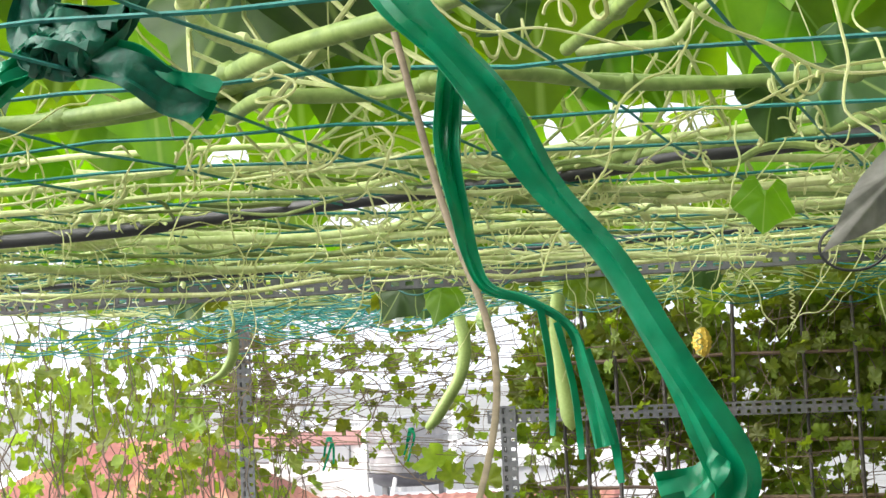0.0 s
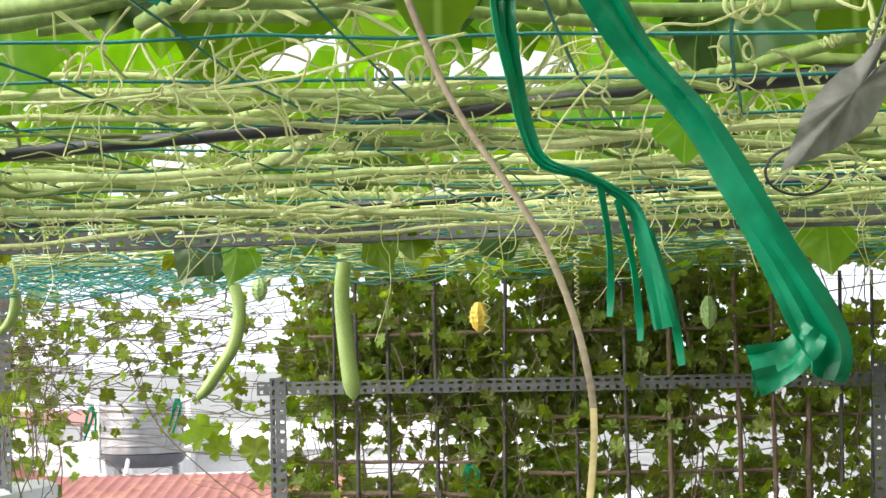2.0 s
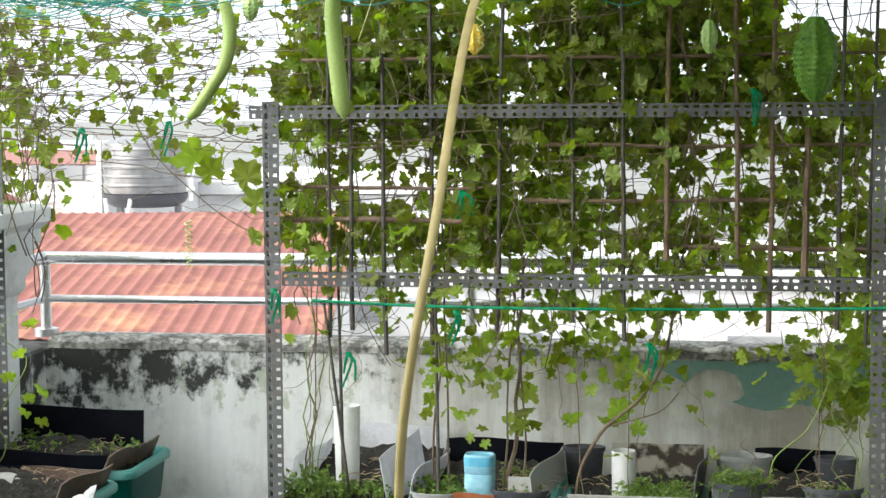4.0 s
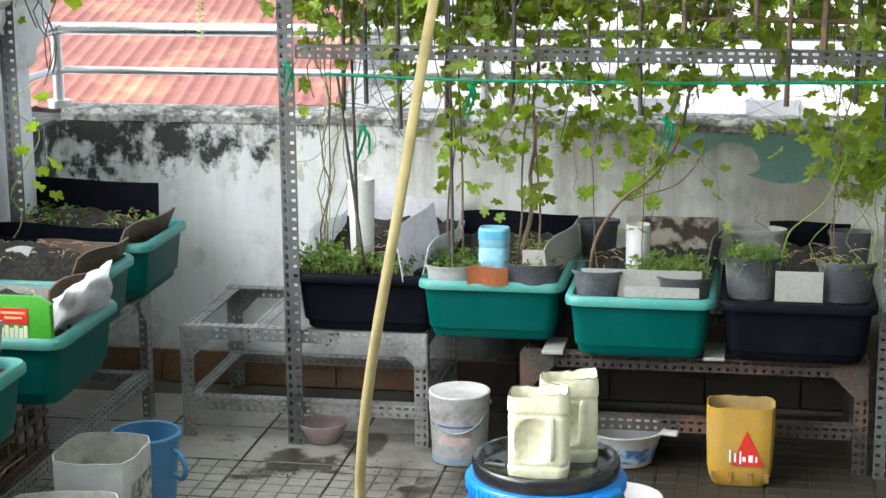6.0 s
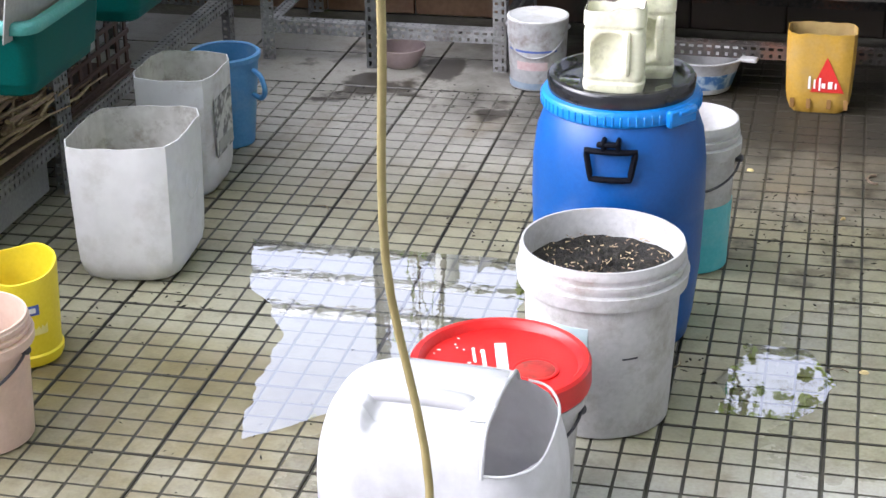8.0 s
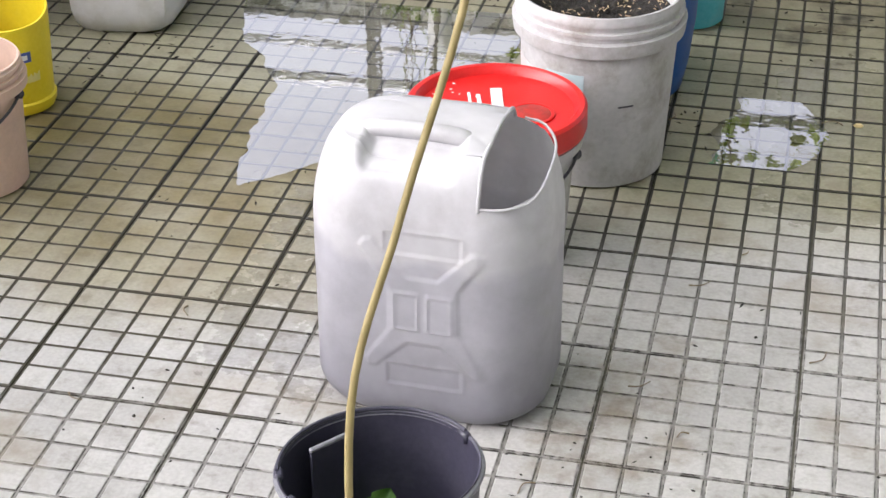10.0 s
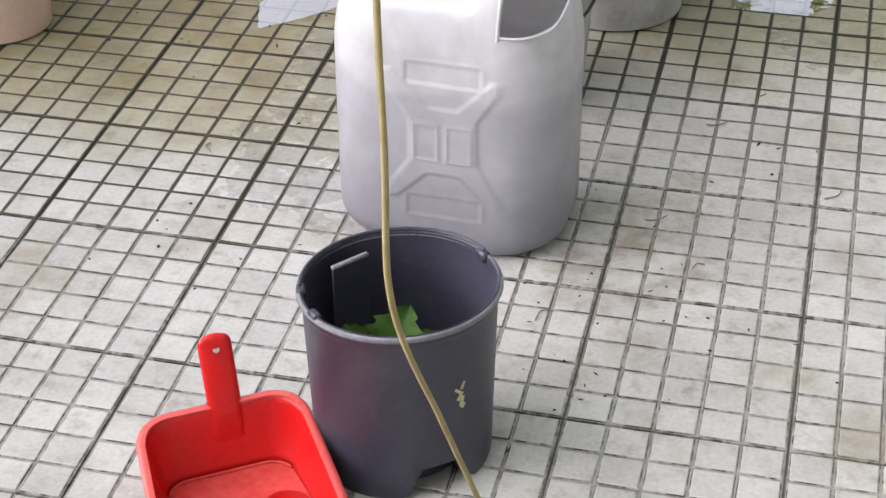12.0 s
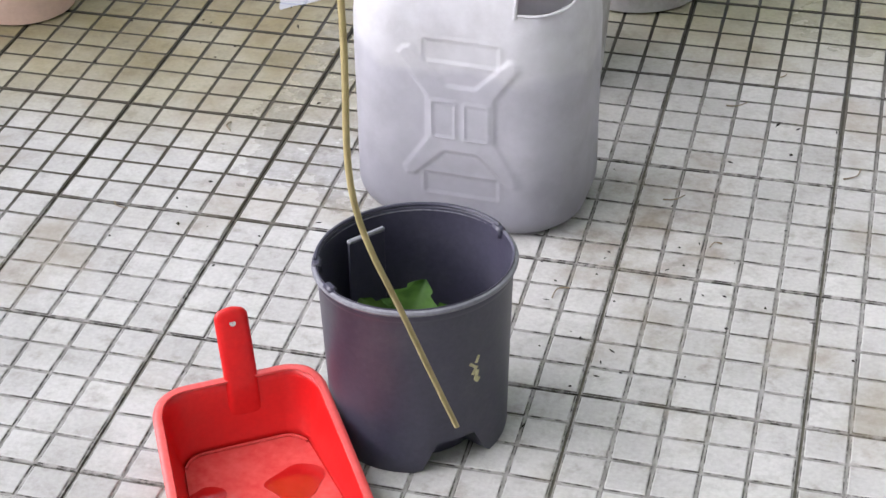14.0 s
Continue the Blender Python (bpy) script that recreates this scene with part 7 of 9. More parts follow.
# thick stems with swollen joints at the net's near edge
v = thing("gourd_vine", "thick green bottle gourd stems at the net's near edge", "vine", (0, 0, 0))
for pts, r0, m in (([(-0.663, -1.570, 2.0), (-0.598, -1.568, 2.0), (-0.471, -1.619, 2.0), (-0.353, -1.735, 2.0), (-0.244, -1.804, 2.0), (-0.139, -1.895, 2.0)], 0.0068, M_STEM_GREEN),
                   ([(-0.477, -1.531, 1.995), (-0.418, -1.602, 1.995), (-0.347, -1.577, 1.995), (-0.253, -1.618, 1.995), (-0.183, -1.518, 1.995), (-0.090, -1.475, 1.995), (0.012, -1.480, 1.995)], 0.0056, M_STEM_GREEN),
                   ([(-0.201, -1.618, 2.005), (-0.144, -1.728, 2.005), (-0.069, -1.882, 2.005)], 0.0046, M_STEM_GREEN),
                   ([(-0.311, -1.959, 2.006), (-0.346, -1.868, 2.004), (-0.366, -1.797, 2.003), (-0.361, -1.730, 2.003)], 0.0048, M_STEM),
                   ([(-0.533, -1.010, 1.99), (-0.473, -0.973, 1.99), (-0.344, -1.089, 1.99), (-0.209, -1.148, 1.99), (-0.082, -1.210, 1.99), (0.028, -1.367, 1.99)], 0.0060, M_STEM_GREEN),
                   ([(-1.196, -0.465, 1.985), (-0.978, -0.485, 1.985), (-0.771, -0.505, 1.985), (-0.648, -0.630, 1.985), (-0.515, -0.884, 1.985), (-0.443, -1.041, 1.985)], 0.0065, M_STEM)):
    g = G()
    line = smooth_path(pts, 6)
    tube(g, line, r0, r0 * 0.85, 10)
    stem = part("stem", g, m, v)
    for q in line[6::9]:
        g = G()
        lathe(g, [(0.001, -1.5 * r0), (r0 * 1.15, -0.9 * r0), (r0 * 1.42, 0), (r0 * 1.15, 0.9 * r0), (0.001, 1.5 * r0)], 10)
        g.move(Matrix.Translation(q) @ Matrix.Rotation(math.pi / 2, 4, "Y"))
        part("joint", g, m, stem)

# a few leaves that hang below or just above the net near the eye
v = thing("gourd_leaves", "bottle gourd leaves hanging at the net's near edge", "leaves", (0, 0, 0))
for p, s, rot in (((-0.10, -1.45, 1.93), 0.038, (-95, 10, 20)), ((-0.13, -1.55, 2.10), 0.20, (-60, -10, -30)), ((-0.62, -1.5, 2.09), 0.2, (-55, 5, 30)),
                  ((0.12, -1.5, 2.07), 0.18, (-62, 0, -15)), ((-0.30, -1.35, 2.07), 0.2, (-58, 0, 5)), ((-0.75, -1.2, 2.05), 0.2, (-60, 0, -8)), ((0.05, -1.2, 2.05), 0.19, (-66, 0, 18)),
                  ((-0.5, -1.1, 2.06), 0.2, (-60, 10, 25)), ((-0.1, -1.0, 2.05), 0.2, (-58, -8, -12)), ((0.25, -1.15, 2.05), 0.2, (-60, 0, 0)), ((-0.9, -0.9, 2.04), 0.2, (-64, 0, 10)),
                  ((-0.62, 0.3, 1.985), 0.07, (-100, 0, 20)), ((-1.0, 0.55, 1.985), 0.09, (-85, 10, -20)), ((-0.75, 0.6, 1.985), 0.08, (-95, -20, 30)), ((0.1, 0.5, 1.99), 0.1, (-80, 0, 10))):
    put_leaf(LEAF_G, v, (p[0], p[1], p[2] + (0.0 if s < 0.12 else s * 0.55 + 0.05)), s, rot, rg)
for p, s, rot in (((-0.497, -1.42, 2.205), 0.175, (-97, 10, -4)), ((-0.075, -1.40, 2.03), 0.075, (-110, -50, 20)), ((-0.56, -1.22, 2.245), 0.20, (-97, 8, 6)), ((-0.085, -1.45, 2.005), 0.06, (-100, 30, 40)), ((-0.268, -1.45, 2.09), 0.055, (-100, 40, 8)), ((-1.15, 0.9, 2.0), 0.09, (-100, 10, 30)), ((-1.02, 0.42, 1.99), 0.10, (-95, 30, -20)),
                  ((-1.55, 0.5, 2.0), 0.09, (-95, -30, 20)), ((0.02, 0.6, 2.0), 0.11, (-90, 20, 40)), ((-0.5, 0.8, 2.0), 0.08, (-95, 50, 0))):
    put_leaf(LEAF_SHADED, v, p, s, rot, rg)

# bitter gourd vines on the trellis
rb = random.Random(12)


def thick(x, z):
    """How thickly the vine has grown at a place on the trellis, from about -1 to 1; the far upper corner is bare."""
    bare = 0.42 * min(1.0, max(0.0, (x + 0.02) / 0.15)) * min(1.0, max(0.0, (z - 1.70) / 0.15))
    return 0.7 * noise.noise((x * 3.1, 4.0, z * 3.1)) + 0.5 * noise.noise((x * 7.5, 9.0, z * 7.5)) - bare


def clump(v, count, bx, bz, by, sizes, meshes, tilt=(20, 110), gaps=None):
    for k in range(count):
        x, y, z = rb.uniform(*bx), rb.uniform(*by), rb.uniform(*bz)
        if gaps is not None and thick(x, z) < gaps + rb.uniform(-0.15, 0.15):
            continue
        put_leaf(meshes, v, (x, y, z), rb.uniform(*sizes), (rb.uniform(*tilt), rb.uniform(-40, 40), rb.uniform(-60, 60) + rb.choice((0, 180))), rb)


def climb(x0, z0, x1, z1, y, r, material, wob=0.05, n=10):
    """A stem winding from one place on the trellis to another, a part of the vine v."""
    g = G()
    ph = rb.uniform(0, 9)
    pts = [(x0 + (x1 - x0) * t / n + wob * noise.noise((t * 0.5, ph, 1)) * 1.6, y + 0.04 * noise.noise((t * 0.6, ph, 4)), z0 + (z1 - z0) * t / n) for t in range(n + 1)]
    tube(g, smooth_path(pts, 2), r, r * 0.7, 5)
    part("stem", g, material, v)


bands = ((-1.38, -1.05), (-1.08, -0.78), (-0.82, -0.50), (-0.55, -0.25), (-0.30, 0.02), (-0.02, 0.42))
for k, bx in enumerate(bands):
    v = thing("bitter_gourd_vine", "bitter gourd vine climbing the trellis, dense lobed leaves", "vine", (0, 0, 0), group="bitter gourd vines")
    full = 1.0 if k < 5 else 0.8
    clump(v, int(250 * full), bx, (1.60, 1.98), (2.33, 2.60), (0.040, 0.078), LEAF_B, gaps=-0.30 if k > 1 else -0.5)
    clump(v, int(185 * full), bx, (1.22, 1.62), (2.33, 2.60), (0.040, 0.078), LEAF_B, gaps=-0.2)
    clump(v, 26, bx, (1.25, 1.95), (2.20, 2.30), (0.036, 0.064), LEAF_B, gaps=-0.25)
    clump(v, 100, bx, (1.15, 1.85), (2.28, 2.58), (0.036, 0.070), LEAF_L, gaps=-0.22)
    clump(v, (6, 26, 30, 30, 22, 10)[k], bx, (1.02, 1.32), (2.26, 2.45), (0.035, 0.07), LEAF_L)
    clump(v, (3, 16, 16, 14, 7, 7)[k], bx, (0.92, 1.22), (2.24, 2.42), (0.035, 0.066), LEAF_B)
    clump(v, (2, 12, 12, 10, 5, 5)[k], bx, (0.85, 1.22), (2.24, 2.42), (0.035, 0.072), LEAF_L)
    for j in range(11):
        climb(rb.uniform(*bx), rb.uniform(0.9, 1.3), rb.uniform(*bx), 1.97, rb.uniform(2.28, 2.45), rb.uniform(0.0012, 0.0028), M_STEM_BROWN)
    for j in range(7):
        z = rb.uniform(1.2, 1.95)
        climb(bx[0] - 0.1, z, bx[1] + 0.15, z + rb.uniform(-0.2, 0.2), rb.uniform(2.28, 2.45), rb.uniform(0.001, 0.0022), M_STEM_BROWN, 0.1)

def leaf_mass(name, label, count, bx, by, bz, sizes, seed, tilt=(0.3, 1.9), gaps=None):
    """Many small lobed leaves joined into one mesh."""
    r = random.Random(seed)
    t = thing(name, label, "leaves", (0, 0, 0), kind="stuff")
    g = G()
    for k in range(count):
        p = Vector((r.uniform(*bx), r.uniform(*by), r.uniform(*bz)))
        if gaps is not None and thick(p.x, p.z) < gaps:
            continue
        if 1.9 < bz[0] < 1.98:
            p.z = zc(p.x, p.y) + r.uniform(bz[0], bz[1]) - 1.985
        m = Matrix.Translation(p) @ Euler((r.uniform(*tilt), r.uniform(-0.8, 0.8), r.uniform(0, 6.28))).to_matrix().to_4x4()
        sz, deep, ph = r.uniform(*sizes), r.uniform(0.12, 0.26), r.uniform(-0.4, 0.4)
        n = 15
        vs = [(0, 0.4 * sz, 0)]
        for i in range(n):
            a = -math.pi + 2 * math.pi * i / n
            rad = sz * (0.5 - deep + deep * abs(math.cos(2.5 * a + ph * math.sin(a))) + r.uniform(-0.05, 0.05))
            vs.append((rad * math.sin(a), 0.4 * sz + rad * math.cos(a), 0.25 * abs(rad * math.sin(a)) + r.uniform(-0.05, 0.05) * sz))
        start = len(g.v)
        g.add(vs, [(0, 1 + i, 1 + (i + 1) % n) for i in range(n)])
        g.move(m, start)
    part("foliage", g, M_LEAF_BI, t, sharp=80)


leaf_mass("trellis_leaves", "small dark bitter gourd leaves filling the trellis", 2500, (-1.36, 0.5), (2.335, 2.65), (1.2, 1.98), (0.022, 0.052), 61, gaps=-0.2)
leaf_mass("trellis_leaves", "small bitter gourd leaves on the trellis by the post", 330, (-1.30, -0.72), (2.335, 2.6), (1.42, 1.8), (0.028, 0.056), 69)
leaf_mass("trellis_leaves", "small bitter gourd leaves low on the trellis", 190, (-0.95, -0.2), (2.26, 2.45), (0.85, 1.2), (0.022, 0.045), 62)
leaf_mass("canopy_leaves", "small dark leaves tangled in the far net", 110, (-2.3, -1.0), (0.35, 1.2), (1.955, 2.09), (0.025, 0.065), 63)
leaf_mass("canopy_leaves", "dark leaves tangled in the far net", 900, (-1.0, 1.4), (0.35, 2.4), (1.955, 2.11), (0.03, 0.075), 66)
# layer hidden above the net, added only to shade the right-hand planters
leaf_mass("canopy_leaves", "unseen leaf layer added over the net to shade the planters", 1600, (-0.7, 1.8), (1.1, 2.6), (2.10, 2.36), (0.05, 0.11), 67, (-0.4, 0.5))
leaf_mass("trellis_leaves", "leaves overtopping the trellis above the net", 950, (-1.4, 1.4), (2.2, 2.6), (1.985, 2.36), (0.03, 0.07), 65)
leaf_mass("trellis_leaves", "leaves hanging outside the corner", 620, (-3.25, -2.2), (2.35, 2.9), (1.2, 1.97), (0.03, 0.07), 68)
leaf_mass("trellis_leaves", "small withered leaves on the open side", 230, (-2.5, -1.4), (2.25, 2.45), (1.5, 1.97), (0.02, 0.045), 64)

# thin dry stems criss-crossing the trellis and the gap beside it
dry = thing("dry_stems", "thin dry vine stems and tendrils on the trellis", "stems", (0, 0, 0), kind="stuff")
g = G()
for j in range(230):
    x, z = (rb.uniform(-2.5, 0.5), rb.uniform(1.45, 1.95)) if j % 2 else (rb.uniform(-1.4, 0.5), rb.uniform(0.95, 1.6))
    hd = rb.uniform(0, 6.28)
    pts = [(x, rb.uniform(2.27, 2.42), z)]
    for q in range(rb.randint(5, 11)):
        hd += rb.gauss(0, 0.45)
        pts.append((pts[-1][0] + 0.05 * math.cos(hd), pts[-1][1] + rb.uniform(-0.012, 0.012), min(1.99, pts[-1][2] + 0.04 * math.sin(hd))))
    tube(g, smooth_path(pts, 3), rb.uniform(0.0008, 0.0017), 0.0006, 4)
part("stem", g, M_STEM_BROWN, dry)

# the open side: drooping sprays beside the post
v = thing("bitter_gourd_vine", "sparse drooping bitter gourd sprays beside the post", "vine", (0, 0, 0), group="bitter gourd vines")
clump(v, 90, (-2.6, -1.40), (1.80, 1.98), (2.2, 2.5), (0.03, 0.06), LEAF_B)
clump(v, 60, (-2.6, -1.40), (1.60, 1.85), (2.2, 2.5), (0.03, 0.06), LEAF_B)
clump(v, 30, (-2.4, -1.40), (1.55, 1.9), (2.2, 2.5), (0.035, 0.06), LEAF_L)
clump(v, 26, (-2.32, -2.05), (1.50, 1.97), (0.7, 2.3), (0.045, 0.075), LEAF_B)
clump(v, 10, (-2.32, -2.05), (1.40, 1.97), (0.7, 2.3), (0.045, 0.075), LEAF_L)
clump(v, 180, (-3.2, -2.2), (1.38, 1.97), (2.3, 2.7), (0.035, 0.065), LEAF_B)
clump(v, 12, (-3.2, -2.1), (1.36, 1.9), (2.3, 2.6), (0.035, 0.065), LEAF_L)
for p, s in (((-1.60, 2.30, 1.47), 0.12), ((-1.545, 2.29, 1.44), 0.10), ((-1.44, 2.30, 1.42), 0.11), ((-1.41, 2.28, 1.35), 0.10), ((-1.43, 2.27, 1.26), 0.07), ((-2.08, 2.3, 1.50), 0.08), ((-2.13, 2.3, 1.62), 0.09)):
    put_leaf(LEAF_L, v, p, s, (80, rb.uniform(-30, 30), rb.uniform(140, 220)), rb)
for j in range(40):
    x = rb.uniform(-2.4, -1.5)
    climb(x, rb.uniform(1.55, 1.8), x + rb.uniform(-0.3, 0.5), 1.97, rb.uniform(2.25, 2.42), rb.uniform(0.001, 0.002), M_STEM_BROWN, 0.12)
for j in range(28):
    z = rb.uniform(1.6, 1.95)
    climb(-2.4, z, -1.35, z + rb.uniform(-0.2, 0.15), rb.uniform(2.25, 2.42), rb.uniform(0.001, 0.002), M_STEM_BROWN, 0.15)
for j in range(64):
    x = rb.uniform(-3.2, -2.15)
    climb(x, rb.uniform(1.0, 1.4), x + rb.uniform(-0.1, 0.1), 1.98, rb.uniform(2.3, 2.7), rb.uniform(0.0012, 0.0025), M_STEM_BROWN, 0.05)
for j in range(22):
    x, y = rb.uniform(-2.3, -2.08), rb.uniform(0.6, 2.3)
    climb(x, rb.uniform(1.1, 1.5), x + rb.uniform(-0.05, 0.05), 1.98, y, rb.uniform(0.0012, 0.0025), M_STEM_BROWN, 0.04)
g = G()
tube(g, smooth_path([(-1.85, 2.3, 1.75), (-1.75, 2.3, 1.55), (-1.62, 2.3, 1.42), (-1.5, 2.3, 1.33), (-1.38, 2.29, 1.28)], 5), 0.002, 0.0016, 5)
part("stem", g, M_STEM_BROWN, v)

# bright foliage low at the right post, and shoots above the planters
v = thing("bitter_gourd_vine", "bright young bitter gourd foliage by the post", "vine", (0, 0, 0), group="bitter gourd vines")
clump(v, 120, (0.10, 0.55), (0.78, 1.15), (2.30, 2.60), (0.04, 0.085), LEAF_L)
clump(v, 90, (0.20, 0.6), (0.70, 1.0), (2.45, 2.7), (0.045, 0.085), LEAF_B)
for j in range(4):
    climb(rb.uniform(0.14, 0.3), 0.55, rb.uniform(0.1, 0.5), 1.15, rb.uniform(2.35, 2.5), 0.0018, M_STEM_GREEN)

v = thing("bitter_gourd_vine", "young shoots climbing from the planters", "vine", (0, 0, 0), group="bitter gourd vines")
for bx, bz, n in (((-1.02, -0.80), (0.74, 0.92), 9), ((-0.86, -0.62), (0.68, 1.05), 22), ((-0.62, -0.30), (0.72, 1.05), 16), ((-0.42, -0.12), (0.62, 1.02), 13), ((-0.1, 0.2), (0.8, 1.0), 5)):
    clump(v, n, bx, bz, (2.28, 2.45), (0.038, 0.075), LEAF_L + LEAF_B[:1])

def shoot(material, pts, r0, r1, n=6):
    g = G()
    tube(g, smooth_path(pts, 5), r0, r1, n)
    part("stem", g, material, v)


for j in range(8):
    climb(-1.29 + rb.uniform(-0.05, 0.06), 0.54, -1.28 + rb.uniform(-0.12, 0.10), rb.uniform(0.9, 1.5), 2.46 + rb.uniform(-0.06, 0.06), rb.uniform(0.0014, 0.003), M_STEM_BROWN if j % 2 else M_STEM_GREEN, 0.02)
for x in (-0.93, -0.88, -0.72, -0.70, -0.66):
    climb(x, 0.53, x + rb.uniform(-0.05, 0.05), rb.uniform(1.2, 1.9), 2.36, 0.0035 if x != -0.70 else 0.007, M_STEM_BROWN, 0.02)
shoot(M_STEM_BROWN, [(-0.52, 2.42, 0.50), (-0.50, 2.40, 0.62), (-0.43, 2.38, 0.74), (-0.33, 2.36, 0.83), (-0.26, 2.34, 0.95), (-0.22, 2.33, 1.2)], 0.006, 0.004, 7)
shoot(M_STEM_BROWN, [(-0.42, 2.38, 0.745), (-0.28, 2.37, 0.79), (-0.22, 2.36, 0.85)], 0.003, 0.002)
for x, t in ((-0.49, 1.3), (-0.36, 1.4), (0.17, 1.3), (0.19, 1.0), (-0.02, 0.72)):
    climb(x, 0.52, x + rb.uniform(-0.06, 0.03), t, 2.38, 0.0018, M_STEM_BROWN, 0.03)
shoot(M_STEM_GREEN, [(0.03, 2.3, 0.60), (0.05, 2.32, 0.68), (0.14, 2.34, 0.76), (0.2, 2.36, 0.9)], 0.0025, 0.002)
shoot(M_STEM_GREEN, [(0.29, 2.3, 0.58), (0.36, 2.3, 0.66), (0.45, 2.3, 0.72)], 0.0025, 0.002)
# canes
for x0, z0, x1, z1, y in ((-1.165, 0.53, -1.235, 1.10, 2.30), (-1.19, 0.53, -1.20, 1.25, 2.33), (-0.905, 0.53, -0.912, 1.35, 2.31)):
    g = G()
    tube(g, [(x0 + (x1 - x0) * k / 6, y, z0 + (z1 - z0) * k / 6) for k in range(7)], 0.0055, 0.004, 7)
    single("cane", g, M_ROD, "dark thin cane pushed into a planter", "cane")

# canopy part of the bitter gourd, thin and dark
for y0, y1, n in ((0.4, 1.3, 170), (1.3, 2.3, 260)):
    v = thing("bitter_gourd_vine", "bitter gourd leaves lying on the far part of the net", "vine", (0, 0, 0), group="bitter gourd vines")
    for k in range(n):
        x, y = (-2.2 + 3.3 * rb.uniform(0, 1) ** 0.5 if y0 < 1 else -1.35 + 2.45 * rb.uniform(0, 1) ** 0.7), rb.uniform(y0, y1)
        put_leaf(LEAF_B, v, (x, y, zc(x, y) + rb.uniform(-0.02, 0.10)), rb.uniform(0.045, 0.09), (rb.uniform(-50, 30), rb.uniform(-40, 40), rb.uniform(0, 360)), rb)

# leaves by the pillar
v = thing("creeper", "small bright creeper against the white pillar", "plant", (0, 0, 0))
for p, s in (((-2.13, 2.2, 0.93), 0.05), ((-2.16, 2.2, 0.86), 0.05), ((-2.06, 2.2, 0.82), 0.06), ((-2.10, 2.2, 0.80), 0.05), ((-2.12, 2.2, 0.76), 0.05), ((-2.09, 2.2, 1.02), 0.05), ((-2.05, 2.2, 0.73), 0.05)):
    put_leaf(LEAF_L, v, p, s, (65, rb.uniform(-30, 30), rb.uniform(120, 240)), rb)
climb(-2.2, 0.6, -2.12, 1.08, 2.22, 0.002, M_STEM_GREEN)


# ---- fruit hanging from the net ----
def long_gourd(label, pts, r, place):
    t = thing("bottle_gourd", label, "gourd", place, 0, "gourds")
    g = G()
    path = smooth_path(pts, 6)
    n = len(path)
    loops = []
    for i, p in enumerate(path):
        f = i / (n - 1)
        rad = r * (0.80 + 0.20 * f) * min(1, (f / 0.04 + 0.02) ** 0.5) * min(1, ((1 - f) / 0.10 + 0.01) ** 0.5)
        loops.append([(p.x + rad * math.cos(2 * math.pi * k / 18), p.y + rad * math.sin(2 * math.pi * k / 18), p.z) for k in range(18)])
    loft(g, loops)
    part("fruit", g, M_GOURD, t)
    g = G()
    tube(g, smooth_path([path[0] + Vector((0, 0, -0.002)), path[0] + Vector((0.004, 0, 0.02)), path[0] + Vector((-0.01, 0.01, 0.05))], 4), 0.004, 0.003, 6)
    part("stalk", g, M_STEM, t)
    g = G()
    for k in range(5):
        tube(g, [path[-1], path[-1] + Vector((0.008 * math.cos(k * 1.25), 0.008 * math.sin(k * 1.25), -0.010))], 0.0015, 0.0008, 4)
    part("withered_flower", g, M_STEM_BROWN, t)
    return t


long_gourd("long straight pale green gourd hanging from the net", [(0.0, 0, 0.0), (-0.012, 0, -0.10), (-0.004, 0, -0.22), (0.012, 0, -0.35)], 0.021, (-0.955, 1.3, 1.992))
long_gourd("long bent pale green gourd hanging from the net", [(0.0, 0, 0.0), (0.016, 0, -0.08), (0.0, 0, -0.17), (-0.05, 0, -0.25), (-0.10, 0, -0.32)], 0.021, (-1.40, 1.9, 1.95))
long_gourd("short hooked green gourd hanging from the net", [(0.0, 0, 0.0), (0.002, 0, -0.03), (-0.006, 0, -0.06), (-0.03, 0, -0.088), (-0.07, 0, -0.105)], 0.013, (-1.474, 0.6, 1.895))
# loops of loose teal twine under the net's west side
rt = random.Random(77)
tw = thing("twine", "loose loops of teal twine hanging under the net", "twine", (0, 0, 0))
for j in range(16):
    x0, y0, z0 = rt.uniform(-2.15, -1.5), rt.uniform(0.35, 0.75), rt.uniform(1.865, 1.93)
    pts, a = [], rt.uniform(-0.25, 0.25)
    for q in range(9):
        pts.append((x0 + 0.05 * q, y0 + 0.03 * noise.noise((q * 0.7, j, 2)), z0 + a * 0.03 * q - 0.02 * math.sin(q / 8 * math.pi) + 0.018 * noise.noise((q * 0.9, j, 5))))
    g = G()
    tube(g, smooth_path(pts, 4), 0.0013, 0.0013, 5)
    part("strand", g, M_STRING, tw)


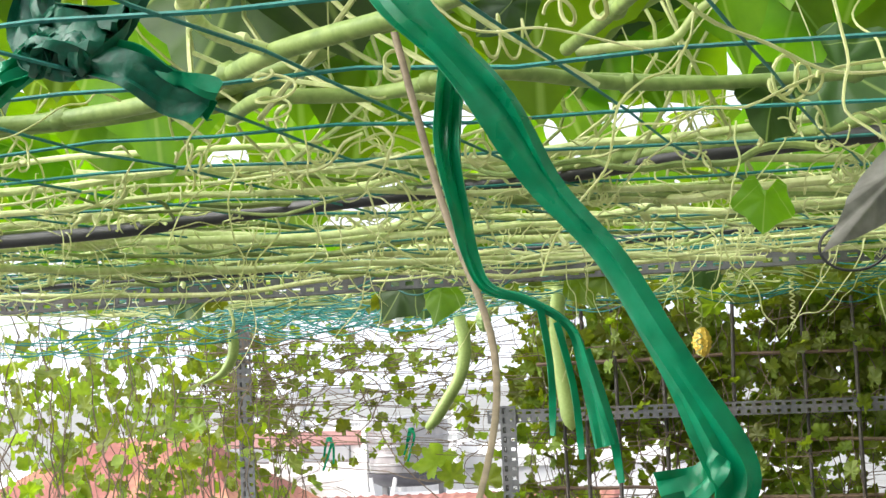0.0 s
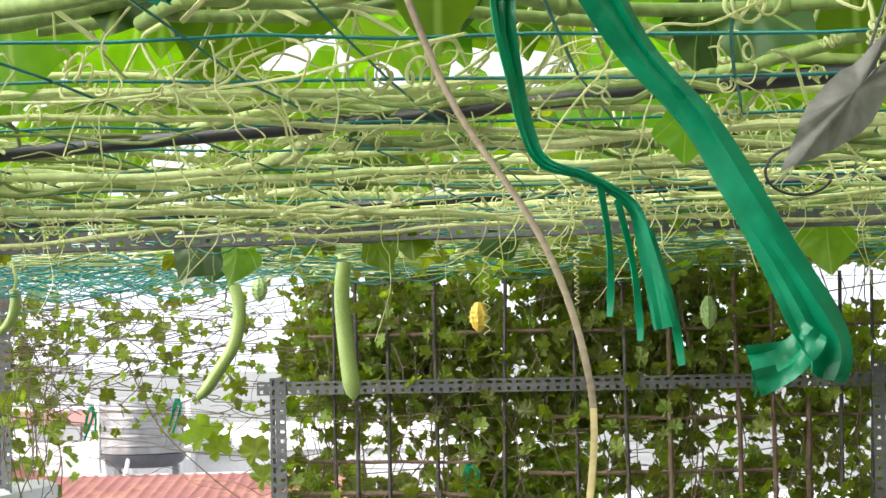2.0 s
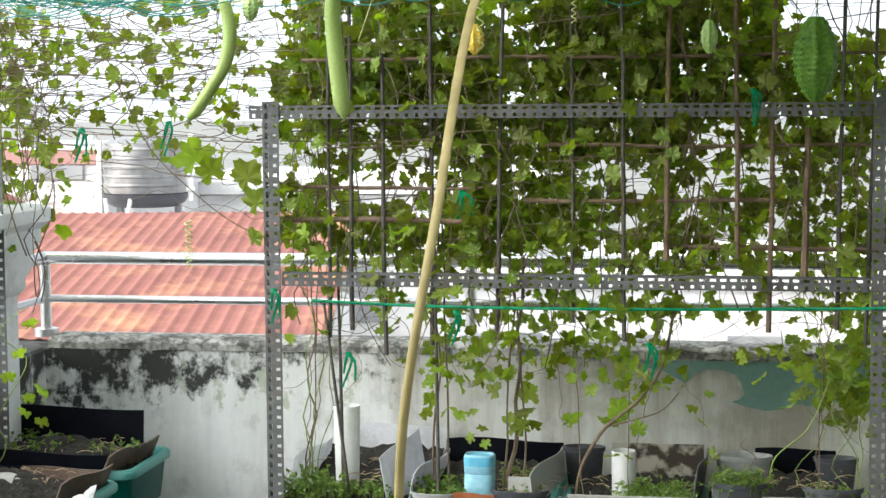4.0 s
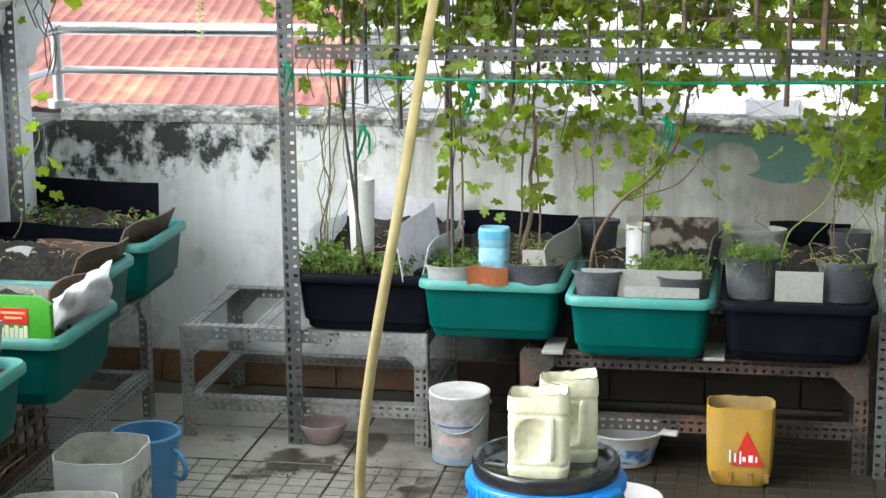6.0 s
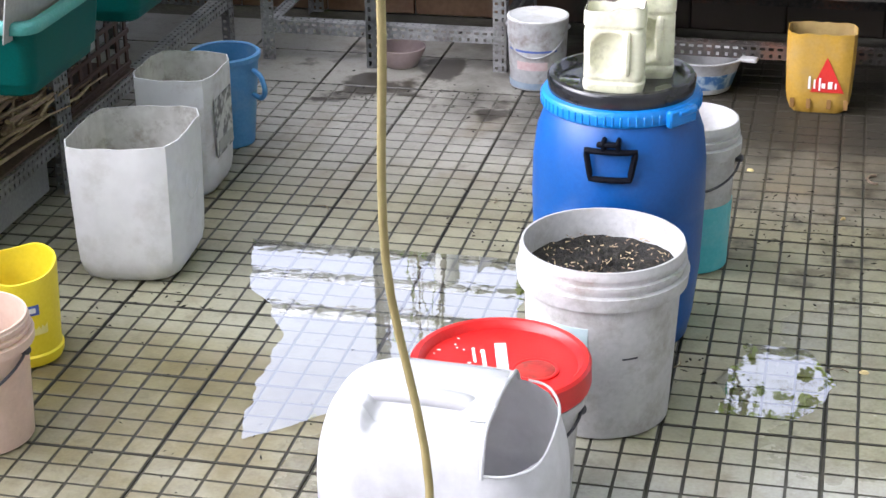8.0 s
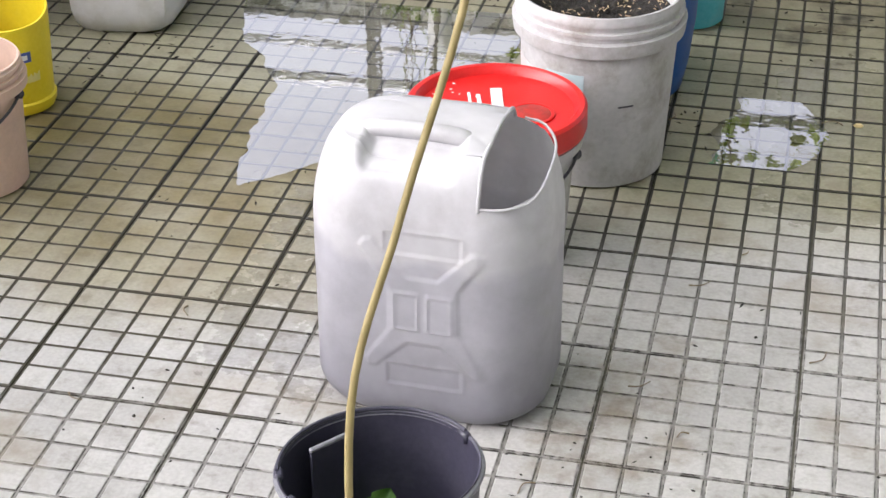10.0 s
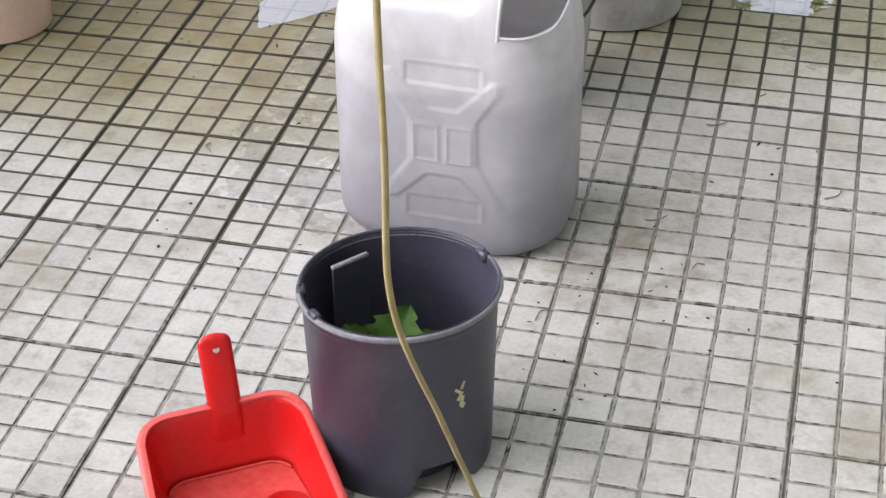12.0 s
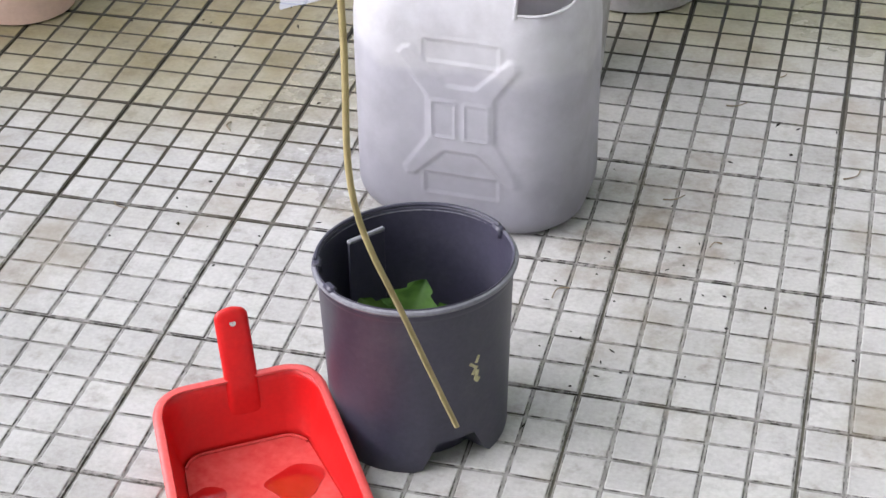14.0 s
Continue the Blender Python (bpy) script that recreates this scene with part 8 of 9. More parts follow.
def bitter(label, place, w, h, material, seed):
    t = thing("bitter_gourd", label, "gourd", place, 0, "gourds")
    g = G()
    r = random.Random(seed)
    loops = []
    n, m = 64, 96
    rows = max(6, int(h / 0.013))
    for i in range(n + 1):
        f = i / n
        rad = w / 2 * max(0.03, math.sin(math.pi * min(1, f * 0.93 + 0.05)) ** 0.62)
        lp = []
        for k in range(m):
            a = 2 * math.pi * k / m
            wart = 0.97 + 0.05 * math.cos(8 * a) + 0.13 * max(0.0, math.cos(8 * a + 0.5 * math.sin(f * 11))) ** 1.5 * max(0.0, math.cos(math.pi * 2 * rows * f + 2.5 * noise.noise((a * 2, f * 3, seed)))) + 0.09 * max(0.0, -math.cos(8 * a)) ** 2 * max(0.0, -math.cos(math.pi * 2 * rows * f + a)) + 0.05 * noise.noise((math.cos(a) * 5, math.sin(a) * 5, f * 9 + seed))
            lp.append((rad * wart * math.cos(a), rad * wart * math.sin(a), -h * f))
        loops.append(lp)
    loft(g, loops)
    part("fruit", g, material, t, sharp=60)
    g = G()
    top = zc(place[0], place[1]) - place[2]
    tube(g, smooth_path([(0, 0, -0.004), (0.004, 0, top * 0.5), (-0.006, 0, top + 0.01)], 4), 0.0016, n=5)
    part("stalk", g, M_STEM_GREEN, t)
    return t


bitter("ripe orange yellow bitter gourd hanging under the net", (-0.732, 1.9, 1.876), 0.048, 0.078, M_BITTER_RIPE, 1)
bitter("large warty green bitter gourd hanging under the net", (0.128, 1.85, 1.880), 0.105, 0.21, M_BITTER, 2)
bitter("small pale bitter gourd hanging under the net", (-0.133, 1.9, 1.878), 0.04, 0.085, M_BITTER_PALE, 3)
bitter("small pale bitter gourd close under the net", (-1.327, 1.9, 1.958), 0.042, 0.066, M_BITTER_PALE, 4)

# hanging tendril coils
for p, h, s in (((-0.60, 1.1, 1.985), 0.20, 0.007), ((-0.42, 1.3, 1.97), 0.12, 0.005), ((-1.62, 2.25, 1.34), 0.14, 0.010)):
    g = G()
    tube(g, [(p[0] + s * math.cos(t * 0.9), p[1] + s * math.sin(t * 0.9), p[2] - h * t / 60) for t in range(61)], 0.0022, 0.0014, 5)
    single("tendril_coil", g, M_TENDRIL, "pale coiled tendril hanging down", "tendril")

# ---- cords and ribbons ----
g = G()
tube(g, smooth_path([(-1.26, 2.255, 1.112), (-0.9, 2.25, 1.10), (-0.4, 2.25, 1.098), (0.1, 2.25, 1.105), (0.345, 2.21, 1.115), (0.55, 2.2, 1.12)], 8), 0.0045, n=7)
single("cord", g, M_RIBBON, "green plastic cord tied across the trellis", "cord")
rr2 = random.Random(8)
for x, y, z in ((-1.16, 2.285, 0.955), (-0.84, 2.25, 1.085), (-0.30, 2.25, 1.0), (-0.02, 2.2, 1.70), (-1.955, 2.3, 1.60), (-1.69, 2.3, 1.62), (-1.37, 2.25, 1.14), (-0.83, 2.3, 1.42)):
    kn = thing("ribbon_knot", "green raffia ribbon knotted round a stem", "ribbon", (x, y, z))
    g = G()
    lathe(g, [(0.006, -0.006), (0.010, -0.003), (0.010, 0.003), (0.006, 0.006)], 10)
    part("knot", g, M_RIBBON, kn)
    for k in range(3):
        a = rr2.uniform(-0.6, 0.6)
        g = G()
        strip(g, smooth_path([(0, -0.008, 0), (0.02 * math.sin(a) + 0.01 * k, -0.014, -0.02), (0.04 * math.sin(a), -0.012, -0.055 - 0.02 * k)], 4), lambda t: 0.009 - 0.003 * t, lambda t: (1, 0.5 * math.sin(3 * t), 0))
        part("tail", g, M_RIBBON, kn)

# wide ribbon hanging close to the eye
rib = thing("ribbon", "long green raffia ribbon hanging from the net", "ribbon", (0, 0, 0))
g = G()
crinkled(g, smooth_path([(-0.185, -2.04, 1.985), (-0.163, -2.05, 1.953), (-0.144, -2.05, 1.931), (-0.126, -2.05, 1.907), (-0.107, -2.05, 1.874), (-0.084, -2.05, 1.845), (-0.066, -2.05, 1.812), (-0.051, -2.05, 1.785), (-0.040, -2.05, 1.762), (-0.041, -2.052, 1.750)], 6),
      lambda t: 0.0165 + 0.003 * math.sin(9 * t) + 0.0015 * math.sin(23 * t), lambda t: (1, 0.75 * math.sin(8 * t), 0.45), 0.13, 4)
part("strand", g, M_RIBBON, rib)
g = G()
crinkled(g, smooth_path([(-0.148, -2.03, 1.934), (-0.161, -2.0, 1.915), (-0.162, -2.0, 1.895), (-0.158, -2.0, 1.872), (-0.154, -2.0, 1.852), (-0.147, -2.0, 1.838), (-0.130, -2.0, 1.832), (-0.112, -2.0, 1.820), (-0.106, -2.0, 1.80), (-0.100, -2.0, 1.77)], 6),
      lambda t: 0.0105 * (1 - 0.35 * t) + 0.0035 * math.sin(8 * t), lambda t: (1, math.sin(6 * t), 0.2), 0.16, 9)
part("strand", g, M_RIBBON, rib)
g = G()
crinkled(g, smooth_path([(-0.044, -2.052, 1.768), (-0.053, -2.052, 1.758), (-0.067, -2.053, 1.753)], 5), lambda t: 0.012 + 0.007 * t, lambda t: (0.4, 0.2, 1), 0.15, 12)
part("torn_end", g, M_RIBBON, rib, "torn flared end")
for x0, z0, x1, z1, w in ((-0.125, 1.83, -0.122, 1.775, 0.003), (-0.106, 1.81, -0.094, 1.755, 0.0035), (-0.118, 1.822, -0.11, 1.765, 0.003)):
    g = G()
    strip(g, smooth_path([(x0, -2.0, z0), ((x0 + x1) / 2 + 0.002, -2.0, (z0 + z1) / 2), (x1, -2.0, z1)], 6), lambda t: w, lambda t: (1, math.sin(4 * t), 0.1), 0.0003)
    part("shred", g, M_RIBBON, rib)

# big dark knot
bk = thing("cord_knot", "thick dark green cord knotted round a vine", "cord", (0, 0, 0))
for pts, r in (([(-0.475, -1.80, 2.045), (-0.477, -1.81, 2.01), (-0.455, -1.815, 1.995), (-0.43, -1.81, 1.992)], 0.011), ([(-0.41, -1.80, 2.05), (-0.415, -1.81, 2.02), (-0.432, -1.815, 1.995), (-0.45, -1.80, 2.0)], 0.011),
               ([(-0.44, -1.82, 1.995), (-0.41, -1.82, 1.982), (-0.385, -1.815, 1.968), (-0.366, -1.81, 1.957)], 0.010), ([(-0.47, -1.815, 2.0), (-0.49, -1.82, 1.985), (-0.515, -1.82, 1.968)], 0.009),
               ([(-0.48, -1.80, 1.998), (-0.45, -1.825, 2.008), (-0.42, -1.82, 2.0)], 0.013)):
    for q in range(2):
        g = G()
        crinkled(g, [Vector(p) + Vector((0.004 * q, 0.006 * q, 0.003 * q)) for p in smooth_path(pts, 6)], lambda t: r * (2.0 + 0.7 * t), lambda t: (0.3, 0.4 - q, 1), 0.22, int(r * 9000) + q)
        part("strand", g, M_RIBBON_DARK if r > 0.0095 and q == 0 else M_RIBBON_DARK if r > 0.0105 else M_RIBBON, bk, sharp=50)
for c, r, k0 in (((-0.466, -1.815, 1.996), 0.011, 0), ((-0.436, -1.82, 1.994), 0.012, 1), ((-0.45, -1.81, 2.002), 0.010, 2)):
    for q in range(3):
        g = G()
        tilt = Euler((0.5 * q + k0, 0.9 * q, 0.4 * k0)).to_matrix()
        pts = [Vector(c) + tilt @ Vector((r * math.cos(t * 0.42), 0, r * 0.8 * math.sin(t * 0.42))) for t in range(16)]
        crinkled(g, pts, lambda t: 0.012, lambda t: tilt @ Vector((0, 1, 0)), 0.2, 30 + q + 3 * k0)
        part("wrap", g, M_RIBBON_DARK, bk, sharp=50)

# straw stalk dangling in front of everything
st = thing("straw_stalk", "dry straw coloured stalk dangling from the net", "stalk", (0, 0, 0))
g = G()
curve = [(-0.252, -1.805, 1.990), (-0.207, -1.873, 1.888), (-0.152, -1.978, 1.810), (-0.121, -2.120, 1.751), (-0.113, -2.253, 1.707), (-0.108, -2.327, 1.670), (-0.113, -2.338, 1.627), (-0.116, -2.318, 1.576),
         (-0.119, -2.309, 1.521), (-0.109, -2.318, 1.467), (-0.119, -2.342, 1.415), (-0.126, -2.361, 1.378), (-0.121, -2.380, 1.325), (-0.119, -2.384, 1.285), (-0.109, -2.375, 1.243), (-0.100, -2.359, 1.196)]
path = smooth_path(curve, 7)
n = len(path)
loops = []
for i, p in enumerate(path):
    f = i / (n - 1)
    r = float(np.interp(f, (0, 0.12, 0.22, 0.35, 0.7, 1), (0.0022, 0.0018, 0.0011, 0.00085, 0.0009, 0.00085)))
    loops.append([(p.x + r * math.cos(2 * math.pi * k / 16), p.y + r * math.sin(2 * math.pi * k / 16), p.z) for k in range(16)])
cut_at = int(n * 0.21)
loft(g, loops[:cut_at + 1])
part("dry_tip", g, M_STEM_BROWN, st, "thin brown dry end")
g = G()
loft(g, loops[cut_at:])
part("stem", g, M_STALK, st)

# pale dry leaf and ring of wire under the net
g = LEAF_G[0]
o = new("dry_leaf", leaf_mesh("dry_leaf", mat("pale_dry_leaf", (0.42, 0.46, 0.40), (0.56, 0.58, 0.52), 0.7, 60, 12, 0.2, trans=0.3), "round", 91))
o.matrix_basis = Matrix.LocRotScale((-1.245, 1.04, 1.985), Euler((radians(-105), radians(20), radians(25))), (0.05, 0.085, 0.085))
tagged(o, "pale dried leaf hanging under the net", "leaf")
g = G()
tube(g, smooth_path([(0.03, -1.58, 1.985), (0.0, -1.6, 1.9)], 3) + [Vector((-0.030 + 0.021 * math.cos(1.6 + t * 0.25), -1.6, 1.868 + 0.015 * math.sin(1.6 + t * 0.25))) for t in range(18)], 0.0010, n=5)
single("wire_ring", g, M_HOSE, "loop of thin black wire under the net", "wire")
o = new("dry_leaf", leaf_mesh("dry_leaf", mat("grey_dry_leaf", (0.10, 0.095, 0.08), (0.27, 0.265, 0.235), 0.8, 60, 22, 0.5, trans=0.35), "round", 93))
stalk_end, tip = Vector((0.036, -1.60, 1.950)), Vector((-0.045, -1.64, 1.858))
along = (tip - stalk_end).normalized()
side = along.cross(Vector((0.25, 1, 0.15))).normalized()
o.matrix_basis = Matrix.Translation(stalk_end) @ Matrix((side, along, side.cross(along))).transposed().to_4x4() @ Matrix.Diagonal((0.034, 0.115, 0.12, 1))
tagged(o, "grey dried leaf hanging under the net", "leaf")


# ---- herbs in the planters ----
def herb(label, bx, by, z, h, count, seed, size=0.016):
    r = random.Random(seed)
    t = thing("herb_patch", label, "herbs", (0, 0, 0), kind="stuff")
    g, gs_ = G(), G()
    for k in range(count):
        x, y = r.uniform(*bx), r.uniform(*by)
        hh = h * r.uniform(0.35, 1.0)
        dx, dy = r.gauss(0, 0.022), r.gauss(-0.006, 0.02)
        tube(gs_, [(x, y, z - 0.01), (x + dx * 0.5, y + dy * 0.5, z + hh * 0.55), (x + dx, y + dy, z + hh)], 0.0009, 0.0006, 4)
        for q in range(6):
            f = r.uniform(0.3, 1.0)
            c = Vector((x + dx * f, y + dy * f, z + hh * f))
            m = Matrix.Translation(c) @ Euler((r.uniform(-0.6, 1.2), r.uniform(-0.6, 0.6), r.uniform(0, 6.28))).to_matrix().to_4x4()
            s = size * r.uniform(0.6, 1.25)
            start = len(g.v)
            g.add([(0, 0, 0), (s * 0.32, s * 0.45, 0.002), (0.25 * s, s * 0.8, 0), (0, s * 1.15, -0.003), (-0.25 * s, s * 0.8, 0), (-s * 0.32, s * 0.45, 0.002)], [(0, 1, 2, 3), (0, 3, 4, 5)])
            g.move(m, start)
    part("foliage", g, M_HERB, t)
    part("stem", gs_, M_STEM_GREEN, t)
    return t


herb("low green herbs at a black planter's front", (-1.35, -1.17), (2.27, 2.37), 0.523, 0.095, 85, 1, 0.016)
herb("straggly herbs at a planter's front", (-1.17, -1.03), (2.27, 2.42), 0.526, 0.055, 60, 11, 0.013)
herb("green herbs at a planter's edge", (-0.97, -0.84), (2.29, 2.45), 0.522, 0.065, 80, 2, 0.017)
herb("sparse dry herbs in a planter", (-0.75, -0.61), (2.30, 2.65), 0.54, 0.06, 45, 3, 0.012)
herb("fine feathery herbs in a planter", (-0.38, -0.18), (2.26, 2.44), 0.526, 0.075, 150, 4, 0.013)
herb("bright fine herbs in a cut pot", (-0.12, 0.022), (2.235, 2.335), 0.574, 0.08, 130, 5, 0.012)
herb("small herbs in a cut pot", (0.14, 0.267), (2.245, 2.37), 0.564, 0.045, 50, 6, 0.012)
herb("sparse seedlings in a planter", (-2.3, -1.85), (2.30, 2.55), 0.635, 0.035, 34, 7, 0.016)
herb("small seedlings in a planter's end", (-1.84, -1.74), (0.82, 0.98), 0.60, 0.06, 26, 8, 0.018)
rl = random.Random(40)
for bx, by, z, n in (((-0.75, -0.59), (2.29, 2.65), 0.551, 70), ((0.0, 0.24), (2.28, 2.64), 0.569, 40), ((-1.31, -1.03), (2.35, 2.7), 0.571, 30), ((-0.54, -0.2), (2.4, 2.6), 0.54, 25), ((-2.2, -1.75), (1.3, 1.58), 0.63, 70), ((-2.3, -1.9), (2.32, 2.55), 0.63, 50), ((-2.3, -1.9), (1.85, 2.1), 0.63, 50)):
    g = G()
    for k in range(n):
        x, y = rl.uniform(*bx), rl.uniform(*by)
        a, L = rl.uniform(0, 6.28), rl.uniform(0.02, 0.07)
        zz = z + rl.uniform(0.0, 0.015)
        tube(g, [(x, y, zz), (x + L * 0.5 * math.cos(a), y + L * 0.5 * math.sin(a), zz + 0.006), (x + L * math.cos(a), y + L * math.sin(a), zz)], 0.0014, 0.0008, 4)
    single("straw_litter", g, M_DRY, "dry straw and twig litter on the soil", "litter", "stuff")

# leaf cuttings lying in the mop bucket
def toothed_leaf(name, seed):
    """A broad blade with a toothed edge, its surface pleated along the side veins; length 1."""
    r = random.Random(seed)
    rows, half = 15, 7
    g = G()
    vs, fs = [], []
    for j in range(rows + 1):
        t = j / rows
        wide = 0.46 * math.sin(math.pi * min(1, t * 0.93 + 0.05)) ** 0.7 * (1.15 - 0.45 * t) * (1 + (0.22 if j % 3 == 1 else -0.10)) + r.uniform(-0.03, 0.03)
        for i in range(-half, half + 1):
            f = i / half
            pleat = 0.022 * math.sin((t * 7 - abs(f) * 1.6) * 2 * math.pi) * min(1, abs(f) * 2)
            vs.append((wide * f, t + 0.16 * abs(f) * (1 - t), 0.22 * abs(wide * f) - 0.28 * t * t + pleat + 0.03 * math.sin(3 * f + seed)))
    m = 2 * half + 1
    fs = [(j * m + i, j * m + i + 1, (j + 1) * m + i + 1, (j + 1) * m + i) for j in range(rows) for i in range(2 * half)]
    g.add(vs, fs)
    return mesh_of(name, g, M_LEAF_CUT, 60)


M_LEAF_CUT = mat("fresh_cut_leaf", (0.016, 0.055, 0.008), (0.055, 0.13, 0.018), 0.6, 40, 30, 0.3, rand=0.3, trans=0.25, spec=0.2)
for p, s, rot in (((-0.503, -1.045, 0.163), 0.080, (66, 6, -12)), ((-0.520, -1.048, 0.162), 0.066, (56, -34, 30)), ((-0.490, -1.048, 0.160), 0.070, (50, 22, -30)), ((-0.525, -1.035, 0.156), 0.055, (40, 10, 40)), ((-0.475, -1.035, 0.154), 0.060, (36, 0, -50))):
    o = new("leaf_litter", toothed_leaf("leaf_litter", int(s * 1000)))
    o.matrix_basis = Matrix.LocRotScale(p, Euler([radians(a) for a in rot]), (s, s, s))
    tagged(o, "fresh green toothed leaf lying in the mop bucket", "leaf")
g = G()
lathe(g, [(0.001, 0.0), (0.07, 0.0), (0.062, 0.05), (0.001, 0.068)], 30, 1.05, 0.95)
ob = single("cuttings_heap", g, M_LEAF_CUT, "heap of green cuttings in the mop bucket", "cuttings", "stuff")
ob.matrix_basis = pose(-0.51, -1.01, 0.070, 0, 0, 28)

# ---- beyond the parapet ----
roof = thing("shed_roof", "rusty red corrugated metal roof below the terrace", "roof", (-2.15, 6.2, 0.46), 9.5)
g = G()
nx = 330
vs = []
for i in range(nx + 1):
    x = -5.0 * i / nx
    zz = 0.006 * (1 if (i % 6) in (2, 3) else -0.4)
    for y, z in ((0, 0), (3.9, 0.40)):
        vs += [(x, y, z + zz), (x, y, z + zz - 0.004)]
fs = []
for i in range(nx):
    a = i * 4
    fs += [(a, a + 2, a + 6, a + 4), (a + 1, a + 5, a + 7, a + 3), (a, a + 4, a + 5, a + 1), (a + 2, a + 3, a + 7, a + 6)]
g.add(vs, fs)
part("sheet", g, M_ROOF, roof, sharp=30)
g = G()
box(g, (-2.5, 2.2, -5.2), (4.8, 3.4, 10.0), 0.02)
part("wall", g, M_FARWALL, roof)
gr = G()
gr.add([(-400, -400, -10), (400, -400, -10), (400, 900, -10), (-400, 900, -10)], [(0, 1, 2, 3)])
single("ground", gr, M_GROUND, "pale city ground far below", "ground", "structure")

tank = thing("water_tank", "steel water tank with ribs on a black base", "tank", (-5.82, 14.0, 0.62))
g = G()
prof = [(0.001, 0.14), (0.37, 0.14), (0.40, 0.16)]
for k in range(5):
    z = 0.22 + 0.088 * k
    prof += [(0.400, z), (0.412, z + 0.012), (0.412, z + 0.024), (0.400, z + 0.036)]
lathe(g, prof + [(0.40, 0.64), (0.32, 0.69), (0.001, 0.71)], 48)
part("shell", g, M_TANK, tank)
g = G()
lathe(g, [(0.001, 0.02), (0.30, 0.02), (0.385, 0.06), (0.415, 0.11), (0.415, 0.15), (0.001, 0.15)], 40)
part("base_ring", g, M_PRINTDARK, tank, "black base dish")
for x, lean in ((-0.22, 0.05), (-0.08, -0.07)):
    g = G()
    tube(g, [(x, -0.42, -0.2), (x - lean, -0.40, 0.12)], 0.022, n=8)
    part("leg", g, M_FARWALL, tank)
for x in (-0.3, 0.3):
    g = G()
    box(g, (x, 0.1, -0.14), (0.06, 0.06, 0.34), 0.005)
    part("leg", g, M_FARGREY, tank)
rw = thing("rooftop_shed", "pale rooftop shed with a pinkish band and white rails", "shed", (-7.7, 14.6, 0))
g = G()
box(g, (0, 0, -4.4), (2.74, 0.9, 11.2), 0.02)
part("wall", g, M_FARWALL, rw)
g = G()
box(g, (0, -0.47, 1.12), (2.70, 0.05, 0.15), 0.01)
part("band", g, M_FARPINK, rw, "faded pink band")
for x in (0.92, 0.1, -0.75):
    g = G()
    box(g, (x, -0.47, 0.965), (0.56, 0.05, 0.15), 0.01)
    part("window", g, M_FARGREY, rw)
for z in (0.86, 0.76, 0.62):
    g = G()
    tube(g, [(-1.35, -0.62, z), (1.44, -0.62, z)], 0.016, n=8)
    part("rail", g, M_PRINTWHITE, rw)
for x in (1.42, 0.4, -0.6):
    g = G()
    box(g, (x, -0.62, 0.62 if x < 1 else 0.90), (0.05, 0.05, 0.62 if x < 1 else 0.78), 0.006)
    part("post", g, M_PRINTWHITE, rw)
for p, q in (((1.40, -0.64, 0.62), (1.05, -0.7, 0.42)), ((1.5, -0.7, 0.56), (1.18, -0.76, 0.36)), ((1.36, -0.66, 0.74), (0.2, -0.72, 0.60))):
    g = G()
    tube(g, [p, q], 0.024, n=8)
    part("pipe", g, M_PRINTWHITE, rw)
g = G()
box(g, (0.85, -0.3, 1.60), (0.60, 0.06, 0.07), 0.006)
box(g, (0.62, -0.3, 1.38), (0.05, 0.05, 0.42), 0.006)
part("beam", g, M_FARGREY, rw)


def house(label, place, w, d, h, material, rows, cols, turn=0.0, trim=M_FARWALL, pitched=False):
    hs = thing("house", label, "house", place, turn)
    g = G()
    box(g, (0, 0, -h / 2), (w, d, h), 0.02)
    part("wall", g, material, hs)
    g = G()
    if pitched:
        loft(g, [[(-w / 2 - 0.2, -d / 2 - 0.2, 0.004), (w / 2 + 0.2, -d / 2 - 0.2, 0.004), (w / 2 + 0.2, d / 2 + 0.2, 0.004), (-w / 2 - 0.2, d / 2 + 0.2, 0.004)], [(-w / 2 - 0.2, -0.05, 0.7), (w / 2 + 0.2, -0.05, 0.7), (w / 2 + 0.2, 0.05, 0.7), (-w / 2 - 0.2, 0.05, 0.7)]])
        part("roof", g, M_ROOF, hs)
    else:
        loft(g, [rr(w + 0.2, d + 0.2, 0.02, 0.004, 1), rr(w + 0.2, d + 0.2, 0.02, 0.18, 1)])
        part("roof", g, trim, hs)
    for r in range(rows):
        for c in range(cols):
            g = G()
            box(g, (-w / 2 + w * (c + 0.5) / cols, -d / 2 - 0.02, -1.2 - 2.8 * r), (w / cols * 0.45, 0.06, 1.2), 0.01)
            part("window", g, M_FARGREY, hs)
    return hs


house("small pale house under the water tank", (-5.75, 14.2, 0.32), 1.5, 1.4, 10.3, M_FARWALL, 1, 1, 9)
house("pale concrete house with a flat roof", (-9.5, 19.0, 0.55), 4.5, 5, 10.5, M_FARWALL, 2, 3, 8)
house("white house with pinkish trim", (-5.6, 24.0, 0.35), 5.0, 5, 10.3, M_FARWALL, 2, 3, 6)
house("white house with a flat roof", (-0.6, 22.0, -0.7), 6.0, 5, 9.3, M_FARWALL, 2, 4, 0)
house("pale pink house with a flat roof", (4.2, 20.0, -0.2), 3.4, 5, 9.8, M_FARPINK, 2, 2, -5)
house("wide pale house with a flat roof", (-13.5, 17.0, 0.4), 6.0, 5, 10.4, M_FARWALL, 2, 3, 14)
house("low grey house with a flat roof", (-2.2, 14.0, -1.2), 2.6, 3, 8.8, M_FARGREY, 1, 2, 9)
house("white low house below the parapet", (1.5, 12.0, -1.6), 5.6, 4, 8.4, M_FARWALL, 1, 4, 0)
hip = thing("red_roof_house", "pale house with a faded red hipped roof", "house", (-7.75, 12.4, 0))
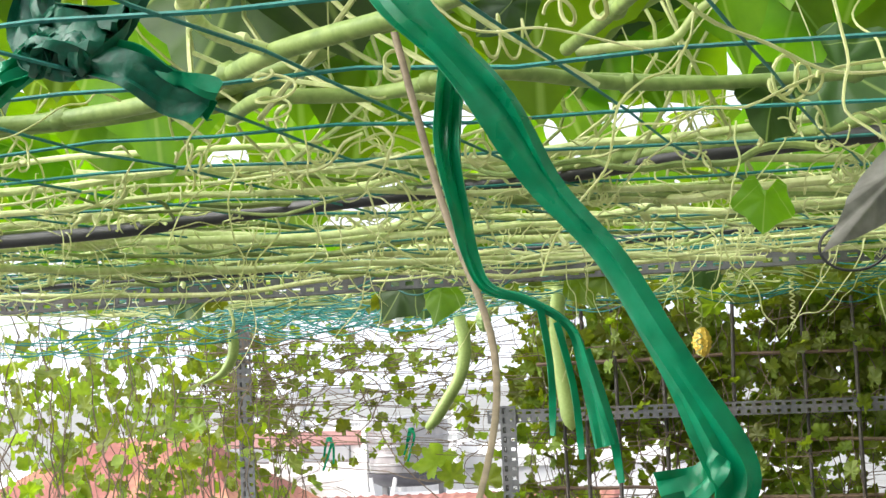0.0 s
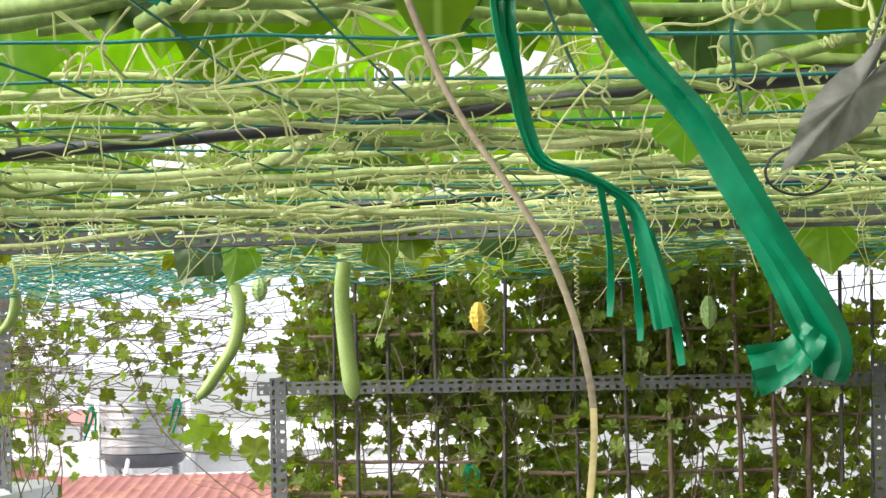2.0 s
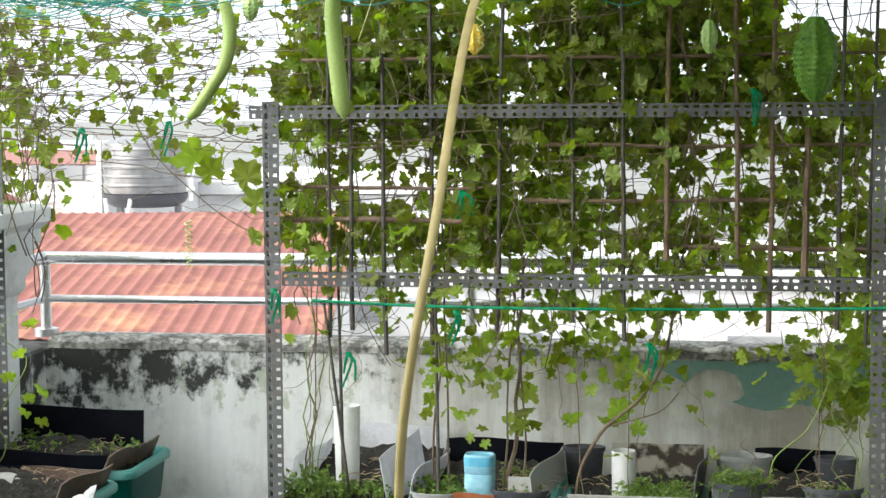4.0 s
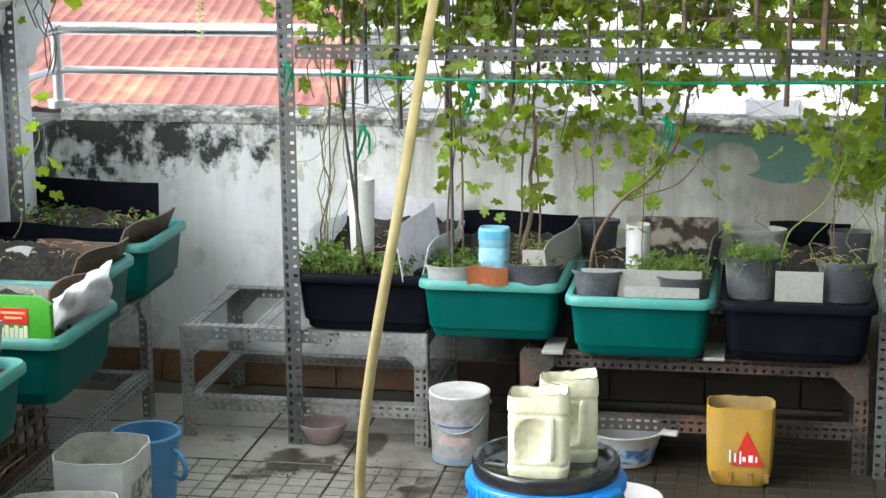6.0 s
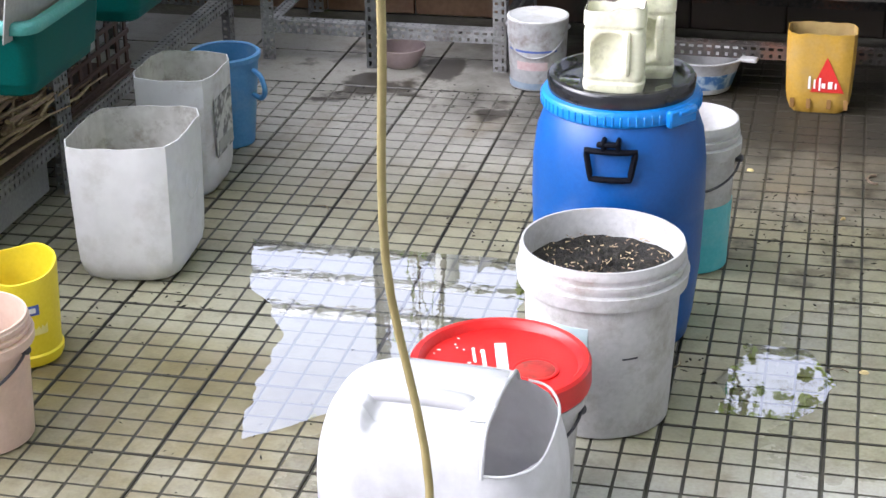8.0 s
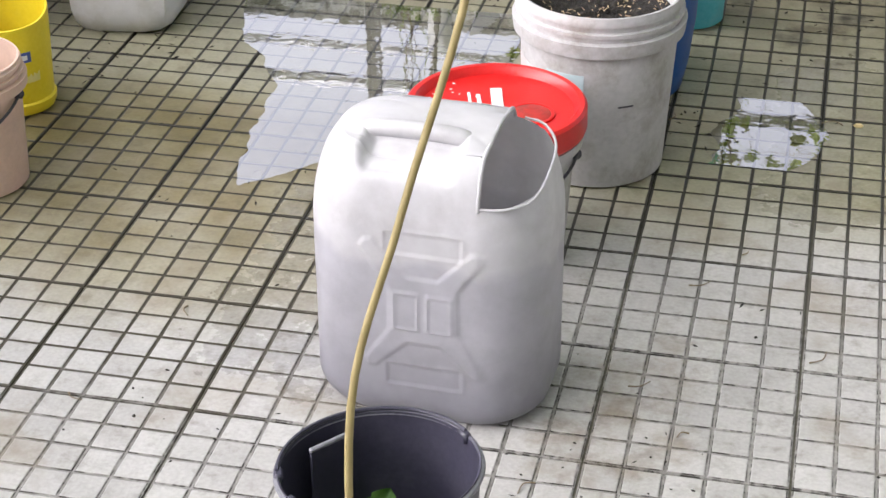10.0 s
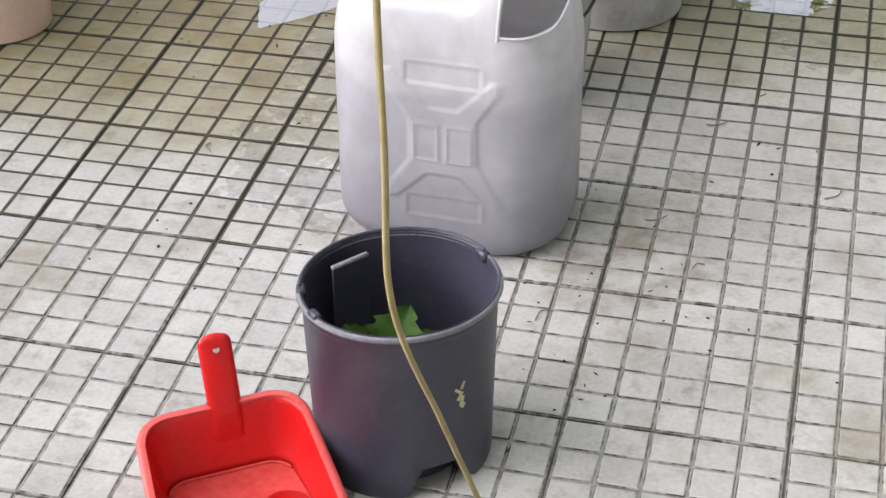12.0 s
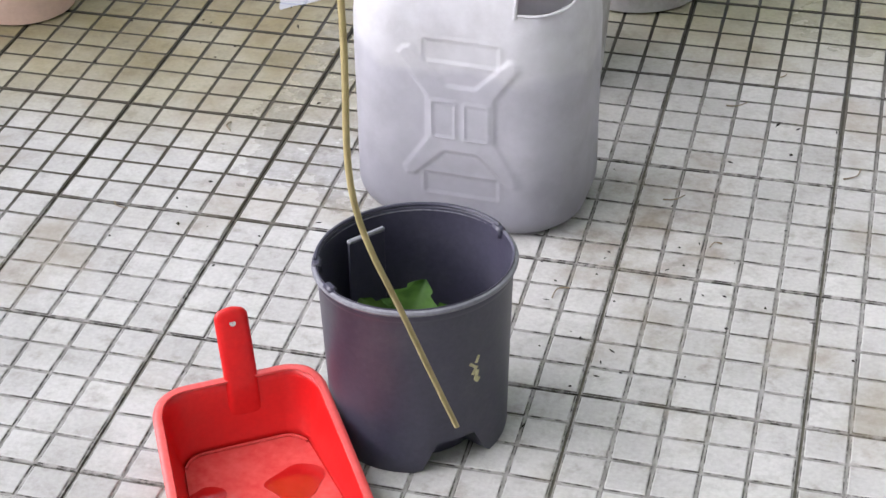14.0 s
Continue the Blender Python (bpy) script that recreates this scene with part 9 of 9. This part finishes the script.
g = G()
g.add([(-2.2, -1.3, 0.35), (1.5, -1.3, 0.35), (1.5, 1.3, 0.35), (-2.2, 1.3, 0.35), (-0.75, 0, 1.22), (0.45, 0, 1.22)], [(0, 1, 5, 4), (1, 2, 5), (2, 3, 4, 5), (3, 0, 4), (3, 2, 1, 0)])
part("roof", g, M_ROOF, hip)
g = G()
box(g, (-0.35, 0, -4.8), (3.3, 2.2, 10.28), 0.02)
part("wall", g, M_FARPINK, hip)
ant = thing("roof_frame", "white metal frame on a far roof", "frame", (-7.6, 16.5, 0.55), 8)
for k in range(4):
    g = G()
    box(g, (0.25, 0, 0.12 + 0.18 * k), (2.4, 0.04, 0.04), 0.004)
    part("rail", g, M_FARWALL, ant)
for x in (-0.95, 0.25, 1.4):
    g = G()
    box(g, (x, 0.04, 0.36), (0.05, 0.04, 0.76), 0.004)
    part("post", g, M_FARWALL, ant)

# ---- litter on the floor ----
rp = random.Random(17)
for k in range(8):
    x, y = rp.uniform(-0.9, 0.4), rp.uniform(0.1, 2.0)
    g = G()
    a = rp.uniform(0, 6.28)
    s = rp.uniform(0.008, 0.016)
    lathe(g, [(0.001, 0.004), (s * 0.6, 0.005), (s, 0.001), (s * 0.9, 0.0), (0.001, 0.0)], 9, 1.0, rp.uniform(0.4, 0.8))
    g.move(Matrix.Translation((x, y, 0.0)) @ Matrix.Rotation(a, 4, "Z"))
    single("fallen_petal", g, M_FALLEN, "yellowed fallen flower petal on the tiles", "petal", group="fallen petals")
for k in range(26):
    x, y = rp.uniform(-1.3, 0.5), rp.uniform(-1.3, 2.0)
    a, L = rp.uniform(0, 6.28), rp.uniform(0.015, 0.045)
    g = G()
    tube(g, smooth_path([(x, y, 0.002), (x + L * 0.5 * math.cos(a), y + L * 0.5 * math.sin(a), 0.004), (x + L * math.cos(a + 0.5), y + L * math.sin(a + 0.5), 0.002)], 4), 0.0014, 0.0008, 5)
    single("twig", g, M_STEM_BROWN, "tiny dry twig on the tiles", "twig", group="floor twigs")
g = G()
tube(g, [(0.09 + 0.02 * math.cos(t * 0.25), 1.62 + 0.028 * math.sin(t * 0.25), 0.004) for t in range(6, 21)], 0.004, 0.003, 6)
single("peel", g, M_STEM_BROWN, "curled dark peel on the tiles", "peel")

# soil crumbs washed over the tiles round the drum and under the bench
rc2 = random.Random(91)
crumbs = G()
for cx, cy, sx, sy, n in ((-0.03, 1.30, 0.14, 0.16, 150), (-0.72, 1.25, 0.10, 0.16, 70), (-0.25, 0.62, 0.10, 0.10, 50), (-0.2, 1.95, 0.35, 0.08, 90), (-1.15, 2.05, 0.20, 0.08, 70), (-1.45, 0.6, 0.10, 0.15, 40),
                          (-0.28, -0.66, 0.10, 0.14, 34), (-0.92, -0.60, 0.12, 0.10, 12), (-1.0, 0.12, 0.25, 0.2, 30), (0.05, -0.35, 0.25, 0.3, 16)):
    for k in range(n):
        x, y = rc2.gauss(cx, sx), rc2.gauss(cy, sy)
        a, L, w = rc2.uniform(0, 6.28), rc2.uniform(0.0015, 0.011) * (1 if y > -0.2 else 0.6), rc2.uniform(0.001, 0.0035)
        c, d = Vector((math.cos(a), math.sin(a), 0)), Vector((-math.sin(a), math.cos(a), 0))
        p = Vector((x, y, 0.0006))
        crumbs.add([p - c * L, p - d * w, p + c * L, p + d * w, p + Vector((0, 0, w * 0.8))], [(0, 1, 4), (1, 2, 4), (2, 3, 4), (3, 0, 4), (3, 2, 1, 0)])
single("soil_crumbs", crumbs, M_SOIL, "dark soil crumbs washed over the wet tiles", "soil", "stuff")

# ---- floor tiles ----
plain = tile_mesh("tile")
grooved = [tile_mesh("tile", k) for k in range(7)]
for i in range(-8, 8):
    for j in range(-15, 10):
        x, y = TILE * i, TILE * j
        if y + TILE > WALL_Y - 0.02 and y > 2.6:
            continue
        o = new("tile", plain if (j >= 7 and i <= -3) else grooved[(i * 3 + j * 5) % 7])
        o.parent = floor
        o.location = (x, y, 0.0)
